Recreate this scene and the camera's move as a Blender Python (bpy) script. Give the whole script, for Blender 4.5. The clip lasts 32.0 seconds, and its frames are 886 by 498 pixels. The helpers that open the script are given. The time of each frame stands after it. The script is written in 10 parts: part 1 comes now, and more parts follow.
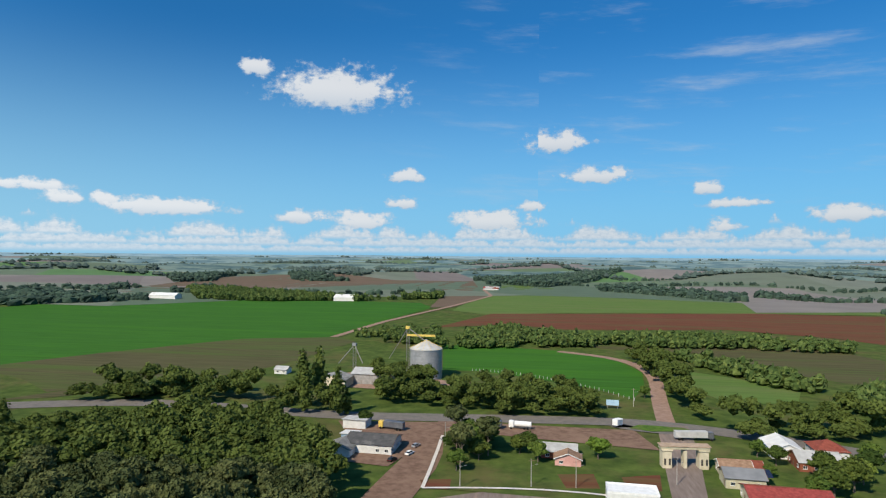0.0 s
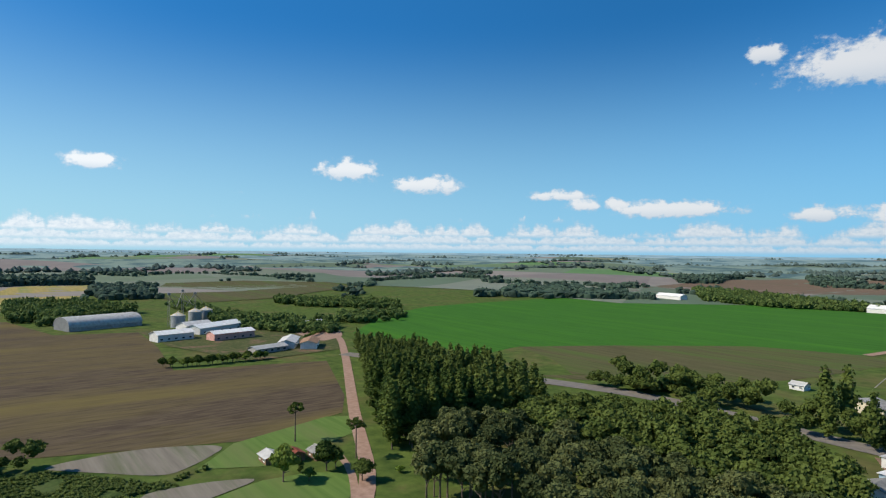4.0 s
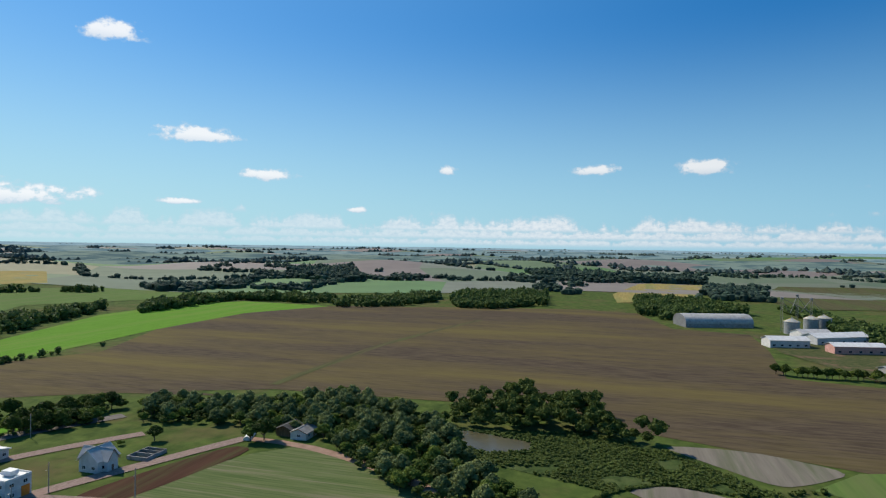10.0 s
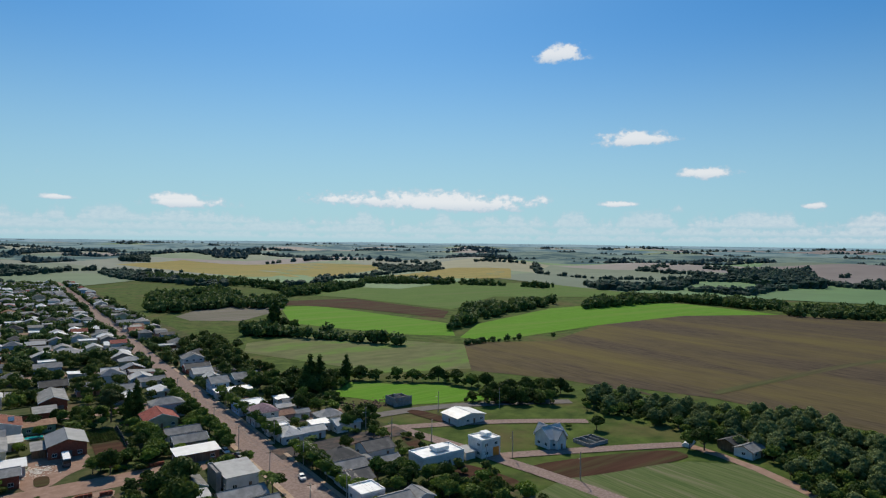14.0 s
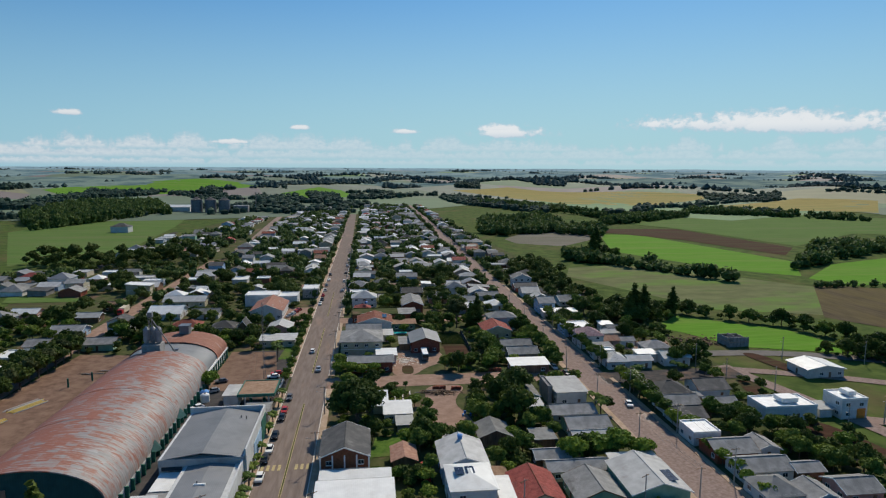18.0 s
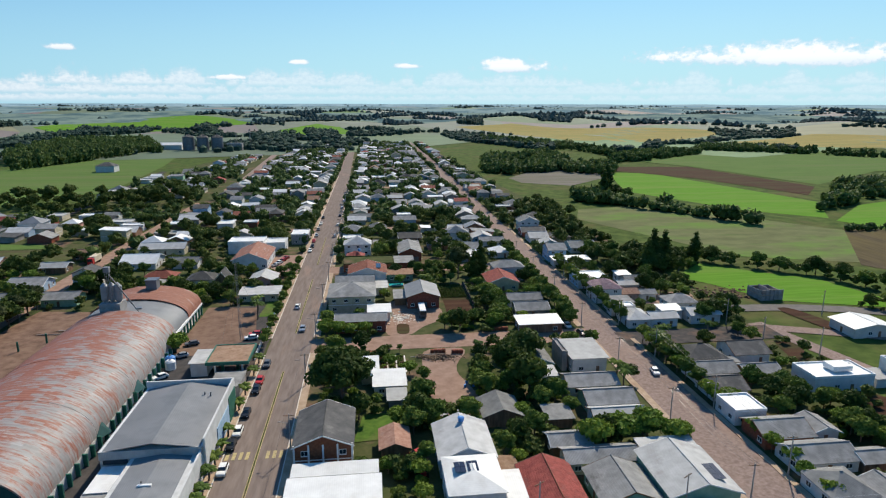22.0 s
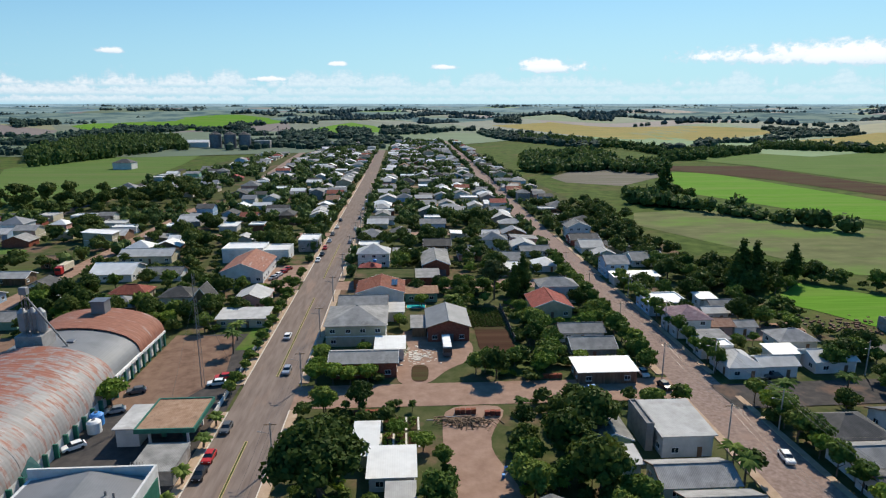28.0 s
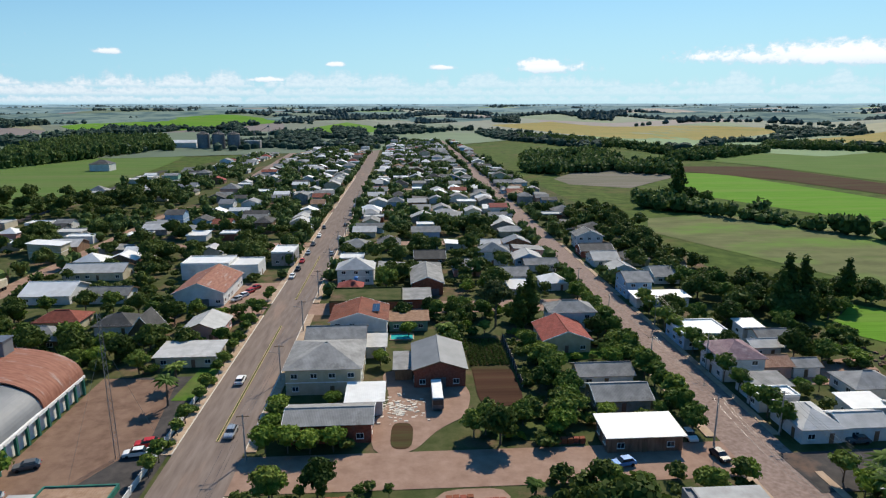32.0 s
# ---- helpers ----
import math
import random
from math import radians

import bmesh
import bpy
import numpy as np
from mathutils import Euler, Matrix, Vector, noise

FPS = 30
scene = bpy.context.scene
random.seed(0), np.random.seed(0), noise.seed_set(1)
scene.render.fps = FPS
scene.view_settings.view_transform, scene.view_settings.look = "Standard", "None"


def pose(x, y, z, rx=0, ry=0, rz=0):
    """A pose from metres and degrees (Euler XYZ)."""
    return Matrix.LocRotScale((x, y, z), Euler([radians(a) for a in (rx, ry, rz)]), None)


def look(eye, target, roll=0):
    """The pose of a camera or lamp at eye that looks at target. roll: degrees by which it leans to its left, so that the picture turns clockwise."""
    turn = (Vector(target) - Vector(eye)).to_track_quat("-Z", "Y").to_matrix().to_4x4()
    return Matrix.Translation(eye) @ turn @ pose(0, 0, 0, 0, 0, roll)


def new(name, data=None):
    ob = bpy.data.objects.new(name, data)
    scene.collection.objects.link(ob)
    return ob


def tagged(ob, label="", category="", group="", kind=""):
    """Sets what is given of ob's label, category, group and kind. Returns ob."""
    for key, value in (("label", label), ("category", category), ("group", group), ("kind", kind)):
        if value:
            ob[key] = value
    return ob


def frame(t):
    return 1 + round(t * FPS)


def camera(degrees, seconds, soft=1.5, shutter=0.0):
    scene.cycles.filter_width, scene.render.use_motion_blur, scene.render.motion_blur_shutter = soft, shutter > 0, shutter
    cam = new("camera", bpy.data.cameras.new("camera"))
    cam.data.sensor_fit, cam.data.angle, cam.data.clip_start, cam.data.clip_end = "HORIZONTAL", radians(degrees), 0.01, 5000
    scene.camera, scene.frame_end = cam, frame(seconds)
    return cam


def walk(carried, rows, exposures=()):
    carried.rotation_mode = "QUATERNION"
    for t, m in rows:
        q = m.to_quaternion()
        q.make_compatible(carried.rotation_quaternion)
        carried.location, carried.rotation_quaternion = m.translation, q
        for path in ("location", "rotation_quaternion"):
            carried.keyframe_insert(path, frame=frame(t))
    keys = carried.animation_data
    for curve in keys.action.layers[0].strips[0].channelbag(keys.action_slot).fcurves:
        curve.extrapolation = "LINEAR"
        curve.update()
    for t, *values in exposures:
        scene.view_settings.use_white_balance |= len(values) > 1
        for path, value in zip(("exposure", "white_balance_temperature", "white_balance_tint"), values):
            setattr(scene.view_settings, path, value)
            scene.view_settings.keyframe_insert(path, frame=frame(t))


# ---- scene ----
# ---- camera ----
SECONDS = 32.0
cam = camera(71.2, SECONDS, soft=1.2)
# seconds, x, y, z, heading (to the left of +y), tilt, roll
FLIGHT = [
    (0, 23.18, -14.37, 73.84, -171.31, 0.54, 0.49),
    (0.5, 23.13, -14.27, 73.85, -165.55, 0.52, 0.60),
    (1, 23.45, -14.73, 73.81, -162.28, 0.50, 0.71),
    (1.5, 23.50, -14.78, 73.80, -155.09, 0.47, 0.77),
    (2, 23.47, -14.75, 73.80, -146.80, 0.42, 0.80),
    (2.5, 23.50, -14.79, 73.80, -139.65, 0.35, 0.78),
    (3, 23.51, -14.80, 73.80, -134.76, 0.32, 0.76),
    (3.5, 23.51, -14.80, 73.79, -130.85, 0.34, 0.72),
    (5.5, 23.56, -14.16, 73.88, -114.43, -0.01, 0.61),
    (6, 23.56, -14.16, 73.86, -110.28, 0.07, 0.84),
    (6.5, 23.56, -14.16, 73.86, -106.15, -0.00, 0.77),
    (7, 23.58, -14.18, 73.88, -101.77, -0.07, 0.67),
    (7.5, 23.60, -14.18, 73.88, -97.58, -0.10, 0.68),
    (8, 23.63, -14.18, 73.87, -93.06, -0.11, 0.67),
    (8.5, 23.65, -14.18, 73.88, -88.48, -0.13, 0.61),
    (9, 23.59, -14.15, 73.87, -83.84, -0.15, 0.72),
    (9.5, 23.59, -14.15, 73.87, -78.96, -0.20, 0.74),
    (10, 23.68, -14.18, 73.85, -74.34, -0.25, 0.81),
    (10.5, 23.81, -14.20, 73.83, -69.72, -0.29, 0.82),
    (11, 24.02, -14.00, 73.79, -65.12, -0.33, 0.76),
    (11.5, 24.00, -13.74, 73.75, -60.49, -0.38, 0.77),
    (12, 24.01, -13.56, 73.72, -55.40, -0.41, 0.76),
    (12.5, 24.08, -13.36, 73.69, -50.54, -0.47, 0.70),
    (13, 24.18, -13.21, 73.60, -45.56, -0.52, 0.61),
    (13.5, 24.28, -13.00, 73.60, -40.52, -0.59, 0.67),
    (14, 24.33, -12.83, 73.53, -35.47, -0.64, 0.68),
    (14.5, 24.37, -12.80, 73.46, -30.09, -0.68, 0.65),
    (15, 24.27, -12.67, 73.47, -25.04, -0.73, 0.69),
    (15.5, 24.13, -12.47, 73.47, -19.96, -0.76, 0.64),
    (17.5, 20.51, -8.71, 72.65, -6.87, -1.15, 0.32),
    (18, 20.55, -8.23, 72.60, -6.92, -7.52, 0.30),
    (18.5, 21.04, -5.25, 72.71, -6.97, -13.25, 0.28),
    (19, 21.38, -2.43, 72.79, -6.97, -13.49, 0.23),
    (19.5, 21.90, 1.26, 72.71, -6.99, -13.46, 0.20),
    (20, 22.55, 4.46, 72.74, -6.97, -13.42, 0.12),
    (20.5, 23.07, 8.22, 72.66, -6.99, -13.38, 0.15),
    (21, 23.73, 11.77, 72.53, -6.97, -13.32, 0.13),
    (21.5, 24.41, 15.34, 72.01, -6.86, -13.29, 0.12),
    (22, 24.99, 19.45, 70.72, -6.69, -13.25, 0.12),
    (22.5, 25.62, 23.70, 69.53, -6.55, -13.25, 0.10),
    (23, 26.26, 27.67, 68.35, -6.53, -13.27, 0.07),
    (23.5, 26.96, 31.54, 66.98, -6.51, -13.23, 0.05),
    (24, 27.62, 35.73, 65.71, -6.53, -13.20, 0.07),
    (24.5, 28.29, 40.01, 64.53, -6.57, -13.20, 0.03),
    (25, 28.84, 44.33, 64.32, -6.62, -13.22, 0.02),
    (25.5, 29.27, 48.70, 64.34, -6.13, -13.21, 0.05),
    (26, 29.98, 52.83, 64.32, -4.59, -13.22, -0.04),
    (26.5, 30.44, 56.89, 64.31, -3.54, -13.23, -0.06),
    (28.5, 32.08, 73.42, 61.98, -3.33, -13.16, -0.00),
    (29, 32.53, 77.50, 60.91, -3.37, -13.21, -0.05),
    (29.5, 33.06, 81.73, 60.49, -3.37, -13.18, -0.00),
    (30, 33.63, 85.77, 60.48, -3.39, -13.19, -0.04),
    (30.5, 34.03, 89.99, 60.41, -3.42, -13.19, 0.02),
    (31, 34.43, 94.02, 60.32, -3.46, -13.18, -0.02),
    (31.5, 35.00, 98.06, 60.26, -3.47, -13.12, -0.12),
    (32, 35.48, 102.42, 60.27, -3.50, -13.14, -0.08),
]


def aimed(x, y, z, heading, tilt, roll):
    return pose(x, y, z, 0, 0, heading) @ pose(0, 0, 0, 90 + tilt) @ pose(0, 0, 0, 0, 0, roll)


EXPOSURES = ((0, 0.12), (3, 0.14), (6, 0.14), (9, 0.03), (13, -0.22), (17.4, -0.28), (18.1, -0.28), (18.9, 0.05), (21, 0.14), (32, 0.14))
walk(cam, [(r[0], aimed(*r[1:])) for r in FLIGHT], EXPOSURES)

# ---- sky and sun ----
SUN_AZ, SUN_EL = radians(27.5), radians(42)
world = bpy.data.worlds.new("sky")
scene.world = world
world.use_nodes = True
wt = world.node_tree
wt.nodes.clear()


def wnode(kind, **values):
    n = wt.nodes.new(kind)
    for key, v in values.items():
        n.inputs[key].default_value = v
    return n


sky = wt.nodes.new("ShaderNodeTexSky")
sky.sky_type = "NISHITA"
sky.sun_disc = False
sky.sun_elevation, sky.sun_rotation = SUN_EL, SUN_AZ
sky.altitude, sky.air_density, sky.dust_density, sky.ozone_density = 600, 1.0, 0.7, 5.0


def wmath(op, a, b=None, c=None):
    n = wt.nodes.new("ShaderNodeMath")
    n.operation = op
    for i, v in enumerate((a, b, c)):
        if v is None:
            continue
        if isinstance(v, (int, float)):
            n.inputs[i].default_value = v
        else:
            wt.links.new(v, n.inputs[i])
    return n.outputs[0]


# clouds: fair-weather cumulus in rows that thicken towards the horizon, and a few single ones
tc = wt.nodes.new("ShaderNodeTexCoord")
sep = wt.nodes.new("ShaderNodeSeparateXYZ")
wt.links.new(tc.outputs["Generated"], sep.inputs[0])
az = wmath("ARCTAN2", sep.outputs[0], sep.outputs[1])      # from +y to +x
el = wmath("ARCSINE", sep.outputs[2])


def wnoise(u, v, scale, detail, rough=0.55, w=0.0):
    comb = wt.nodes.new("ShaderNodeCombineXYZ")
    for i, s in enumerate((u, v)):
        wt.links.new(s, comb.inputs[i])
    comb.inputs[2].default_value = w
    n = wt.nodes.new("ShaderNodeTexNoise")
    n.inputs["Scale"].default_value, n.inputs["Detail"].default_value, n.inputs["Roughness"].default_value = scale, detail, rough
    wt.links.new(comb.outputs[0], n.inputs["Vector"])
    return n.outputs["Fac"]


def wramp(v, lo, hi):
    n = wt.nodes.new("ShaderNodeMapRange")
    n.interpolation_type = "SMOOTHSTEP"
    n.inputs["From Min"].default_value, n.inputs["From Max"].default_value = lo, hi
    wt.links.new(v, n.inputs["Value"])
    return n.outputs[0]


sunward = wmath("ADD", wmath("MULTIPLY", wmath("COSINE", wmath("SUBTRACT", az, SUN_AZ)), 0.5), 0.5)
# rows of small cumulus with flat bases and heaped tops, larger and thinner the higher they stand
billow = wnoise(wmath("MULTIPLY", az, 120.0), wmath("MULTIPLY", el, 190.0), 1.0, 4, 0.6, 9.0)
row_cloud = None
for base, height, per, lo, hi, part_of in ((0.002, 0.014, 40.0, 0.08, 0.6, 0.78), (0.012, 0.02, 26.0, 0.14, 0.62, 0.85), (0.024, 0.03, 18.0, 0.27, 0.68, 0.92), (0.050, 0.02, 24.0, 0.55, 0.78, 0.8), (0.088, 0.016, 24.0, 0.62, 0.82, 0.55)):
    heap = wnoise(wmath("MULTIPLY", az, per), wmath("MULTIPLY", el, per * 0.35), 1.0, 5, 0.58, base * 900)
    lump = wmath("ADD", wramp(heap, lo, hi), wmath("MULTIPLY", wmath("SUBTRACT", billow, 0.5), 0.55))
    top = wmath("ADD", wmath("MULTIPLY", lump, height), base)
    body = wmath("MULTIPLY", wramp(wmath("SUBTRACT", top, el), -height * 0.08, height * 0.42), wramp(el, base - 0.004, base + 0.006))
    body = wmath("MULTIPLY", wmath("MULTIPLY", body, wramp(heap, lo - 0.04, lo + 0.12)), part_of)
    row_cloud = body if row_cloud is None else wmath("MAXIMUM", row_cloud, body)
row_cloud = wmath("MULTIPLY", row_cloud, wmath("SUBTRACT", 1.0, wmath("MULTIPLY", wramp(sunward, 0.75, 1.0), 0.42)))
# thin ice cloud drawn out in veils
veil = wnoise(wmath("ADD", wmath("MULTIPLY", az, 5.0), wmath("MULTIPLY", el, 9.0)), wmath("MULTIPLY", el, 26.0), 1.0, 6, 0.62, 21.0)
veil = wmath("MULTIPLY", wmath("MULTIPLY", wramp(veil, 0.5, 0.8), wmath("MULTIPLY", wramp(el, 0.04, 0.1), wramp(sunward, 0.16, 0.02))), 0.5)
fine = wnoise(wmath("MULTIPLY", az, 38.0), wmath("MULTIPLY", el, 52.0), 1.0, 5, 0.55, 3.0)
tuft = wnoise(wmath("MULTIPLY", az, 130.0), wmath("MULTIPLY", el, 170.0), 1.0, 5, 0.6, 14.0)
single, glow_top = None, None
# azimuth and elevation of the centre, half width and half height (degrees)
CLOUDS_EAST = ((158.7, 14.4, 7.1, 2.54), (151.7, 16.1, 1.8, 1.32), (179.0, 10.1, 3.4, 1.43), (-177.3, 7.1, 4.3, 0.99), (165.3, 7.1, 2.1, 0.91), (164.8, 4.7, 2.2, 0.80), (-168.3, 5.8, 1.6, 0.94), (-166.2, 4.5, 3.1, 0.62), (144.3, 3.8, 5.9, 1.25), (137.0, 4.2, 1.9, 0.97), (161.1, 2.9, 3.8, 1.25), (155.5, 3.3, 2.6, 1.01), (173.1, 3.0, 4.9, 1.37), (176.7, 4.5, 1.8, 0.79), (-158.2, 3.4, 3.0, 1.06), (-167.0, 2.6, 1.8, 0.94), (118.3, 7.2, 3.6, 1.34), (125.3, 6.0, 3.9, 1.21), (97.5, 7.0, 2.7, 0.94), (88.1, 7.0, 2.3, 0.63), (135.0, 5.1, 3.5, 0.73), (140.0, 4.2, 1.6, 0.89))
CLOUDS_NORTH = ((144.1, 4.0, 2.2, 1.05), (52.3, 9.2, 3.9, 0.95), (58.6, 6.1, 2.5, 0.72), (74.5, 7.0, 1.0, 0.56), (88.0, 6.9, 2.3, 0.62), (97.2, 6.9, 2.6, 0.94), (51.3, 3.5, 2.0, 0.34), (45.9, 16.6, 2.6, 1.15), (52.3, 9.1, 3.9, 1.00), (58.9, 6.0, 2.5, 0.72), (74.7, 6.9, 1.0, 0.54), (12.4, 3.4, 3.0, 0.67), (34.0, 3.7, 12.7, 1.12), (51.3, 3.5, 1.9, 0.40), (66.3, 3.2, 1.0, 0.38), (36.7, 3.5, 9.0, 1.18), (12.7, 3.1, 3.6, 0.73), (-11.8, 2.1, 2.2, 0.35), (3.4, 3.2, 1.5, 0.32), (-24.0, 4.1, 1.4, 0.36), (-6.1, 3.4, 1.0, 0.31))
for a0, e0, ra, re in (*CLOUDS_EAST, *CLOUDS_NORTH):
    a0 += 2.68 if abs(a0) > 130 else 0
    du = wmath("SUBTRACT", wmath("FLOORED_MODULO", wmath("ADD", az, math.pi - radians(a0) + math.tau), math.tau), math.pi)
    du = wmath("MULTIPLY", du, 1 / radians(ra))
    dv = wmath("MULTIPLY", wmath("SUBTRACT", el, radians(e0)), 1 / radians(re))
    low = wmath("MULTIPLY", wmath("MINIMUM", dv, 0.0), 1.5)
    high = wmath("MAXIMUM", dv, 0.0)
    reach = wmath("SUBTRACT", 1.0, wmath("SQRT", wmath("ADD", wmath("MULTIPLY", du, du), wmath("ADD", wmath("MULTIPLY", high, high), wmath("MULTIPLY", low, low)))))
    ragged = wmath("ADD", wmath("MULTIPLY", wmath("SUBTRACT", fine, 0.5), 1.9), wmath("MULTIPLY", wmath("SUBTRACT", tuft, 0.5), 0.6))
    solid = wmath("ADD", wmath("ADD", reach, ragged), -0.08)
    body = wmath("MULTIPLY", wramp(solid, -0.06, 0.46), wramp(reach, -0.4, 0.05))
    lit = wmath("MULTIPLY", body, wmath("ADD", wmath("MULTIPLY", wramp(dv, -0.75, 0.25), 0.7), wmath("MULTIPLY", wramp(solid, 0.0, 0.55), 0.3)))
    glow_top = lit if glow_top is None else wmath("MAXIMUM", glow_top, lit)
    single = body if single is None else wmath("MAXIMUM", single, body)
cover = wmath("MAXIMUM", wmath("MAXIMUM", row_cloud, veil), single)
shade = wmath("MAXIMUM", wmath("MULTIPLY", row_cloud, wramp(billow, 0.1, 0.7)), wmath("MAXIMUM", glow_top, veil))
cloud_col = wt.nodes.new("ShaderNodeMix")
cloud_col.data_type = "RGBA"
wt.links.new(shade, cloud_col.inputs["Factor"])
cloud_col.inputs[6].default_value = (4.9, 5.9, 7.0, 1)
cloud_col.inputs[7].default_value = (8.2, 8.4, 8.6, 1)
cloud_lit = wt.nodes.new("ShaderNodeHueSaturation")
wt.links.new(wmath("ADD", wmath("MULTIPLY", sunward, 0.36), 0.76), cloud_lit.inputs["Value"])
wt.links.new(cloud_col.outputs[2], cloud_lit.inputs["Color"])
mixed = wt.nodes.new("ShaderNodeMix")
mixed.data_type = "RGBA"
wt.links.new(wmath("MULTIPLY", cover, 0.92), mixed.inputs["Factor"])
deep = wt.nodes.new("ShaderNodeHueSaturation")
deep.inputs["Saturation"].default_value, deep.inputs["Value"].default_value = 1.3, 0.95
wt.links.new(sky.outputs[0], deep.inputs["Color"])
pale = wt.nodes.new("ShaderNodeMix")
pale.data_type = "RGBA"
aim = wt.nodes.new("ShaderNodeVectorMath")
aim.operation = "DOT_PRODUCT"
aim.inputs[1].default_value = (math.sin(SUN_AZ) * math.cos(SUN_EL), math.cos(SUN_AZ) * math.cos(SUN_EL), math.sin(SUN_EL))
wt.links.new(tc.outputs["Generated"], aim.inputs[0])
near_sun = wramp(aim.outputs["Value"], 0.35, 0.95)
wt.links.new(wmath("MINIMUM", wmath("ADD", wmath("MULTIPLY", wramp(el, 0.36, -0.02), 0.85), wmath("MULTIPLY", near_sun, 0.12)), 1.0), pale.inputs["Factor"])
tint = wt.nodes.new("ShaderNodeMix")
tint.data_type, tint.blend_type = "RGBA", "MULTIPLY"
tint.inputs["Factor"].default_value = 1.0
tint.inputs[7].default_value = (0.6, 0.99, 1.1, 1)
wt.links.new(deep.outputs[0], tint.inputs[6])
even = wt.nodes.new("ShaderNodeMix")
even.data_type = "RGBA"
even.inputs["Factor"].default_value = 0.35
even.inputs[7].default_value = (0.35, 2.3, 5.6, 1)
wt.links.new(tint.outputs[2], even.inputs[6])
# brighter near the sun, deepest at a right angle to it
side = wmath("MULTIPLY", wmath("ADD", aim.outputs["Value"], 0.12), 4.0)
level = wmath("ADD", wmath("MULTIPLY", near_sun, 0.14), wmath("SUBTRACT", 1.0, wmath("MULTIPLY", wmath("DIVIDE", 1.0, wmath("ADD", 1.0, wmath("MULTIPLY", side, side))), 0.18)))
toned = wt.nodes.new("ShaderNodeHueSaturation")
wt.links.new(level, toned.inputs["Value"])
wt.links.new(even.outputs[2], toned.inputs["Color"])
wt.links.new(toned.outputs[0], pale.inputs[6])
haze = wt.nodes.new("ShaderNodeMix")
haze.data_type = "RGBA"
wt.links.new(sunward, haze.inputs["Factor"])
haze.inputs[6].default_value, haze.inputs[7].default_value = (1.8, 4.7, 7.4, 1), (4.6, 7.15, 7.9, 1)
wt.links.new(haze.outputs[2], pale.inputs[7])
wt.links.new(pale.outputs[2], mixed.inputs[6])
wt.links.new(cloud_lit.outputs[0], mixed.inputs[7])
back = wnode("ShaderNodeBackground", Strength=0.105)
wt.links.new(mixed.outputs[2], back.inputs["Color"])
wout = wt.nodes.new("ShaderNodeOutputWorld")
wt.links.new(back.outputs[0], wout.inputs[0])

sun_data = bpy.data.lights.new("sun", "SUN")
sun_data.energy, sun_data.angle, sun_data.color = 5.0, radians(0.5), (1.0, 0.905, 0.745)
sun = new("sun", sun_data)
sun.matrix_world = look((0, 0, 0), (-math.sin(SUN_AZ) * math.cos(SUN_EL), -math.cos(SUN_AZ) * math.cos(SUN_EL), -math.sin(SUN_EL)))

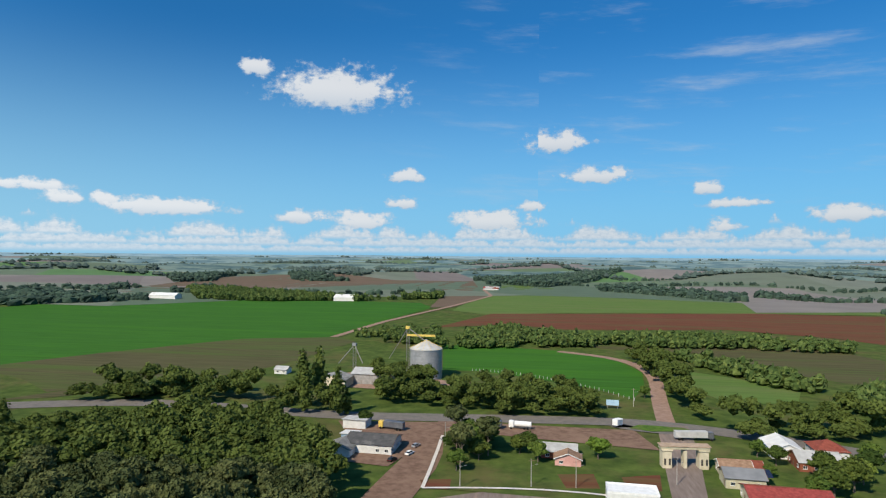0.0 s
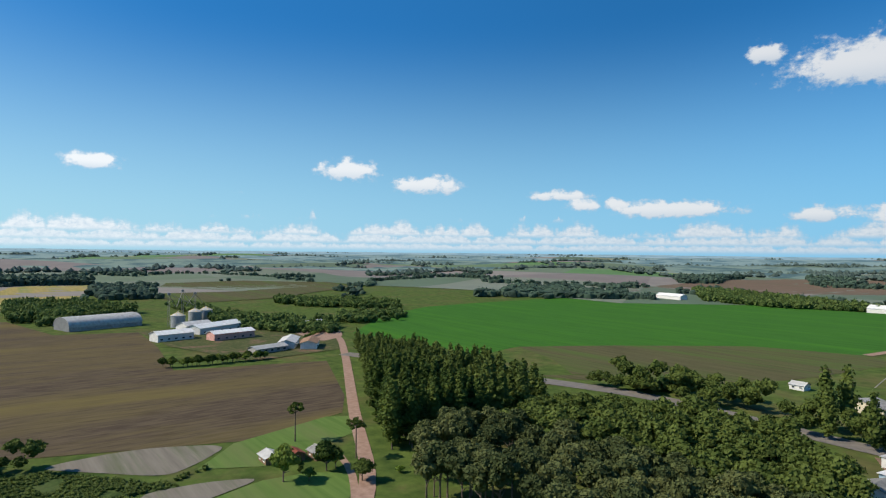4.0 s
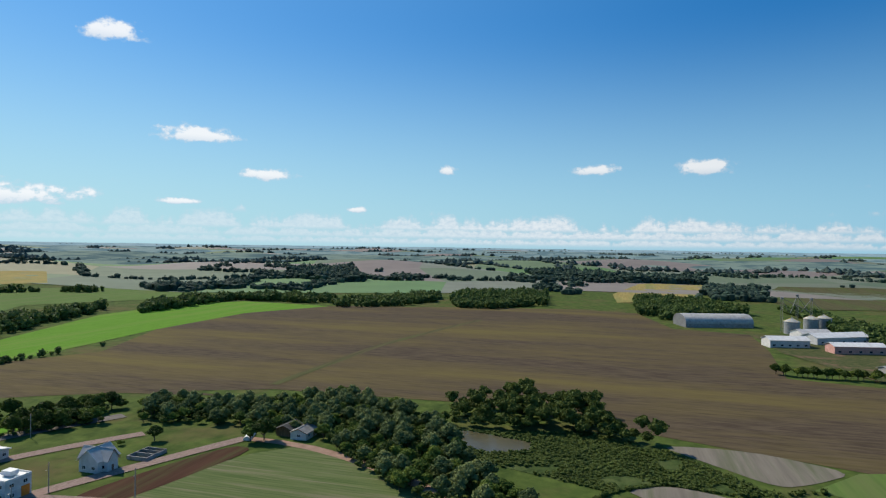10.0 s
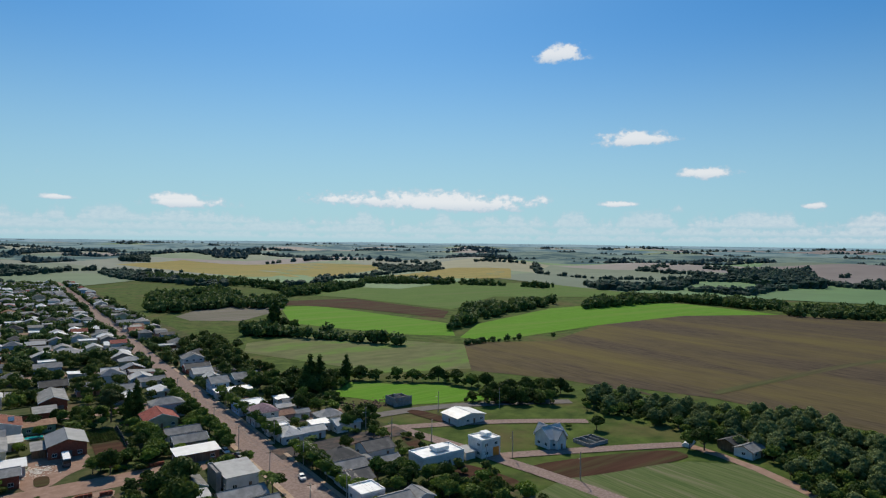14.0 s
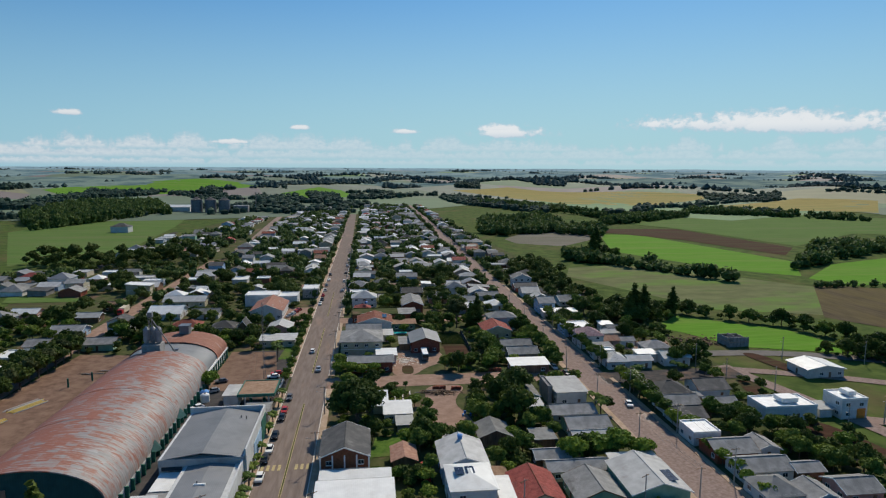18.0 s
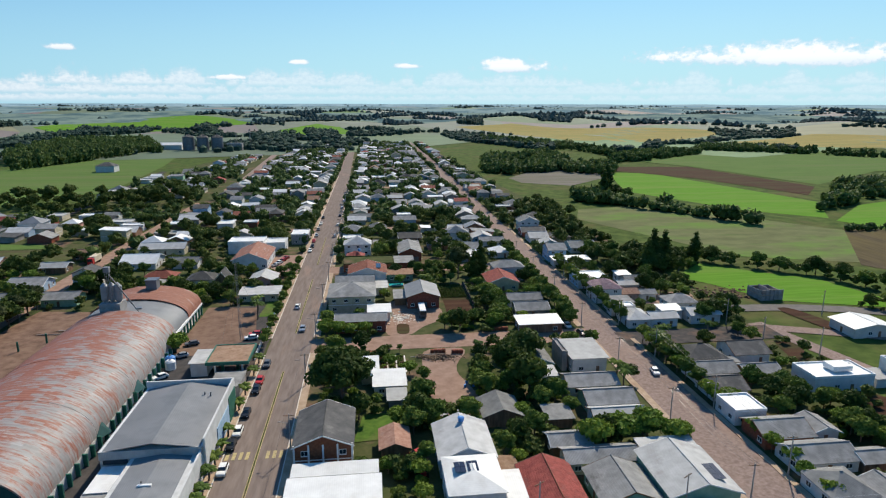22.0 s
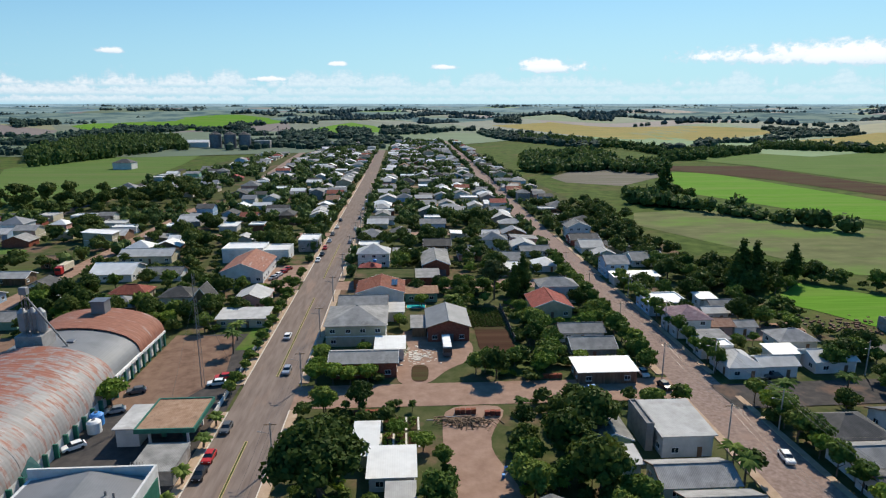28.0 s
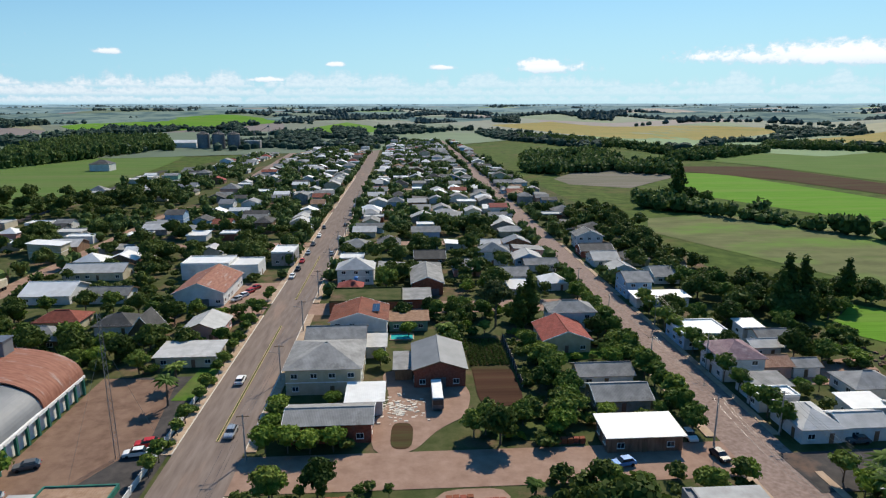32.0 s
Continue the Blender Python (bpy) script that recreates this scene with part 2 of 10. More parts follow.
# ---- materials ----
def surface(name, dark, light, scale=0.5, rough=0.85, bump=0.0, bump_scale=8.0, spots=None, spot_scale=0.05, spot_at=(0.55, 0.7), stretch=(1, 1, 1), turn=0.0,
            metal=0.0, own=False, vary=0.0, ribs=None, wave=0.0, island=0.0):
    """Two tones of one colour mixed by fine noise, a second colour in larger patches, and relief. own: in the thing's own space. ribs: (axis, size) of a corrugation."""
    m = bpy.data.materials.new(name)
    m.use_nodes = True
    t = m.node_tree
    b = t.nodes["Principled BSDF"]
    b.inputs["Roughness"].default_value, b.inputs["Metallic"].default_value = rough, metal
    b.inputs["Specular IOR Level"].default_value = 0.3 if rough < 0.88 else 0.04
    mapping = t.nodes.new("ShaderNodeMapping")
    mapping.inputs["Scale"].default_value = stretch
    mapping.inputs["Rotation"].default_value = (0, 0, turn)
    if own:
        src = t.nodes.new("ShaderNodeTexCoord").outputs["Object"]
    else:
        src = t.nodes.new("ShaderNodeNewGeometry").outputs["Position"]
    t.links.new(src, mapping.inputs["Vector"])

    def noise_at(s, detail=4.0, r=0.6):
        n = t.nodes.new("ShaderNodeTexNoise")
        n.inputs["Scale"].default_value, n.inputs["Detail"].default_value, n.inputs["Roughness"].default_value = s, detail, r
        t.links.new(mapping.outputs[0], n.inputs["Vector"])
        return n.outputs["Fac"]

    def mix(f, a, c):
        n = t.nodes.new("ShaderNodeMix")
        n.data_type = "RGBA"
        for i, v in ((0, f), (6, a), (7, c)):
            if isinstance(v, tuple):
                n.inputs[i].default_value = (*v, 1)
            else:
                t.links.new(v, n.inputs[i])
        return n.outputs[2]

    def ramp(v, lo, hi):
        n = t.nodes.new("ShaderNodeMapRange")
        n.inputs["From Min"].default_value, n.inputs["From Max"].default_value = lo, hi
        t.links.new(v, n.inputs["Value"])
        return n.outputs[0]

    col = mix(ramp(noise_at(scale), 0.32, 0.68), dark, light)
    if spots:
        col = mix(ramp(noise_at(spot_scale, 7.0, 0.68), *spot_at), col, spots)
    if vary or island:
        if island:
            rnd = t.nodes.new("ShaderNodeNewGeometry").outputs["Random Per Island"]
        else:
            rnd = t.nodes.new("ShaderNodeObjectInfo").outputs["Random"]
        h = t.nodes.new("ShaderNodeHueSaturation")
        amount = vary or island
        v = t.nodes.new("ShaderNodeMapRange")
        v.inputs["To Min"].default_value, v.inputs["To Max"].default_value = 1 - amount, 1 + amount
        t.links.new(rnd, v.inputs["Value"])
        t.links.new(v.outputs[0], h.inputs["Value"])
        u = t.nodes.new("ShaderNodeMapRange")
        u.inputs["To Min"].default_value, u.inputs["To Max"].default_value = 0.5 + amount * 0.06, 0.5 - amount * 0.06
        t.links.new(rnd, u.inputs["Value"])
        t.links.new(u.outputs[0], h.inputs["Hue"])
        t.links.new(col, h.inputs["Color"])
        col = h.outputs[0]
    t.links.new(col, b.inputs["Base Color"])
    height = None
    if bump:
        height = noise_at(bump_scale, 3.0)
    if ribs:
        wv = t.nodes.new("ShaderNodeTexWave")
        wv.bands_direction = ribs[0]
        wv.inputs["Scale"].default_value = 0.314 / ribs[1]
        t.links.new(src, wv.inputs["Vector"])
        height = wv.outputs["Fac"]
    if height is not None:
        bp = t.nodes.new("ShaderNodeBump")
        bp.inputs["Strength"].default_value, bp.inputs["Distance"].default_value = bump or 0.5, 0.1 if not ribs else 0.06
        t.links.new(height, bp.inputs["Height"])
        t.links.new(bp.outputs[0], b.inputs["Normal"])
    return m


def field(name, dark, light, spots, turn=0.0, spot_scale=0.012, spot_at=(0.48, 0.66), rows=(0.25, 4, 1), scale=0.08):
    return surface(name, dark, light, scale=scale, rough=0.95, bump=0.35, bump_scale=0.9, spots=spots, spot_scale=spot_scale, spot_at=spot_at, stretch=rows, turn=turn)


M = {
    "grass": surface("grass", (0.038, 0.063, 0.015), (0.092, 0.126, 0.029), 0.12, 0.95, 0.4, 1.5, spots=(0.118, 0.092, 0.042), spot_scale=0.02, spot_at=(0.5, 0.72)),
    "lawn": surface("lawn", (0.046, 0.097, 0.017), (0.101, 0.168, 0.029), 0.4, 0.95, 0.3, 3.0, spots=(0.126, 0.122, 0.050), spot_scale=0.08, spot_at=(0.5, 0.68)),
    "yard": surface("yard", (0.043, 0.060, 0.019), (0.096, 0.096, 0.042), 0.25, 0.95, 0.4, 2.0, spots=(0.157, 0.100, 0.068), spot_scale=0.05, spot_at=(0.53, 0.64)),
    "green_crop": field("green_crop", (0.029, 0.094, 0.013), (0.046, 0.134, 0.020), (0.050, 0.143, 0.015), 0.5),
    "lime_crop": field("lime_crop", (0.080, 0.190, 0.015), (0.122, 0.248, 0.026), (0.146, 0.215, 0.044), scale=0.2),
    "pasture": field("pasture", (0.073, 0.126, 0.029), (0.113, 0.171, 0.044), (0.122, 0.146, 0.053)),
    "olive_crop": field("olive_crop", (0.063, 0.059, 0.027), (0.105, 0.094, 0.046), (0.071, 0.105, 0.025), spot_scale=0.01),
    "stubble": field("stubble", (0.052, 0.038, 0.027), (0.105, 0.08, 0.052), (0.14, 0.112, 0.036), spot_at=(0.44, 0.68), rows=(2.2, 0.3, 1), spot_scale=0.007, scale=0.2),
    "brown_soil": field("brown_soil", (0.118, 0.080, 0.059), (0.168, 0.118, 0.084), (0.109, 0.101, 0.059), 0.4),
    "red_soil": field("red_soil", (0.101, 0.038, 0.021), (0.160, 0.063, 0.038), (0.101, 0.084, 0.034), 0.2),
    "dark_soil": field("dark_soil", (0.046, 0.024, 0.015), (0.084, 0.042, 0.027), (0.059, 0.067, 0.025), 0.6, spot_scale=0.04),
    "grey_mud": field("grey_mud", (0.143, 0.126, 0.101), (0.210, 0.185, 0.151), (0.109, 0.118, 0.067), 0.3, spot_scale=0.03),
    "ripe_crop": field("ripe_crop", (0.244, 0.190, 0.064), (0.332, 0.263, 0.097), (0.195, 0.204, 0.068)),
    "patchy_crop": field("patchy_crop", (0.103, 0.111, 0.049), (0.158, 0.166, 0.072), (0.121, 0.204, 0.041), spot_at=(0.48, 0.64), rows=(0.8, 1.6, 1), spot_scale=0.016),
    "furrow": field("furrow", (0.063, 0.097, 0.029), (0.126, 0.147, 0.059), (0.168, 0.155, 0.092), rows=(3.2, 0.12, 1), scale=0.3, spot_scale=0.1, spot_at=(0.5, 0.64)),
    "roof_mauve": surface("roof_mauve", (0.2, 0.13, 0.135), (0.32, 0.22, 0.225), 0.9, 0.9, 0.7, spots=(0.4, 0.33, 0.32), spot_scale=0.25, own=True, vary=0.15, ribs=("X", 0.3)),
    "oil_brown": surface("oil_brown", (0.25, 0.15, 0.095), (0.38, 0.26, 0.18), 0.6, 0.9, 0.3, spots=(0.15, 0.085, 0.055), spot_scale=0.3, own=True, ribs=("X", 0.4)),
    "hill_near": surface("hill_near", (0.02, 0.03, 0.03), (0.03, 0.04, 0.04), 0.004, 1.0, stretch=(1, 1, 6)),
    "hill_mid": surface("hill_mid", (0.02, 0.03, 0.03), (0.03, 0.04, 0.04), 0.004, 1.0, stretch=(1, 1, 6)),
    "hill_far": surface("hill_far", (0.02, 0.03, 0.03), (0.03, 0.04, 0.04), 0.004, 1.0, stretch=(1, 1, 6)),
    "marsh": field("marsh", (0.029, 0.047, 0.014), (0.067, 0.097, 0.029), (0.097, 0.118, 0.042), spot_scale=0.06, scale=0.4, rows=(1, 1, 1)),
    "asphalt": surface("asphalt", (0.165, 0.127, 0.106), (0.235, 0.186, 0.158), 0.3, 0.9, 0.15, 6.0, spots=(0.28, 0.198, 0.155), spot_scale=0.06, stretch=(3, 0.4, 1)),
    "highway": surface("highway", (0.139, 0.127, 0.115), (0.189, 0.168, 0.148), 0.3, 0.9, 0.1, 6.0),
    "dark_asphalt": surface("dark_asphalt", (0.05, 0.047, 0.045), (0.085, 0.075, 0.07), 0.4, 0.9, 0.15, 6.0, spots=(0.16, 0.1, 0.07), spot_scale=0.05),
    "cobble": surface("cobble", (0.189, 0.132, 0.109), (0.302, 0.226, 0.192), 1.2, 0.9, 0.4, 4.0, spots=(0.271, 0.189, 0.151), spot_scale=0.07),
    "dirt": surface("dirt", (0.24, 0.152, 0.112), (0.33, 0.222, 0.168), 0.35, 0.95, 0.3, 2.5, spots=(0.275, 0.172, 0.125), spot_scale=0.06),
    "concrete": surface("concrete", (0.344, 0.246, 0.164), (0.459, 0.344, 0.254), 0.8, 0.9, 0.15, 6.0, spots=(0.271, 0.172, 0.115), spot_scale=0.2),
    "kerb": surface("kerb", (0.5, 0.46, 0.4), (0.68, 0.62, 0.54), 1.5, 0.85, 0.1, 10),
    "worn_yellow": surface("worn_yellow", (0.36, 0.28, 0.12), (0.5, 0.4, 0.2), 1.5, 0.8, spots=(0.3, 0.22, 0.16), spot_scale=0.5),
    "earth_yard": surface("earth_yard", (0.130, 0.080, 0.057), (0.226, 0.145, 0.104), 0.3, 0.95, 0.4, 2.5, spots=(0.226, 0.145, 0.101), spot_scale=0.05, spot_at=(0.5, 0.65)),
    "water": surface("water", (0.07, 0.065, 0.035), (0.1, 0.09, 0.05), 0.05, 0.25, 0.03, 1.5),
    "leaf_dark": surface("leaf_dark", (0.036, 0.061, 0.012), (0.087, 0.122, 0.025), 0.5, 0.65, own=True, vary=0.32),
    "leaf_mid": surface("leaf_mid", (0.076, 0.120, 0.022), (0.164, 0.220, 0.042), 0.5, 0.65, own=True, vary=0.3),
    "leaf_light": surface("leaf_light", (0.104, 0.162, 0.022), (0.198, 0.277, 0.042), 0.5, 0.6, own=True, vary=0.25),
    "leaf_grey": surface("leaf_grey", (0.052, 0.067, 0.023), (0.113, 0.132, 0.048), 0.5, 0.7, own=True, vary=0.32),
    "leaf_wood": surface("leaf_wood", (0.056, 0.093, 0.025), (0.125, 0.172, 0.047), 0.3, 0.7, spots=(0.043, 0.068, 0.022), spot_scale=0.12, island=0.3),
    "leaf_silver": surface("leaf_silver", (0.112, 0.145, 0.052), (0.236, 0.278, 0.107), 0.5, 0.7, own=True, vary=0.3),
    # leaves of far woods: distance haze mixed into the base colour, paler farther off
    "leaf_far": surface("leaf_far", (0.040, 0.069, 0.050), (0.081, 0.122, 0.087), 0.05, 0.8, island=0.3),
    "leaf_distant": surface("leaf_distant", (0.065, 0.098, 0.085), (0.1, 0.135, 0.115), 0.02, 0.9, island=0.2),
    "leaf_grove": surface("leaf_grove", (0.056, 0.082, 0.018), (0.126, 0.160, 0.037), 0.12, 0.65, spots=(0.035, 0.054, 0.013), spot_scale=0.06),
    "bark": surface("bark", (0.08, 0.06, 0.045), (0.2, 0.16, 0.12), 3.0, 0.9, 0.5, 8.0, own=True, stretch=(1, 1, 0.2)),
    "roof_grey": surface("roof_grey", (0.187, 0.182, 0.173), (0.318, 0.309, 0.290), 0.35, 0.9, 0.3, spots=(0.122, 0.116, 0.107), spot_scale=0.16, own=True, vary=0.22, ribs=("X", 0.3)),
    "roof_dark": surface("roof_dark", (0.045, 0.045, 0.045), (0.090, 0.086, 0.082), 0.4, 0.85, 0.3, spots=(0.139, 0.131, 0.123), spot_scale=0.2, own=True, vary=0.25, ribs=("X", 0.3)),
    "roof_light": surface("roof_light", (0.354, 0.344, 0.325), (0.492, 0.482, 0.462), 0.35, 0.8, 0.2, spots=(0.286, 0.265, 0.246), spot_scale=0.14, own=True, vary=0.15, ribs=("X", 0.3)),
    "roof_white": surface("roof_white", (0.612, 0.599, 0.567), (0.738, 0.725, 0.689), 0.3, 0.55, 0.1, spots=(0.522, 0.486, 0.432), spot_scale=0.12, spot_at=(0.5, 0.75), own=True, vary=0.06, ribs=("X", 0.4)),
    "roof_metal": surface("roof_metal", (0.156, 0.160, 0.164), (0.221, 0.223, 0.226), 0.2, 0.6, 0.12, spots=(0.172, 0.172, 0.172), spot_scale=0.1, metal=0.0, own=True, vary=0.1, ribs=("X", 0.4)),
    "roof_tile": surface("roof_tile", (0.172, 0.037, 0.023), (0.281, 0.071, 0.046), 0.9, 0.85, 0.7, spots=(0.125, 0.050, 0.040), spot_scale=0.25, own=True, vary=0.2, ribs=("X", 0.3)),
    "roof_clay": surface("roof_clay", (0.246, 0.139, 0.090), (0.377, 0.238, 0.164), 0.9, 0.9, 0.7, spots=(0.180, 0.139, 0.115), spot_scale=0.25, own=True, vary=0.2, ribs=("X", 0.3)),
    "rust_roof": surface("rust_roof", (0.28, 0.25, 0.235), (0.43, 0.395, 0.37), 2.4, 0.75, 0.3, spots=(0.34, 0.12, 0.075), spot_scale=0.85, spot_at=(0.4, 0.62), stretch=(0.5, 1.5, 0.5), own=True, ribs=("Y", 0.9)),
    "rust_deep": surface("rust_deep", (0.2, 0.075, 0.045), (0.3, 0.13, 0.085), 1.2, 0.8, 0.3, spots=(0.34, 0.27, 0.24), spot_scale=0.4, spot_at=(0.56, 0.72), stretch=(0.4, 1.6, 0.4), own=True, ribs=("Y", 0.9)),
    "red_metal": surface("red_metal", (0.24, 0.06, 0.04), (0.36, 0.1, 0.06), 0.5, 0.65, 0.5, spots=(0.34, 0.2, 0.16), spot_scale=0.15, own=True, ribs=("Y", 0.5)),
    "wall_white": surface("wall_white", (0.513, 0.505, 0.481), (0.646, 0.637, 0.613), 0.5, 0.85, 0.1, 12, spots=(0.414, 0.356, 0.298), spot_scale=0.3, spot_at=(0.6, 0.8), own=True, vary=0.1),
    "wall_cream": surface("wall_cream", (0.410, 0.361, 0.246), (0.541, 0.484, 0.353), 0.5, 0.85, 0.1, 12, spots=(0.328, 0.254, 0.164), spot_scale=0.3, spot_at=(0.6, 0.8), own=True, vary=0.15),
    "wall_blue": surface("wall_blue", (0.246, 0.353, 0.476), (0.344, 0.459, 0.574), 0.5, 0.85, 0.1, 12, spots=(0.246, 0.295, 0.344), spot_scale=0.3, spot_at=(0.6, 0.8), own=True, vary=0.2),
    "wall_green": surface("wall_green", (0.180, 0.312, 0.221), (0.279, 0.426, 0.312), 0.5, 0.85, 0.1, 12, spots=(0.213, 0.271, 0.213), spot_scale=0.3, spot_at=(0.6, 0.8), own=True, vary=0.2),
    "wall_pink": surface("wall_pink", (0.410, 0.221, 0.180), (0.525, 0.312, 0.254), 0.5, 0.85, 0.1, 12, spots=(0.328, 0.197, 0.156), spot_scale=0.3, spot_at=(0.6, 0.8), own=True, vary=0.2),
    "brick": surface("brick", (0.180, 0.061, 0.037), (0.279, 0.102, 0.061), 2.0, 0.9, 0.4, 14, spots=(0.197, 0.107, 0.082), spot_scale=0.4, own=True, vary=0.2),
    "grey_wall": surface("grey_wall", (0.213, 0.205, 0.197), (0.328, 0.312, 0.295), 0.5, 0.9, 0.2, 10, spots=(0.180, 0.139, 0.107), spot_scale=0.3, own=True, vary=0.2),
    "wood": surface("wood", (0.12, 0.07, 0.04), (0.24, 0.15, 0.09), 1.5, 0.8, 0.4, 8, own=True, vary=0.25, stretch=(1, 1, 0.2)),
    "green_paint": surface("green_paint", (0.015, 0.1, 0.07), (0.03, 0.16, 0.11), 0.6, 0.6, 0.1, 8, spots=(0.05, 0.13, 0.1), spot_scale=0.3, own=True),
    "teal_wall": surface("teal_wall", (0.008, 0.055, 0.055), (0.014, 0.085, 0.08), 0.4, 0.6, 0.3, spots=(0.03, 0.08, 0.075), spot_scale=0.2, own=True, ribs=("X", 0.5)),
    "blue_paint": surface("blue_paint", (0.05, 0.2, 0.5), (0.08, 0.28, 0.62), 1.0, 0.5, own=True),
    "orange_paint": surface("orange_paint", (0.6, 0.19, 0.02), (0.72, 0.26, 0.04), 1.0, 0.6, own=True),
    "yellow_paint": surface("yellow_paint", (0.55, 0.38, 0.07), (0.68, 0.49, 0.12), 1.5, 0.7, spots=(0.45, 0.33, 0.15), spot_scale=0.6),
    "white_paint": surface("white_paint", (0.66, 0.65, 0.62), (0.8, 0.79, 0.77), 0.7, 0.6, own=True),
    "red_paint": surface("red_paint", (0.4, 0.02, 0.02), (0.5, 0.035, 0.03), 1.0, 0.35, own=True),
    "black_paint": surface("black_paint", (0.01, 0.01, 0.012), (0.02, 0.02, 0.022), 1.0, 0.3, own=True),
    "silver_paint": surface("silver_paint", (0.38, 0.39, 0.4), (0.48, 0.49, 0.5), 1.0, 0.3, metal=0.5, own=True),
    "grey_paint": surface("grey_paint", (0.08, 0.085, 0.09), (0.12, 0.125, 0.13), 1.0, 0.35, own=True),
    "rubber": surface("rubber", (0.012, 0.012, 0.012), (0.03, 0.028, 0.026), 3.0, 0.9, own=True),
    "steel": surface("steel", (0.245, 0.252, 0.259), (0.331, 0.335, 0.338), 0.4, 0.5, 0.35, metal=0.25, own=True, ribs=("Z", 0.25)),
    "dark_steel": surface("dark_steel", (0.12, 0.13, 0.15), (0.2, 0.21, 0.23), 0.4, 0.5, metal=0.5, own=True),
    "iron": surface("iron", (0.2, 0.19, 0.18), (0.32, 0.3, 0.28), 1.5, 0.6, metal=0.5, own=True),
    "pole_concrete": surface("pole_concrete", (0.3, 0.27, 0.24), (0.42, 0.39, 0.35), 2.0, 0.9, own=True),
    "shade": surface("shade", (0.05, 0.045, 0.04), (0.09, 0.08, 0.07), 1.0, 0.9, own=True),
}
glass = bpy.data.materials.new("window_glass")
glass.use_nodes = True
gb = glass.node_tree.nodes["Principled BSDF"]
gb.inputs["Base Color"].default_value = (0.02, 0.028, 0.035, 1)
gb.inputs["Roughness"].default_value = 0.08
gn = glass.node_tree.nodes.new("ShaderNodeTexNoise")
gn.inputs["Scale"].default_value = 1.2
gm = glass.node_tree.nodes.new("ShaderNodeMapRange")
gm.inputs["To Min"].default_value, gm.inputs["To Max"].default_value = 0.05, 0.2
glass.node_tree.links.new(gn.outputs["Fac"], gm.inputs["Value"])
glass.node_tree.links.new(gm.outputs[0], gb.inputs["Roughness"])
M["glass"] = glass
# backdrop hills glow in painted haze colours, paler and bluer with distance
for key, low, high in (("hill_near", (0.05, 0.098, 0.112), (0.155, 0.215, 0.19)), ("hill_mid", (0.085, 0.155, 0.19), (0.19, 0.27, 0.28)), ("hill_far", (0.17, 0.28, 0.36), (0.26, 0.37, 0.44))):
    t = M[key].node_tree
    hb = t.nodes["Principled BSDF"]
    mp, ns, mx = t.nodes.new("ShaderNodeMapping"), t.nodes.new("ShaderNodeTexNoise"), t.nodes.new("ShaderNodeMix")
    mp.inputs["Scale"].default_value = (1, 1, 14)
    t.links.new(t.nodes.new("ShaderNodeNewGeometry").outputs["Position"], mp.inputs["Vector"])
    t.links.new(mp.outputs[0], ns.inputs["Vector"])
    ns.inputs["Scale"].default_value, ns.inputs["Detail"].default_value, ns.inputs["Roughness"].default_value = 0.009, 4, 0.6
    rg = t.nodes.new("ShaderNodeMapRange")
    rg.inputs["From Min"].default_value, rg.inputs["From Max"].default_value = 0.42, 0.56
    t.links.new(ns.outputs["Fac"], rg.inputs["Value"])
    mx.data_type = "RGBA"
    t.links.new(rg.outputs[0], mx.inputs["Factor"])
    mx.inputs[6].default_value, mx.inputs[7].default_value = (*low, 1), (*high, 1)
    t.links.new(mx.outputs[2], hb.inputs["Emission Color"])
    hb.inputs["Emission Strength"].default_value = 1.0



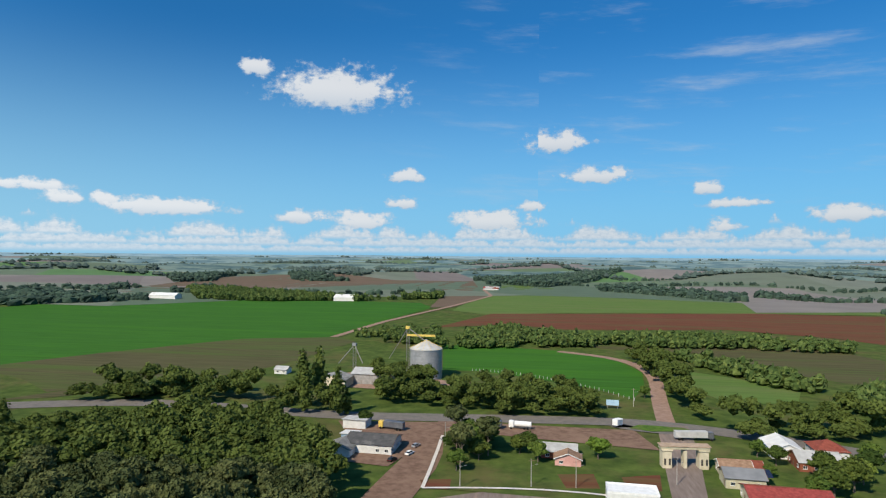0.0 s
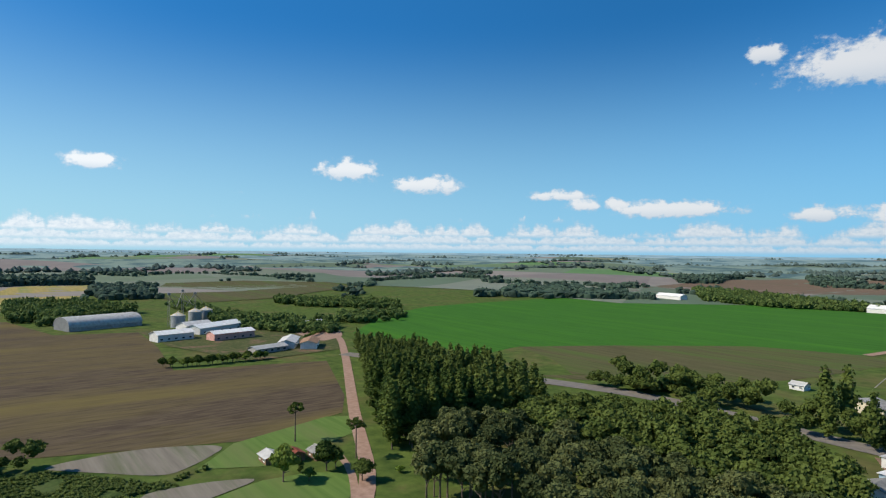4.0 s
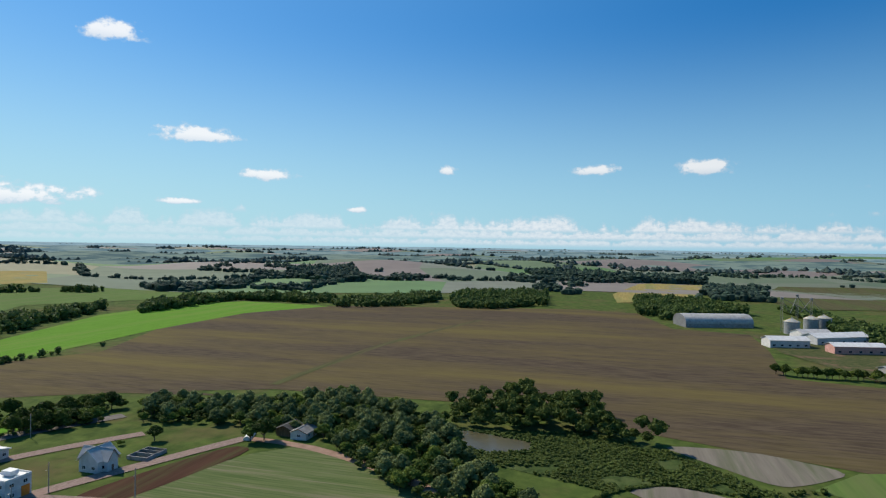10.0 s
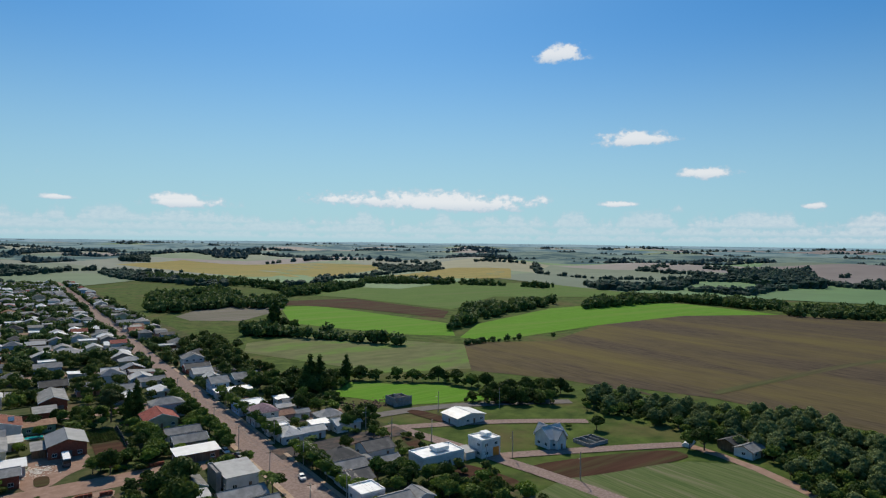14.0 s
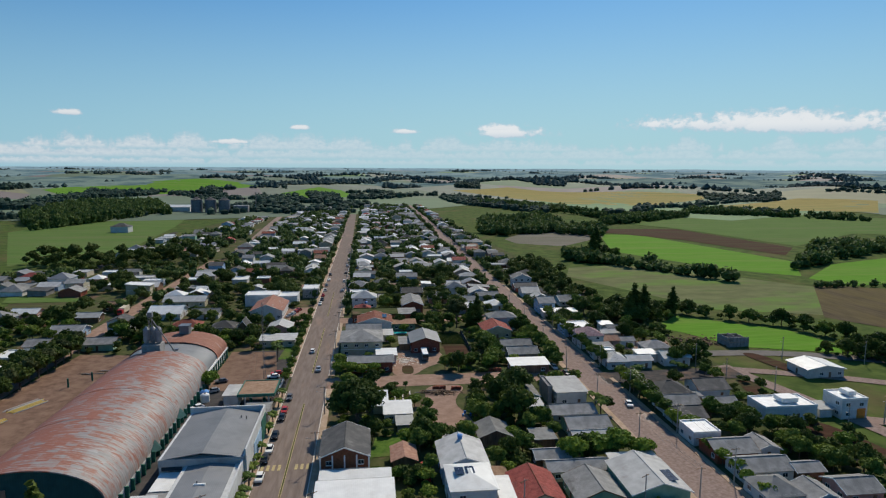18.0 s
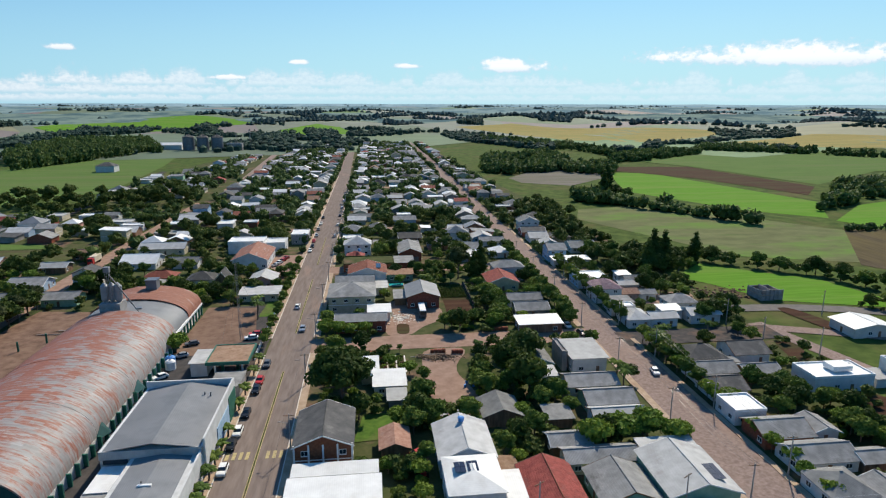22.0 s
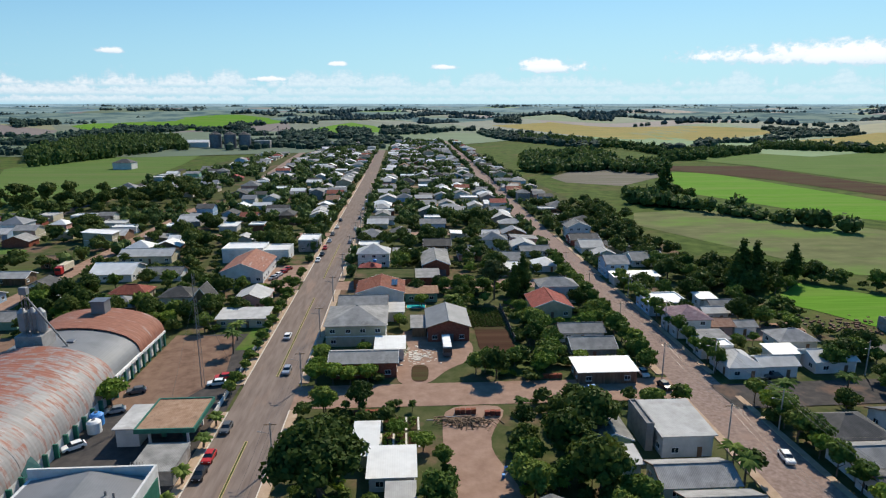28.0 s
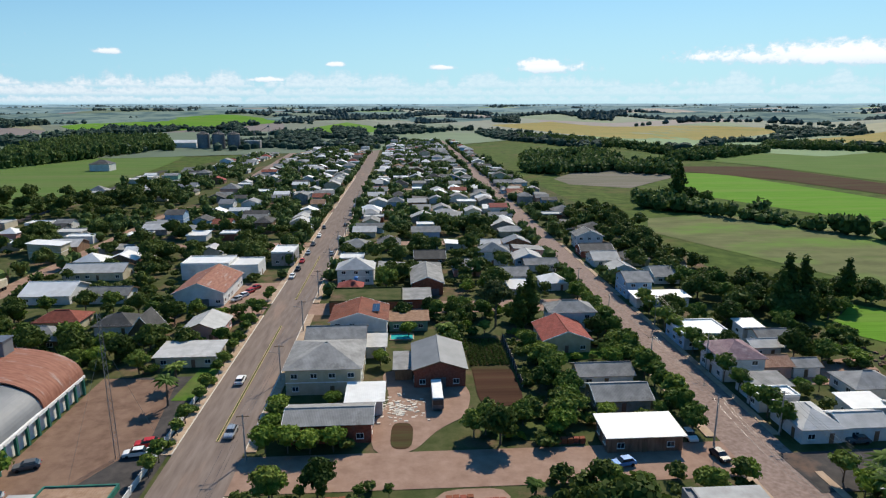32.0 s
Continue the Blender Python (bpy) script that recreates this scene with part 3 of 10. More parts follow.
def weather_sheets(m):
    """Rusting steel sheets: each sheet of its own tone, rust in streaks down the slope, most on the crest and the far slope."""
    t = m.node_tree
    b = t.nodes["Principled BSDF"]
    b.inputs["Roughness"].default_value = 0.6
    pos = t.nodes.new("ShaderNodeTexCoord").outputs["Object"]
    sp = t.nodes.new("ShaderNodeSeparateXYZ")
    t.links.new(pos, sp.inputs[0])

    def calc(op, *args):
        n = t.nodes.new("ShaderNodeMath")
        n.operation = op
        for i, v in enumerate(args):
            if isinstance(v, (int, float)):
                n.inputs[i].default_value = v
            else:
                t.links.new(v, n.inputs[i])
        return n.outputs[0]

    def grain(scale, sx, sy, detail=6.0):
        mp, n = t.nodes.new("ShaderNodeMapping"), t.nodes.new("ShaderNodeTexNoise")
        mp.inputs["Scale"].default_value = (sx, sy, sx)
        t.links.new(pos, mp.inputs["Vector"])
        t.links.new(mp.outputs[0], n.inputs["Vector"])
        n.inputs["Scale"].default_value, n.inputs["Detail"].default_value, n.inputs["Roughness"].default_value = scale, detail, 0.65
        return n.outputs["Fac"]

    cell = t.nodes.new("ShaderNodeCombineXYZ")
    t.links.new(calc("FLOOR", calc("MULTIPLY", sp.outputs[0], 0.42)), cell.inputs[0])
    t.links.new(calc("FLOOR", calc("MULTIPLY", sp.outputs[1], 0.95)), cell.inputs[1])
    sheet = t.nodes.new("ShaderNodeTexWhiteNoise")
    t.links.new(cell.outputs[0], sheet.inputs["Vector"])
    rust = calc("ADD", calc("MULTIPLY", grain(0.16, 1.0, 1.0), 0.8), calc("MULTIPLY", grain(0.8, 0.4, 1.9), 1.5))
    rust = calc("ADD", rust, calc("MULTIPLY", sheet.outputs["Value"], 0.3))
    rust = calc("ADD", rust, calc("MULTIPLY", sp.outputs[0], -0.015))
    f = t.nodes.new("ShaderNodeMapRange")
    f.interpolation_type = "SMOOTHSTEP"
    f.inputs["From Min"].default_value, f.inputs["From Max"].default_value = 0.98, 1.42
    t.links.new(rust, f.inputs["Value"])
    tone = t.nodes.new("ShaderNodeMix")
    tone.data_type = "RGBA"
    t.links.new(calc("ADD", calc("MULTIPLY", sheet.outputs["Value"], 0.6), calc("MULTIPLY", grain(2.5, 0.4, 1.5), 0.4)), tone.inputs["Factor"])
    tone.inputs[6].default_value, tone.inputs[7].default_value = (0.2, 0.185, 0.175, 1), (0.36, 0.345, 0.33, 1)
    red = t.nodes.new("ShaderNodeMix")
    red.data_type = "RGBA"
    t.links.new(grain(1.6, 0.5, 1.6), red.inputs["Factor"])
    red.inputs[6].default_value, red.inputs[7].default_value = (0.17, 0.055, 0.032, 1), (0.33, 0.125, 0.075, 1)
    mx = t.nodes.new("ShaderNodeMix")
    mx.data_type = "RGBA"
    t.links.new(f.outputs[0], mx.inputs["Factor"])
    t.links.new(tone.outputs[2], mx.inputs[6])
    t.links.new(red.outputs[2], mx.inputs[7])
    t.links.new(mx.outputs[2], b.inputs["Base Color"])


weather_sheets(M["rust_roof"])
# leaves let some of the light through
for key, m in M.items():
    if key.startswith("leaf"):
        t = m.node_tree
        b = t.nodes["Principled BSDF"]
        b.inputs["Specular IOR Level"].default_value = 0.08
        thin = t.nodes.new("ShaderNodeBsdfTranslucent")
        mixer = t.nodes.new("ShaderNodeMixShader")
        mixer.inputs[0].default_value = 0.24
        t.links.new(b.inputs["Base Color"].links[0].from_socket, thin.inputs["Color"])
        t.links.new(b.outputs[0], mixer.inputs[1])
        t.links.new(thin.outputs[0], mixer.inputs[2])
        t.links.new(mixer.outputs[0], t.nodes["Material Output"].inputs["Surface"])

# ---- helpers for meshes, parts and things ----
def smooth_step(a, b, v):
    u = min(1.0, max(0.0, (v - a) / (b - a)))
    return u * u * (3 - 2 * u)


def ground_z(x, y):
    """Height of the land: level under the town, rolling farmland that rises towards the horizon."""
    d = math.hypot(x - 25, y + 10)
    a = 11 * smooth_step(800, 2200, d) * (1 - 0.6 * smooth_step(3300, 4800, d))
    z = 48 * smooth_step(900, 5600, d)
    return z + a * (math.sin(x / 190 + 1.3) * math.cos(y / 230 - 0.4) + 0.6 * math.sin((x + y) / 410 + 2) + 0.5 * math.sin(x / 97 - y / 130))


def mesh_of(name, bm, material):
    me = bpy.data.meshes.new(name)
    bm.to_mesh(me)
    bm.free()
    me.materials.append(M[material] if isinstance(material, str) else material)
    return me


def raw_mesh(name, verts, faces, material):
    me = bpy.data.meshes.new(name)
    me.from_pydata([tuple(v) for v in verts], [], [tuple(f) for f in faces])
    me.materials.append(M[material])
    return me


def part(name, data, material, parent, label="", at=None):
    """One mesh object under a thing or a part. data: a bmesh, or a mesh that alike parts share."""
    ob = new(name, mesh_of(name, data, material) if isinstance(data, bmesh.types.BMesh) else data)
    ob.parent = parent
    if at is not None:
        ob.matrix_basis = at
    if label:
        ob["label"] = label
    return ob


def thing(name, at, label, category, group="", kind=""):
    ob = new(name)
    ob.empty_display_size = 0.5
    ob.matrix_basis = at
    return tagged(ob, label, category, group, kind)


def box(bm, x0, y0, z0, x1, y1, z1):
    v = [bm.verts.new(p) for p in ((x0, y0, z0), (x1, y0, z0), (x1, y1, z0), (x0, y1, z0), (x0, y0, z1), (x1, y0, z1), (x1, y1, z1), (x0, y1, z1))]
    for f in ((3, 2, 1, 0), (4, 5, 6, 7), (0, 1, 5, 4), (1, 2, 6, 5), (2, 3, 7, 6), (3, 0, 4, 7)):
        bm.faces.new([v[i] for i in f])
    return bm


def boxes(*rows):
    bm = bmesh.new()
    for r in rows:
        box(bm, *r)
    return bm


def bevelled(bm, width):
    bmesh.ops.bevel(bm, geom=bm.edges[:], offset=width, segments=1, affect="EDGES")
    return bm


def rod(bm, a, b, r0, r1=None, sides=8):
    """A tapered round bar from a to b."""
    a, b = Vector(a), Vector(b)
    r1 = r0 if r1 is None else r1
    turn = (b - a).to_track_quat("Z", "Y").to_matrix()
    ring = [[bm.verts.new(c + turn @ Vector((r * math.cos(k * math.tau / sides), r * math.sin(k * math.tau / sides), 0))) for k in range(sides)] for c, r in ((a, r0), (b, r1))]
    for k in range(sides):
        j = (k + 1) % sides
        bm.faces.new((ring[0][k], ring[0][j], ring[1][j], ring[1][k]))
    bm.faces.new(ring[0][::-1])
    bm.faces.new(ring[1])
    return bm


def lathe(bm, profile, sides=24):
    """A solid of revolution about z from (radius, height) pairs."""
    rings = [[bm.verts.new((r * math.cos(k * math.tau / sides), r * math.sin(k * math.tau / sides), z)) for k in range(sides)] for r, z in profile]
    for lo, hi in zip(rings, rings[1:]):
        for k in range(sides):
            j = (k + 1) % sides
            bm.faces.new((lo[k], lo[j], hi[j], hi[k]))
    bm.faces.new(rings[0][::-1])
    bm.faces.new(rings[-1])
    return bm


def prism(outline, z0, z1):
    """An upright prism over a plan outline (counter-clockwise)."""
    bm = bmesh.new()
    lo = [bm.verts.new((x, y, z0)) for x, y in outline]
    hi = [bm.verts.new((x, y, z1)) for x, y in outline]
    bm.faces.new(lo[::-1])
    bm.faces.new(hi)
    n = len(lo)
    for k in range(n):
        bm.faces.new((lo[k], lo[(k + 1) % n], hi[(k + 1) % n], hi[k]))
    return bm


# ---- the land ----
def draped(outline, lift, step):
    """A plan outline cut into cells and laid on the land."""
    bm = bmesh.new()
    bm.faces.new([bm.verts.new((x, y, 0)) for x, y in outline])
    for axis in (0, 1):
        lo, hi = min(p[axis] for p in outline), max(p[axis] for p in outline)
        k = lo + step
        while k < hi - 1e-3:
            co, no = [0, 0, 0], [0, 0, 0]
            co[axis], no[axis] = k, 1
            bmesh.ops.bisect_plane(bm, geom=bm.verts[:] + bm.edges[:] + bm.faces[:], plane_co=co, plane_no=no)
            k += step
    bmesh.ops.triangulate(bm, faces=bm.faces[:])
    for v in bm.verts:
        d = math.hypot(v.co.x - 25, v.co.y + 10)
        v.co.z = ground_z(v.co.x, v.co.y) + lift + 0.0011 * max(0, d - 600)
    for f in bm.faces:
        if f.normal.z < 0:
            f.normal_flip()
    bm.normal_update()
    return bm


LAYER = [0]
FIELD_PLANS = []


def patch(name, outline, material, label, lift=0.1, category="field"):
    if material in ("grey_mud", "marsh", "dark_soil", "dirt") and name in ("field", "yard", "lot", "garden") and max(q[1] for q in outline) < 300:
        for _ in range(2):
            ends = list(zip(outline, list(outline[1:]) + [outline[0]]))
            outline = [q for (a, b), (c, d) in ends for q in ((a * 0.8 + c * 0.2, b * 0.8 + d * 0.2), (a * 0.2 + c * 0.8, b * 0.2 + d * 0.8))]
    far = max(math.hypot(x - 25, y + 10) for x, y in outline)
    if far < 800:
        step = 4000
    else:
        step = 30 if far < 1400 else 50
    LAYER[0] += 1
    if name == "field":
        FIELD_PLANS.append(list(outline))
    ob = new(name, mesh_of(name, draped(outline, lift + 0.0021 * LAYER[0], step), material))
    return tagged(ob, label, category, kind="structure")


def ribbon(name, points, width, material, label, lift=0.06, category="road"):
    """A road along a line of plan points."""
    LAYER[0] += 1
    lift += 0.0021 * LAYER[0]
    pts = [Vector(p) for p in points]
    fine = []
    for a, b in zip(pts, pts[1:]):
        n = max(1, int((b - a).length / 12))
        fine += [a.lerp(b, k / n) for k in range(n)]
    fine.append(pts[-1])
    for _ in range(4):
        fine = [fine[0]] + [(fine[k - 1] + fine[k] * 2 + fine[k + 1]) / 4 for k in range(1, len(fine) - 1)] + [fine[-1]]
    verts, faces = [], []
    for k, p in enumerate(fine):
        way = (fine[min(k + 1, len(fine) - 1)] - fine[max(k - 1, 0)]).normalized()
        side = Vector((-way.y, way.x)) * width / 2
        for q in (p + side, p - side):
            d = math.hypot(q.x - 25, q.y + 10)
            verts.append((q.x, q.y, ground_z(q.x, q.y) + lift + 0.0013 * max(0, d - 600)))
    for k in range(len(fine) - 1):
        faces.append((2 * k, 2 * k + 1, 2 * k + 3, 2 * k + 2))
    return tagged(new(name, raw_mesh(name, verts, faces, material)), label, category, kind="structure")


def build_ground():
    radii = [0.0]
    r = 60.0
    while r < 4860:
        radii.append(r)
        r *= 1.034
    radii.append(4870.0)
    sides = 300
    verts, faces = [(25, -10, 0)], []
    for r in radii[1:]:
        for k in range(sides):
            x, y = 25 + r * math.cos(k * math.tau / sides), -10 + r * math.sin(k * math.tau / sides)
            verts.append((x, y, ground_z(x, y)))
    for k in range(sides):
        faces.append((0, 1 + k, 1 + (k + 1) % sides))
    for i in range(len(radii) - 2):
        a, b = 1 + i * sides, 1 + (i + 1) * sides
        for k in range(sides):
            j = (k + 1) % sides
            faces.append((a + k, b + k, b + j, a + j))
    me = raw_mesh("ground", verts, faces, "grass")
    for p in me.polygons:
        p.use_smooth = True
    tagged(new("ground", me), "rolling green and brown farmland to the horizon", "ground", kind="structure")


build_ground()


def build_far_fields():
    """The patchwork of farmland beyond the near fields, as quilted cells of uneven size."""
    rnd = random.Random(5)
    m = surface("far_field", (0.5, 0.5, 0.5), (0.5, 0.5, 0.5))
    t = m.node_tree
    b = t.nodes["Principled BSDF"]
    rnd_out = t.nodes.new("ShaderNodeNewGeometry").outputs["Random Per Island"]
    cr = t.nodes.new("ShaderNodeValToRGB")
    cr.color_ramp.interpolation = "CONSTANT"
    # crop and soil tones, cooled and lifted to hold some distance haze
    tones = ((0.085, 0.12, 0.07), (0.17, 0.142, 0.125), (0.1, 0.15, 0.07), (0.195, 0.168, 0.145), (0.085, 0.165, 0.05), (0.13, 0.15, 0.1), (0.165, 0.135, 0.12), (0.105, 0.14, 0.08), (0.19, 0.185, 0.1), (0.15, 0.165, 0.12))
    el = cr.color_ramp.elements
    while len(el) < len(tones):
        el.new(0.5)
    for k, c in enumerate(tones):
        el[k].position = k / len(tones)
        el[k].color = (*c, 1)
    t.links.new(rnd_out, cr.inputs[0])
    ns = t.nodes.new("ShaderNodeTexNoise")
    ns.inputs["Scale"].default_value, ns.inputs["Detail"].default_value = 0.015, 6
    t.links.new(t.nodes.new("ShaderNodeNewGeometry").outputs["Position"], ns.inputs["Vector"])
    mr = t.nodes.new("ShaderNodeMapRange")
    mr.inputs["To Min"].default_value, mr.inputs["To Max"].default_value = 0.75, 1.25
    t.links.new(ns.outputs["Fac"], mr.inputs["Value"])
    hs = t.nodes.new("ShaderNodeHueSaturation")
    t.links.new(mr.outputs[0], hs.inputs["Value"])
    t.links.new(cr.outputs[0], hs.inputs["Color"])
    t.links.new(hs.outputs[0], b.inputs["Base Color"])
    M["far_field"] = m
    verts, faces = [], []
    cell, turn = 330.0, radians(20)
    n = 15

    def corner(i, j):
        q = random.Random(i * 131 + j * 7919)
        u, v = i * cell + q.uniform(-110, 110), j * cell + q.uniform(-110, 110)
        return 25 + u * math.cos(turn) - v * math.sin(turn), -10 + u * math.sin(turn) + v * math.cos(turn)

    for i in range(-n, n):
        for j in range(-n, n):
            c = [corner(i, j), corner(i + 1, j), corner(i + 1, j + 1), corner(i, j + 1)]
            far = [math.hypot(x - 25, y + 10) for x, y in c]
            if min(far) < 850 or max(far) > 4820:
                continue
            base, k = len(verts), 8
            for a in range(k + 1):
                for e in range(k + 1):
                    s, w = a / k, e / k
                    x = (c[0][0] * (1 - s) + c[1][0] * s) * (1 - w) + (c[3][0] * (1 - s) + c[2][0] * s) * w
                    y = (c[0][1] * (1 - s) + c[1][1] * s) * (1 - w) + (c[3][1] * (1 - s) + c[2][1] * s) * w
                    d = math.hypot(x - 25, y + 10)
                    verts.append((x, y, ground_z(x, y) + 0.05 + 0.0007 * d))
            for a in range(k):
                for e in range(k):
                    o = base + a * (k + 1) + e
                    faces.append((o, o + k + 1, o + k + 2, o + 1))
    me = raw_mesh("far_fields", verts, faces, "far_field")
    for p in me.polygons:
        p.use_smooth = True
    tagged(new("far_fields", me), "distant patchwork of green, olive and brown fields", "field", kind="structure")


build_far_fields()


def far_hills(r, z0, low, high, material, label, seed):
    """A ring of far hills that closes the view behind the farmland, its haze painted in as glow."""
    verts, faces = [], []
    n = 360
    for k in range(n):
        a = k * math.tau / n
        h = low + (high - low) * (0.5 + 0.5 * noise.noise((math.cos(a) * 9 + seed, math.sin(a) * 9, seed)) + 0.25 * noise.noise((math.cos(a) * 40, math.sin(a) * 40, seed)))
        x, y = 25 + r * math.cos(a), -10 + r * math.sin(a)
        verts += [(25 + (r - 260) * math.cos(a), -10 + (r - 260) * math.sin(a), z0 - 12), (x, y, h)]
    for k in range(n):
        j = (k + 1) % n
        faces.append((2 * k, 2 * j, 2 * j + 1, 2 * k + 1))
    tagged(new("backdrop", raw_mesh("backdrop", verts, faces, material)), label, "hills", kind="structure")


far_hills(2250, 0, 6, 27, "hill_near", "wooded rise in the distance, tinted with blue-green haze", 1.0)
far_hills(2700, 0, 22, 41, "hill_near", "patchwork of far slopes, tinted with blue-green haze", 4.0)
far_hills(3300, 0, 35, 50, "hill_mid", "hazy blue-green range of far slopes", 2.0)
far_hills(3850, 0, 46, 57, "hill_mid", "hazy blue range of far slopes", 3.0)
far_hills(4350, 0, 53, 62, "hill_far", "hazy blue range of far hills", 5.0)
far_hills(4860, 0, 60, 69, "hill_far", "range of hills on the horizon, tinted with pale blue haze", 8.0)


# ---- fields, by their plan outlines ----
patch("field", ((517, -285), (638, -391), (697, -498), (724, -729), (680, -832), (714, -855), (628, -917), (476, -909), (337, -935), (241, -930), (207, -856), (226, -609), (222, -535), (297, -504), (356, -409), (380, -349), (362, -301), (439, -300)), "green_crop", "wide bright green crop field on a gentle rise", 0.1)
patch("field", ((380, -349), (356, -409), (297, -504), (222, -535), (197, -512), (209, -398), (221, -350), (275, -286), (295, -276), (275, -312), (287, -296), (329, -326)), "olive_crop", "olive brown strip of grazed field beside the highway", 0.14)
patch("field", ((122, -512), (78, -513), (24, -503), (-11, -470), (-24, -426), (-20, -381), (-11, -349), (6, -368), (37, -388), (77, -406), (101, -404)), "green_crop", "bright green crop field beside the grain silo", 0.1)
patch("field", ((173, -821), (175, -1111), (177, -1403), (156, -1606), (-40, -1300), (-281, -1137), (-456, -1081), (-377, -905), (-214, -889), (26, -824), (122, -780)), "pasture", "long green pasture above the red field", 0.1)
patch("field", ((154, -629), (116, -789), (-214, -889), (-369, -887), (-242, -604), (-218, -641), (-133, -688), (-30, -655), (25, -645), (84, -675)), "red_soil", "ploughed red soil field", 0.14)
patch("field", ((20, -535), (-24, -582), (-114, -570), (-186, -558), (-201, -513), (-153, -406), (-125, -432), (-93, -486), (-27, -517)), "olive_crop", "dry olive field behind the tree line", 0.1)
patch("field", ((-48, -441), (-77, -420), (-106, -395), (-92, -358), (-57, -349), (-47, -380)), "pasture", "small green paddock among trees", 0.1)
patch("field", ((791, -862), (907, -1191), (964, -1872), (512, -1751), (320, -1898), (197, -1271), (155, -1116), (181, -864), (211, -855), (254, -1200), (462, -1167), (837, -1271), (697, -971)), "brown_soil", "bare brown field on the far slope", 0.14)
patch("field", ((301, 348), (360, 317), (463, 360), (598, 363), (700, 315), (746, 188), (785, 28), (766, -37), (634, -66), (619, -128), (523, -123), (421, -110), (401, -202), (306, -165), (276, -148), (260, -97), (280, -37), (292, -2), (308, 54), (303, 152), (286, 191), (283, 169), (271, 221), (244, 266)), "stubble", "broad brown stubble field with green streaks", 0.12)
patch("field", ((312, 367), (373, 422), (527, 483), (655, 486), (714, 438), (700, 315), (598, 363), (463, 360), (378, 348), (324, 341)), "lime_crop", "bright lime green crop field on the rise", 0.16)
patch("field", ((273, 643), (314, 638), (354, 439), (314, 376), (278, 408), (233, 510)), "lime_crop", "bright green field bordered by trees", 0.1)
patch("field", ((300, 703), (387, 693), (412, 519), (371, 472), (339, 587), (287, 660)), "dark_soil", "narrow strip of dark ploughed soil", 0.18)
patch("field", ((349, 784), (537, 945), (688, 899), (844, 711), (770, 545), (679, 565), (567, 630), (424, 531), (391, 700)), "pasture", "large green field above the ploughed strip", 0.14)
patch("field", ((166, 425), (202, 433), (238, 419), (290, 345), (298, 338), (247, 270), (199, 287), (170, 351), (153, 390)), "patchy_crop", "patchy olive and brown field beside the town", 0.1)
patch("field", ((151, 257), (172, 276), (197, 254), (208, 248), (218, 206), (205, 211), (172, 222), (159, 246)), "lime_crop", "vivid green lot at the edge of town", 0.1)
patch("field", ((158, 609), (225, 711), (271, 673), (269, 620), (201, 547), (162, 572)), "grey_mud", "pale bare field behind the town", 0.14)
patch("field", ((148, 117), (178, 124), (215, 108), (226, 97), (224, 69), (201, 31)), "furrow", "green field with pale furrows at the edge of town", 0.1)
patch("field", ((163, 138), (220, 121), (220, 109), (172, 119), (162, 125)), "dark_soil", "dark bare building lot", 0.14)
patch("field", ((1062, -9), (1320, -58), (1484, -188), (1380, -223), (1140, -167), (922, -45), (899, -16)), "ripe_crop", "small ripe yellow field on the crest", 0.2)
patch("field", ((1055, -211), (1494, -349), (1488, -520), (1370, -682), (1183, -669), (936, -387), (903, -266)), "olive_crop", "yellowish olive field beyond the farm", 0.14)
patch("field", ((270, -29), (273, -63), (259, -92), (244, -76), (237, -64), (254, -46)), "grey_mud", "bare grey field strip beside the stubble", 0.1)
patch("field", ((226, -52), (225, -73), (218, -90), (210, -68), (205, -56)), "grey_mud", "bare grey ploughed patch", 0.14)
patch("field", ((218, -15), (229, -31), (223, -51), (203, -59)), "grey_mud", "bare grey ploughed patch beside the ditch", 0.14)
patch("field", ((238, -74), (259, -93), (274, -139), (268, -149), (247, -139), (235, -115), (228, -94)), "pasture", "bright green meadow beside the dirt road", 0.1)
patch("field", ((-366, 708), (-340, 903), (-239, 941), (-208, 756), (-185, 540), (-231, 497), (-238, 466)), "pasture", "light green field at the west edge of town", 0.1)
patch("field", ((-858, 1797), (-887, 2408), (-412, 2209), (-269, 1991), (-517, 1809), (-766, 1714)), "lime_crop", "distant bright green field", 0.2)
patch("field", ((243, 1631), (444, 1852), (880, 1535), (829, 1391), (547, 1115), (404, 1181), (340, 1517)), "ripe_crop", "ripe golden grain field on the hillside", 0.16)
patch("field", ((679, 1111), (961, 1259), (1059, 1147), (835, 894), (724, 965)), "ripe_crop", "ripe golden grain field beyond the green fields", 0.2)
patch("field", ((-211, 1684), (-129, 1943), (-56, 1814), (-14, 1392), (-111, 1388)), "lime_crop", "green field on the hilltop behind the town", 0.2)
patch("field", ((216, -88), (209, -67), (202, -60), (188, -70), (178, -96), (195, -110), (206, -114), (214, -104)), "pasture", "smooth green paddock beside the ploughed mud", 0.09)
ribbon("track", ((232, -121), (222, -121), (212, -118), (203, -113), (194, -112), (184, -104)), 2.6, "dirt", "narrow earth lane to the cottages", 0.13, "track")
MARSH = ((265, 51), (268, 24), (278, -4), (263, -34), (236, -57), (225, -68), (227, -49), (230, -24), (217, -15), (236, 43))
patch("field", MARSH, "marsh", "wet green marsh with tall reeds", 0.06)
POND = [(261, 53), (265, 42), (258, 16), (249, 15), (242, 28), (248, 45)]
patch("pond", POND, "water", "small brown farm pond beside the wood", 0.12, "water")

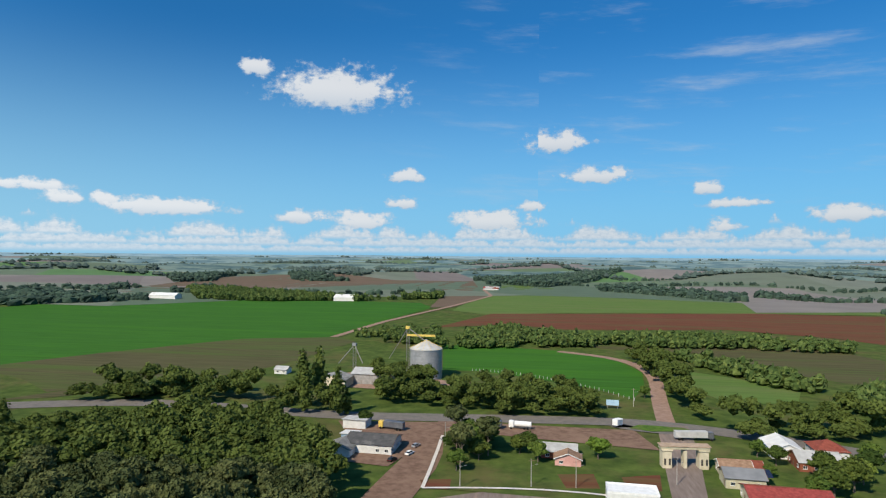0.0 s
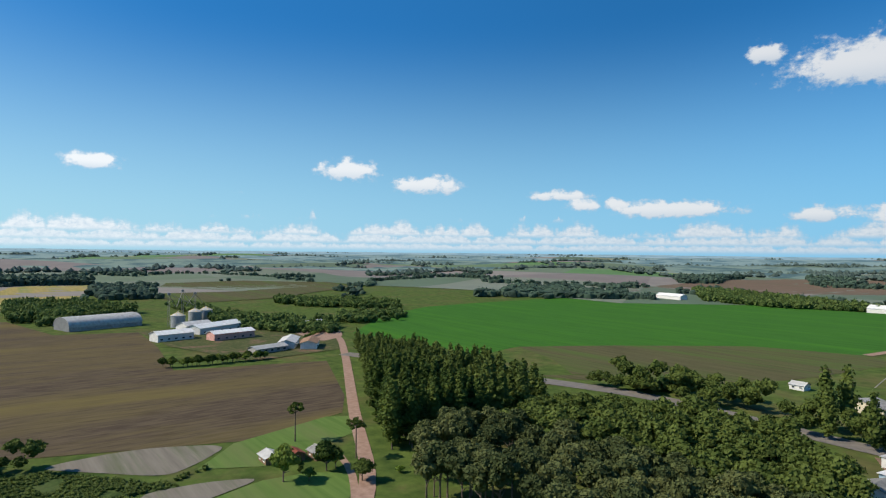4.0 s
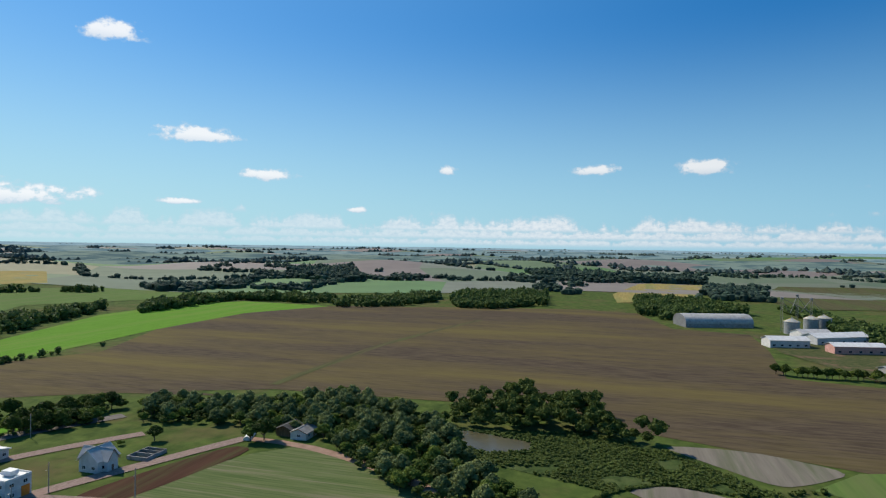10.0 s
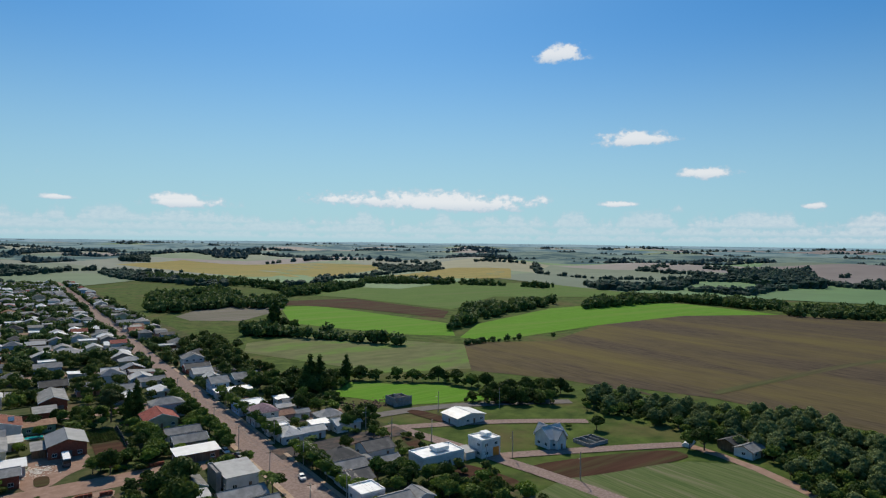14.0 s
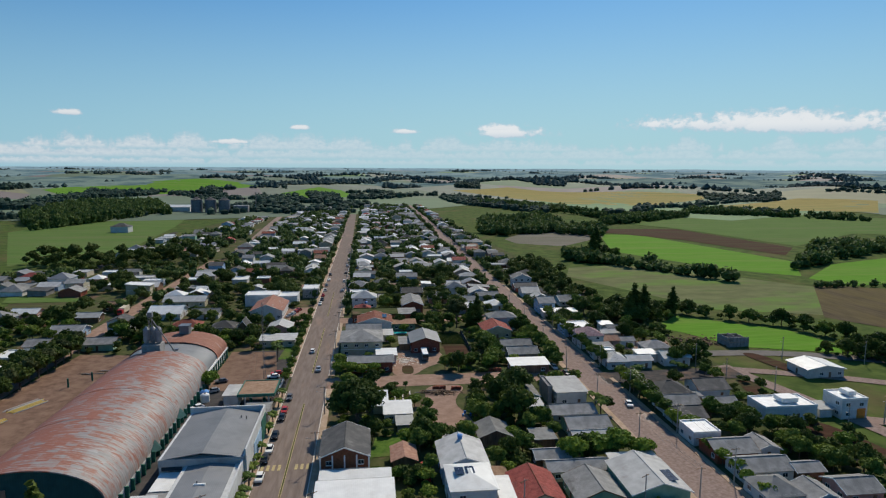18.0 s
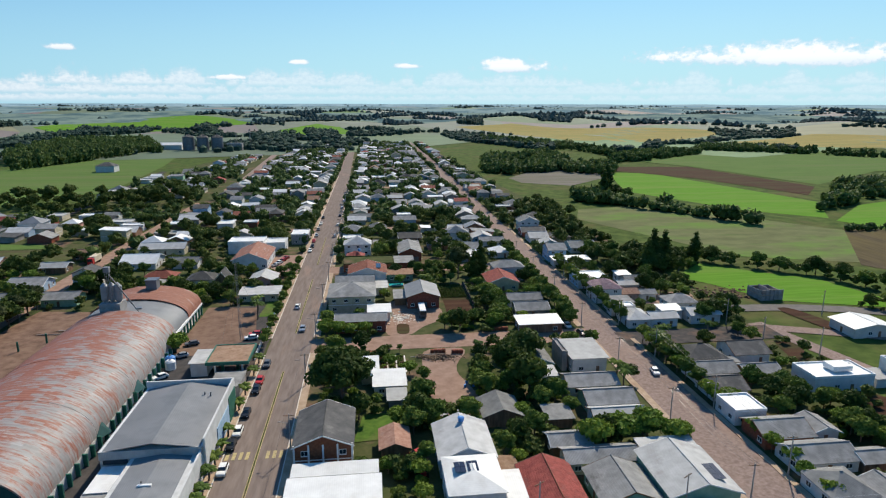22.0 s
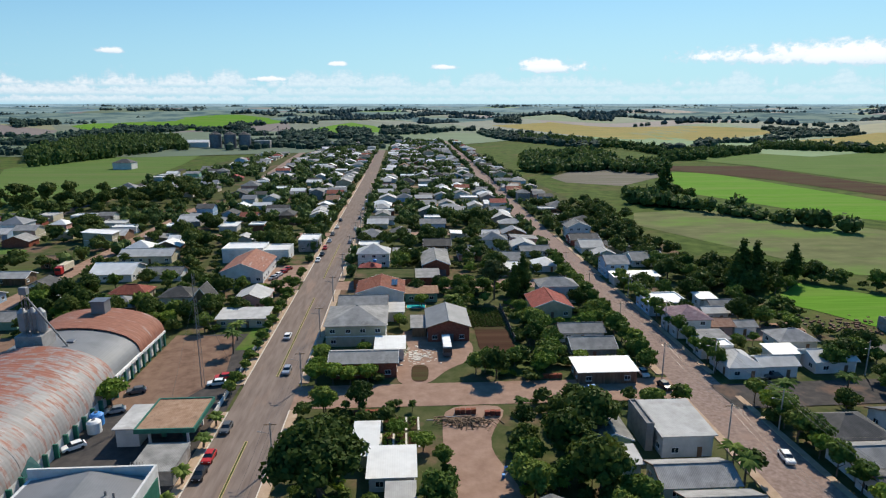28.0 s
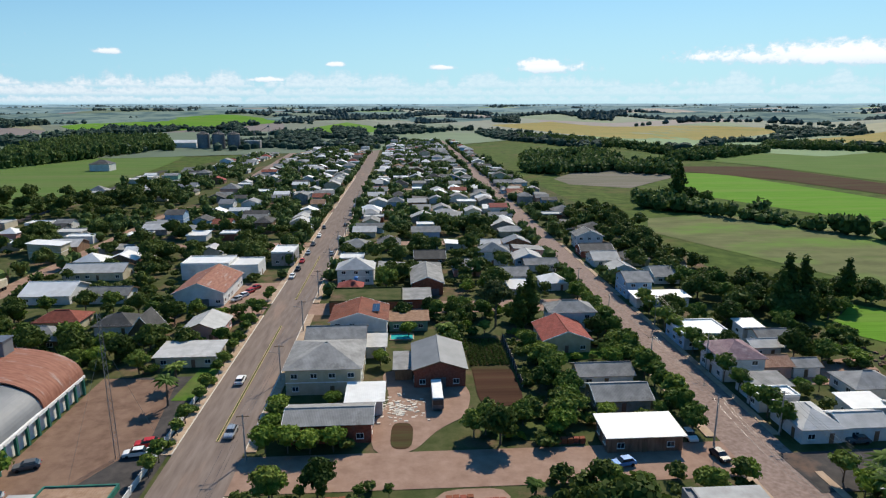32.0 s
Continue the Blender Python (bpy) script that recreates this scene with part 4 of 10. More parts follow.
# ---- roads and streets ----
patch("town_ground", ((-175, 60), (150, 60), (150, 330), (135, 620), (120, 1180), (-120, 1180), (-175, 760), (-165, 330)), "yard", "mixed yards of grass, bare red soil and gravel", 0.02, "ground")
ribbon("road", ((0, 20), (0, 400), (-2, 700), (-7, 1270)), 12.5, "asphalt", "dusty grey-brown asphalt main street", 0.12)
ribbon("road", ((97.8, 20), (97.8, 400), (100, 800), (97, 1190)), 10.8, "cobble", "pinkish cobbled street between hedges", 0.12)
ribbon("road", ((-98, 60), (-97, 480)), 8, "dirt", "red dirt street", 0.1)
ribbon("road", ((-90, 560), (-112, 1020)), 8, "cobble", "straight cobbled street in the distance", 0.1)
ribbon("road", ((-170, 430), (-190, 700)), 7, "dark_asphalt", "new dark asphalt street at the edge of town", 0.1)
ribbon("road", ((-8, 98), (140, 98)), 21, "dirt", "wide reddish earth street before the houses", 0.07)
for yy, x0, x1, mat in ( (196, 6, 94, "dirt"), (282, -6, 94, "dirt"), (372, -97, 94, "dirt"), (462, -97, 94, "dirt"), (552, -97, 94, "dirt"), (642, -97, 94, "dirt"), (732, -97, 94, "dirt"), (822, -97, 94, "dirt")):
    ribbon("road", ((x0, yy), (x1, yy)), 11 if yy < 300 else 8, mat, "reddish earth cross street", 0.09)
ribbon("road", ((100.5, 191), (118, 191.5), (136, 192.5), (152, 192)), 11.5, "dark_asphalt", "dark asphalt side street", 0.14)
ribbon("road", ((150, 200), (158, 165), (166, 130), (170, 90)), 6, "cobble", "cobbled lane between building lots", 0.1)
ribbon("road", ((150, 196), (190, 182), (222, 160)), 5.6, "cobble", "cobbled lane between building lots", 0.11)
ribbon("road", ((160, 150), (190, 138), (229, 120)), 5.6, "cobble", "cobbled lane with kerbs", 0.11)
ribbon("road", ((150, 215), (180, 216), (218, 198), (240, 186)), 7, "highway", "grey lane at the edge of the lots", 0.11)
ribbon("road", ((229, 120), (236, 108), (222, 75), (205, 40), (190, 20)), 4.5, "dirt", "red dirt track beside the wood", 0.1)
ribbon("road", ((420, -225), (330, -260), (284, -268), (218, -287), (119, -282), (74, -291), (24, -298), (-14, -303), (-70, -285), (-150, -240)), 13, "highway", "grey asphalt highway", 0.12)
ribbon("road", ((168, -95), (190, -114), (266, -149), (392, -212), (488, -258), (561, -280)), 5.4, "dirt", "straight red dirt road beside the eucalyptus stand", 0.1)
ribbon("road", ((-20, -300), (-23, -345), (-30, -408), (-25, -457), (-8, -484), (30, -500)), 8, "dirt", "curved red dirt road past the crop field", 0.1)
ribbon("road", ((226, -534), (219, -665), (188, -862), (155, -1114), (198, -1316)), 7, "dirt", "pale dirt road over the far slope", 0.25)
ribbon("road", ((77, -150), (77, -196), (73, -241), (71, -290)), 15, "earth_yard", "wide red earth road to the highway", 0.11)
ribbon("road", ((-8, -150), (-12, -216), (-20, -263), (-22, -300)), 13, "asphalt", "asphalt avenue through the town gate", 0.11)
ribbon("road", ((90, -170), (40, -212), (-5, -205)), 8, "asphalt", "asphalt street with pale kerbs", 0.1)
ribbon("track", ((312, 158), (376, 156), (452, 153), (535, 138), (634, 117)), 6, "olive_crop", "pale grassy track across the stubble field", 0.12, "track")

# ---- trees ----
def leafy(lobes, leaves, size, seed, core=0.7, flat=0.0, k=6, rings=4):
    """Vertices and faces of a crown: lumpy cores hidden under many small leaf clumps."""
    rng = np.random.default_rng(seed)
    verts, faces = [], []
    n = 0
    vol = np.array([(a * b * c) ** (2 / 3) for *_, a, b, c in lobes])
    share = (leaves * vol / vol.sum()).astype(int)
    for (cx, cy, cz, rx, ry, rz), count in zip(lobes, share):
        c, r = np.array((cx, cy, cz)), np.array((rx, ry, rz))
        if core:
            pts = [(0, 0, -1)]
            for i in range(1, rings):
                ph = -math.pi / 2 + math.pi * i / rings
                pts += [(math.cos(ph) * math.cos(j * math.tau / k + i), math.cos(ph) * math.sin(j * math.tau / k + i), math.sin(ph)) for j in range(k)]
            pts.append((0, 0, 1))
            pts = np.array(pts) * (core + rng.uniform(-0.12, 0.12, (len(pts), 1))) * r + c
            verts.append(pts)
            for j in range(k):
                faces.append((n, n + 1 + (j + 1) % k, n + 1 + j))
                faces.append((n + len(pts) - 1, n + 1 + (rings - 2) * k + j, n + 1 + (rings - 2) * k + (j + 1) % k))
            for i in range(rings - 2):
                a = n + 1 + i * k
                for j in range(k):
                    faces.append((a + j, a + (j + 1) % k, a + k + (j + 1) % k, a + k + j))
            n += len(pts)
        d = rng.normal(size=(count, 3))
        d /= np.linalg.norm(d, axis=1, keepdims=True)
        d[:, 2] = np.where(d[:, 2] < -0.3, -d[:, 2], d[:, 2])
        p = c + d * r * rng.uniform(0.68, 1.12, (count, 1))
        nn = d + rng.normal(scale=0.55, size=(count, 3)) + (0, 0, flat)
        nn /= np.linalg.norm(nn, axis=1, keepdims=True)
        u = np.cross(nn, rng.normal(size=(count, 3)))
        u /= np.linalg.norm(u, axis=1, keepdims=True) + 1e-9
        w = np.cross(nn, u)
        s = size * rng.uniform(0.5, 1.25, (count, 1))
        quad = np.stack([p - u * s - w * s * 0.45, p + u * s * 0.3 - w * s * 0.8, p + u * s + w * s * 0.4, p - u * s * 0.35 + w * s * 0.75], 1)
        verts.append(quad.reshape(-1, 3))
        faces += [(n + 4 * i, n + 4 * i + 1, n + 4 * i + 2, n + 4 * i + 3) for i in range(count)]
        n += 4 * count
    return np.concatenate(verts), faces


def trunk_bm(height, r, limbs, reach, seed):
    rnd = random.Random(seed)
    bm = bmesh.new()
    rod(bm, (0, 0, 0), (0, 0, height * 0.55), r, r * 0.7, 7)
    rod(bm, (0, 0, height * 0.55), (rnd.uniform(-0.3, 0.3), rnd.uniform(-0.3, 0.3), height * 0.9), r * 0.7, r * 0.25, 6)
    for k in range(limbs):
        a, z = k * 2.4 + rnd.random(), height * rnd.uniform(0.4, 0.65)
        rod(bm, (0, 0, z), (math.cos(a) * reach, math.sin(a) * reach, z + height * rnd.uniform(0.12, 0.3)), r * 0.45, r * 0.12, 5)
    return bm


PLANTS, LIGHT = {}, {}


def plant(key, name, label, lobes, leaves, size, leaf, seed, trunk=(4, 0.2, 4, 1.5), **more):
    """A pattern tree that is kept aside below the others: trunk and crown. Copies take its meshes."""
    v, f = leafy(lobes, leaves, size, seed, **more)
    crown = raw_mesh("crown", v, f, leaf)
    stem = mesh_of("trunk", trunk_bm(*trunk, seed), "bark")
    PLANTS[key] = (name, label, stem, crown)
    few = dict(more, k=5, rings=3)
    LIGHT[key] = leafy(lobes, int(leaves * 0.38), size * 1.35, seed, **few)


def round_lobes(r, z0, z1, n, seed, squash=0.75, rmin=0.42, rmax=0.62):
    rnd = random.Random(seed)
    out = [(0, 0, (z0 + z1) / 2, r * 0.6, r * 0.6, (z1 - z0) * 0.42)]
    for k in range(n):
        a, q = k * 2.399 + rnd.uniform(-0.3, 0.3), r * math.sqrt((k + 0.5) / n) * 0.72
        lr = r * rnd.uniform(rmin, rmax) * (1.0 - 0.25 * q / r)
        z = z0 + (z1 - z0) * (0.3 + 0.5 * (1 - (q / r) ** 2)) + rnd.uniform(-0.12, 0.12) * (z1 - z0)
        out.append((math.cos(a) * q, math.sin(a) * q, z, lr, lr, lr * squash))
    return out


def column_lobes(r, z0, z1, n, seed, taper=0.6):
    rnd = random.Random(seed)
    out = []
    for k in range(n):
        s = k / (n - 1)
        lr = r * (0.6 + 0.5 * math.sin(math.pi * min(1, s * 1.1))) * (1 - taper * s * s)
        a = k * 2.4
        out.append((math.cos(a) * r * 0.35 * (1 - s), math.sin(a) * r * 0.35 * (1 - s), z0 + (z1 - z0) * s, lr * rnd.uniform(0.8, 1.1), lr * rnd.uniform(0.8, 1.1), (z1 - z0) / n * 1.25))
    return out


plant("broad_a", "broadleaf_tree", "broad dark green tree with a domed crown", round_lobes(4.6, 1.2, 8.2, 14, 1, rmin=0.34, rmax=0.52), 1200, 0.44, "leaf_dark", 11, (5, 0.28, 5, 2.2))
plant("broad_b", "leafy_tree", "leafy green tree with an uneven crown", round_lobes(4.0, 1.0, 7.4, 12, 2, rmin=0.34, rmax=0.52), 1100, 0.42, "leaf_mid", 12, (4.6, 0.24, 5, 2.0))
plant("broad_c", "garden_tree", "light green tree with a loose rounded crown", round_lobes(3.7, 0.9, 6.6, 11, 3, rmin=0.34, rmax=0.52), 1100, 0.4, "leaf_light", 13, (4.2, 0.22, 4, 1.8))
plant("big", "shade_tree", "very large dark shade tree with a spreading crown", round_lobes(8.6, 3.0, 13.2, 24, 4, rmin=0.24, rmax=0.36), 5200, 0.46, "leaf_dark", 14, (8, 0.6, 8, 4.5))
plant("street", "street_tree", "small clipped round street tree", round_lobes(1.9, 1.5, 4.4, 6, 5), 480, 0.3, "leaf_mid", 15, (3.0, 0.12, 3, 0.8))
plant("street_b", "street_tree", "small bright green street tree", round_lobes(2.1, 1.4, 4.2, 6, 6), 480, 0.32, "leaf_light", 16, (3.0, 0.12, 3, 0.9))
plant("shrub", "shrub", "dense low green shrub", round_lobes(1.7, 0.1, 2.3, 6, 7), 320, 0.3, "leaf_mid", 17, (1.2, 0.08, 3, 0.5))
plant("shrub_l", "shrub", "bright green leafy shrub", round_lobes(1.5, 0.1, 2.0, 5, 8), 300, 0.3, "leaf_light", 18, (1.2, 0.08, 3, 0.5))
plant("shrub_d", "shrub", "dense dark green garden bush", round_lobes(2.1, 0.1, 2.9, 7, 27), 420, 0.34, "leaf_dark", 27, (1.2, 0.08, 3, 0.5))
plant("euc", "eucalyptus_tree", "tall slender eucalyptus with a dark narrow crown", column_lobes(3.9, 4, 23.5, 9, 9, taper=0.25), 1000, 0.62, "leaf_dark", 19, (22, 0.35, 4, 1.2))
plant("euc_b", "eucalyptus_tree", "tall eucalyptus with a pointed dark crown", column_lobes(4.1, 3, 22, 8, 10, taper=0.2), 1000, 0.62, "leaf_dark", 20, (20, 0.35, 4, 1.2))
plant("forest", "forest_tree", "tall forest tree with a rough grey-green crown", round_lobes(5.6, 6, 16.5, 13, 21, squash=0.85, rmin=0.3, rmax=0.46), 1500, 0.5, "leaf_grey", 21, (12, 0.35, 5, 2.4))
plant("forest_b", "forest_tree", "tall forest tree with a dark rounded crown", round_lobes(5.2, 5, 14.5, 12, 22, squash=0.85, rmin=0.3, rmax=0.46), 1400, 0.5, "leaf_grey", 22, (11, 0.35, 5, 2.4))
plant("willow", "bank_tree", "round grey-green tree of the valley wood", round_lobes(5.0, 1.0, 9.5, 14, 23, rmin=0.28, rmax=0.42), 1300, 0.45, "leaf_silver", 23, (5, 0.3, 5, 2.4))
plant("pine", "pine_tree", "tall dark conifer with a ragged crown", column_lobes(3.5, 2, 15.5, 9, 24, taper=0.5), 1100, 0.52, "leaf_dark", 24, (15, 0.3, 5, 1.2))
plant("cypress", "cypress_tree", "slim dark garden cypress tree", column_lobes(1.1, 0.8, 5.5, 6, 25, taper=0.8), 380, 0.26, "leaf_dark", 25, (4, 0.1, 2, 0.3))


def palm_crown(fronds, length, droop, seed):
    rnd = random.Random(seed)
    verts, faces = [], []
    for k in range(fronds):
        a, up = k * 2.399, rnd.uniform(0.1, 1.0)
        ca, sa = math.cos(a), math.sin(a)
        prev = None
        for i in range(8):
            s = i / 7
            d, z = length * s * (0.55 + 0.45 * (1 - up * 0.5)), length * (up * s - droop * s * s * (0.6 + up * 0.5))
            w = 0.55 * math.sin(math.pi * min(1, 0.12 + s * 0.92))
            row = [(ca * d - sa * w, sa * d + ca * w, z - w * 0.55), (ca * d, sa * d, z), (ca * d + sa * w, sa * d - ca * w, z - w * 0.55)]
            n = len(verts)
            verts += row
            if prev is not None:
                faces += [(prev, n, n + 1, prev + 1), (prev + 1, n + 1, n + 2, prev + 2)]
            prev = n
    return verts, faces


def palm(key, height, length, label):
    v, f = palm_crown(18, length, 0.75, len(PLANTS))
    crown = raw_mesh("crown", [(x, y, z + height) for x, y, z in v], f, "leaf_mid")
    bm = bmesh.new()
    for i in range(6):
        rod(bm, (0.05 * i, 0, height * i / 6), (0.05 * (i + 1), 0, height * (i + 1) / 6), 0.24 - 0.015 * i, 0.22 - 0.015 * i, 7)
    PLANTS[key] = ("palm_tree", label, mesh_of("trunk", bm, "bark"), crown)


palm("palm", 5.5, 3.2, "tall palm with arching fronds")
palm("palm_s", 2.6, 2.1, "young street palm with arching fronds")


def araucaria():
    lobes = []
    for k in range(16):
        a, q = k * 2.4, 3.2 if k % 2 else 2.0
        lobes.append((math.cos(a) * q, math.sin(a) * q, 12.4 + 0.9 * (k % 3) - 0.2 * q, 0.95, 0.95, 0.6))
    lobes.append((0, 0, 14.2, 1.2, 1.2, 0.8))
    v, f = leafy(lobes, 900, 0.36, 31)
    bm = bmesh.new()
    rod(bm, (0, 0, 0), (0, 0, 14), 0.32, 0.16, 8)
    for x, y, z, *_ in lobes[:16]:
        rod(bm, (0, 0, z - 0.7), (x, y, z), 0.09, 0.05, 5)
    PLANTS["araucaria"] = ("araucaria_tree", "araucaria pine with a flat umbrella crown", mesh_of("trunk", bm, "bark"), raw_mesh("crown", v, f, "leaf_dark"))


araucaria()
# open ground that carries no trees: the green lot, the earth yard, the garden soil
CLEAR = [[*((151, 257), (172, 276), (197, 254), (208, 248), (218, 206), (205, 211), (172, 222), (159, 246))], [*((38.7, 190), (53, 190), (46, 175), (50, 161), (50.5, 153.7), (46, 147.5), (39, 148), (37.7, 175))], [(50, 217), (60, 218), (60, 256), (49.6, 256)]]


def tree(key, x, y, s=1.0, turn=None, group="", label="", tall=1.0):
    name, text, stem, crown = PLANTS[key]
    if any(inside(x, y, c) for c in CLEAR):
        return None
    rnd = random.Random(int(x * 13.7) * 7919 + int(y * 11.3))
    a = rnd.uniform(0, 360) if turn is None else turn
    at = pose(x, y, ground_z(x, y), 0, 0, a) @ Matrix.Diagonal((s, s * rnd.uniform(0.9, 1.1), s * tall * rnd.uniform(0.9, 1.1), 1))
    if name == "shrub":
        ob = new(name, crown)
        ob.matrix_basis = at
        return tagged(ob, label or text, "shrub", group)
    ob = thing(name, at, label or text, "tree", group)
    part("trunk", stem, None, ob)
    part("crown", crown, None, ob)
    return ob


def inside(x, y, outline):
    hit = False
    for (x0, y0), (x1, y1) in zip(outline, outline[1:] + outline[:1]):
        if (y0 > y) != (y1 > y) and x < (x1 - x0) * (y - y0) / (y1 - y0) + x0:
            hit = not hit
    return hit


def scatter(outline, spacing, seed):
    """Uneven points inside a plan outline."""
    rnd = random.Random(seed)
    outline = list(outline)
    xs, ys = [p[0] for p in outline], [p[1] for p in outline]
    y = min(ys)
    row = 0
    while y < max(ys) + spacing:
        x = min(xs) + (row % 2) * spacing / 2
        while x < max(xs) + spacing:
            q = (x + rnd.uniform(-0.35, 0.35) * spacing, y + rnd.uniform(-0.35, 0.35) * spacing)
            if inside(*q, outline):
                yield q
            x += spacing
        y += spacing * 0.87
        row += 1


def grove(outline, spacing, keys, group, seed, lo=0.8, hi=1.15, tall=1.0, rear=None):
    """A wood near enough for its trees to be told apart: every tree a thing."""
    rnd = random.Random(seed)
    hidden = []
    for x, y in scatter(outline, spacing, seed):
        if rear is not None and y < rear:
            hidden.append((x, y))
        else:
            tree(rnd.choice(keys), x, y, rnd.uniform(lo, hi), group=group, tall=tall)
    if hidden:
        grove_far(hidden, 0, keys, "inner part of the dense wood behind its front trees", seed, lo * tall, hi * tall)


def grove_far(outline, spacing, keys, label, seed, lo=0.8, hi=1.15, name="wood"):
    """A wood of full trees that the camera never comes near, in one mesh."""
    rng = np.random.default_rng(seed)
    verts, faces, n = [], [], 0
    flat = {}
    for k in set(keys):
        flat[k] = LIGHT[k]
    for x, y in outline if spacing == 0 else scatter(outline, spacing, seed):
        if name not in ("corn_plants", "reeds") and any(inside(x, y, c) for c in CLEAR):
            continue
        v, f = flat[keys[rng.integers(len(keys))]]
        a, s = rng.uniform(0, math.tau), rng.uniform(lo, hi)
        c, d = math.cos(a), math.sin(a)
        verts.append(np.stack([v[:, 0] * c - v[:, 1] * d, v[:, 0] * d + v[:, 1] * c, v[:, 2]], 1) * s + (x, y, ground_z(x, y)))
        faces += [tuple(i + n for i in q) for q in f]
        n += len(v)
    tagged(new(name, raw_mesh(name, np.concatenate(verts), faces, "leaf_grove")), label, "woodland" if spacing else "bushes" if name == "garden_bushes" else "tree", kind="stuff")


WOOD_LUMPS = []
for k in range(4):
    WOOD_LUMPS.append(leafy([(0, 0, 0.7, 0.85, 0.8, 0.74), (0.38, 0.2, 0.9, 0.5, 0.5, 0.44)], 22, 0.25, 40 + k, core=0.86, k=5, rings=3))
FAR_LUMPS = []
for k in range(3):
    FAR_LUMPS.append(leafy([(0, 0, 0.6, 1.05, 0.95, 0.85)], 4, 0.4, 60 + k, core=1.0, k=5, rings=3))

CLUMPS = [leafy([(0, 0, 0.6, 1.1, 1.0, 0.8)], 0, 0.4, 70 + k, core=1.0, k=5, rings=2) for k in range(3)]


def wood_mesh(points, size, lumps, seed, material="leaf_wood", tall=1.0):
    rng = np.random.default_rng(seed)
    verts, faces, n = [], [], 0
    for x, y in points:
        v, f = lumps[rng.integers(len(lumps))]
        a, s = rng.uniform(0, math.tau), size * rng.uniform(0.65, 1.25)
        c, d = math.cos(a), math.sin(a)
        q = np.stack([v[:, 0] * c - v[:, 1] * d, v[:, 0] * d + v[:, 1] * c, v[:, 2] * tall * rng.uniform(0.8, 1.3)], 1) * s + (x, y, ground_z(x, y) - 0.1)
        verts.append(q)
        faces += [tuple(i + n for i in face) for face in f]
        n += len(v)
    return raw_mesh("wood", np.concatenate(verts), faces, material)


def wood(outline, size, spacing, label, seed):
    """A wood too far off to count its trees."""
    far = min(math.hypot(x - 25, y + 10) for x, y in outline) > 1000
    lump = min(size, 7.0 if far else 4.8)
    pts = list(scatter(outline, min(spacing, 10.4 if far else 6.2), seed))
    if len(pts) > 120:
        pts = [p for p in pts if noise.noise((p[0] / 34, p[1] / 34, seed)) + 0.5 * noise.noise((p[0] / 12, p[1] / 12, seed)) > -0.28]
    if pts:
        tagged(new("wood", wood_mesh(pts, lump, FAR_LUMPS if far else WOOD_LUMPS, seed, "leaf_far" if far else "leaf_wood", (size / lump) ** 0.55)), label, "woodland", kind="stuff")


def far_woods():
    """Winding valley woods and copses over the distant farmland."""
    rnd = random.Random(77)
    plans = [(min(p[0] for p in f), min(p[1] for p in f), max(p[0] for p in f), max(p[1] for p in f), f) for f in FIELD_PLANS]
    bands = {}
    d = 1000.0
    while d < 4650:
        gap = 9.0 + d * 0.0036
        for k in range(int(math.tau * d / gap)):
            a, e = (k + rnd.random()) * gap / d, d + rnd.uniform(-0.5, 0.5) * gap
            x, y = 25 + e * math.cos(a), -10 + e * math.sin(a)
            if -2.45 < math.atan2(x - 25, y + 10) < -0.75:
                continue
            belt = noise.noise((x / 520, y / 520, 3.1)) + 0.2 * noise.noise((x / 130, y / 130, 7.0))
            copse = noise.noise((x / 250, y / 250, 11.0)) + 0.2 * noise.noise((x / 60, y / 60, 2.0))
            if (abs(belt) < 0.036 or copse > 0.5) and not any(a < x < c and b < y < e1 and inside(x, y, f) for a, b, c, e1, f in plans):
                bands.setdefault(0 if e < 1900 else 1, []).append((x, y))
        d += gap
    for k, pts in sorted(bands.items()):
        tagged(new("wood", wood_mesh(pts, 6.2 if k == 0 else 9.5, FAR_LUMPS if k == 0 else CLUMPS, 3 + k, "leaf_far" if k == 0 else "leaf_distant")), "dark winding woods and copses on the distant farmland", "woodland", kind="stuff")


far_woods()


# ---- woods, by their plan outlines ----
VALLEY = ((253, 190), (277, 143), (301, 112), (284, 77), (268, 55), (217, 26), (197, 4), (182, 8), (190, 32), (203, 56), (223, 78), (240, 94), (240, 150), (232, 170))
grove(VALLEY, 6.8, ("willow", "willow", "broad_b"), "trees of the valley wood", 100, 0.55, 0.85)
grove_far(((286, 57), (319, 32), (323, -2), (282, -15), (266, -36), (262, -31), (271, -7), (268, 26), (267, 42), (268, 54)), 5.6, ("broad_a", "forest_b", "broad_a", "broad_b"), "dense dark wood beside the pond", 101, 0.62, 0.84)
grove(((175, -118), (178, -160), (180, -213), (182, -235), (150, -243), (127, -236), (102, -215), (88, -187), (84, -150), (110, -132)), 7.6, ("forest", "forest", "forest_b"), "trees of the forest beside the highway", 102, 0.8, 1.1, rear=-178)
grove_far(((267, -278), (262, -291), (195, -323), (174, -305), (178, -293), (249, -276)), 8, ("broad_b", "forest_b", "broad_a"), "dark trees along the highway", 103, 0.8, 1.2)
grove_far(((87, -334), (53, -353), (9, -334), (8, -302), (61, -297), (81, -307)), 5.8, ("broad_b", "forest_b", "broad_a"), "row of dark trees below the grain silo", 104, 0.65, 0.95)
grove_far(((138, -373), (119, -374), (87, -334), (82, -309), (111, -302)), 6.2, ("broad_b", "forest_b", "broad_a"), "tall dark trees below the grain silo", 105, 0.65, 1.0)
grove_far(((164, -297), (138, -312), (122, -274), (139, -278), (159, -280)), 9, ("forest_b", "broad_a", "euc_b"), "tall trees in front of the grain sheds", 106, 0.8, 1.1)
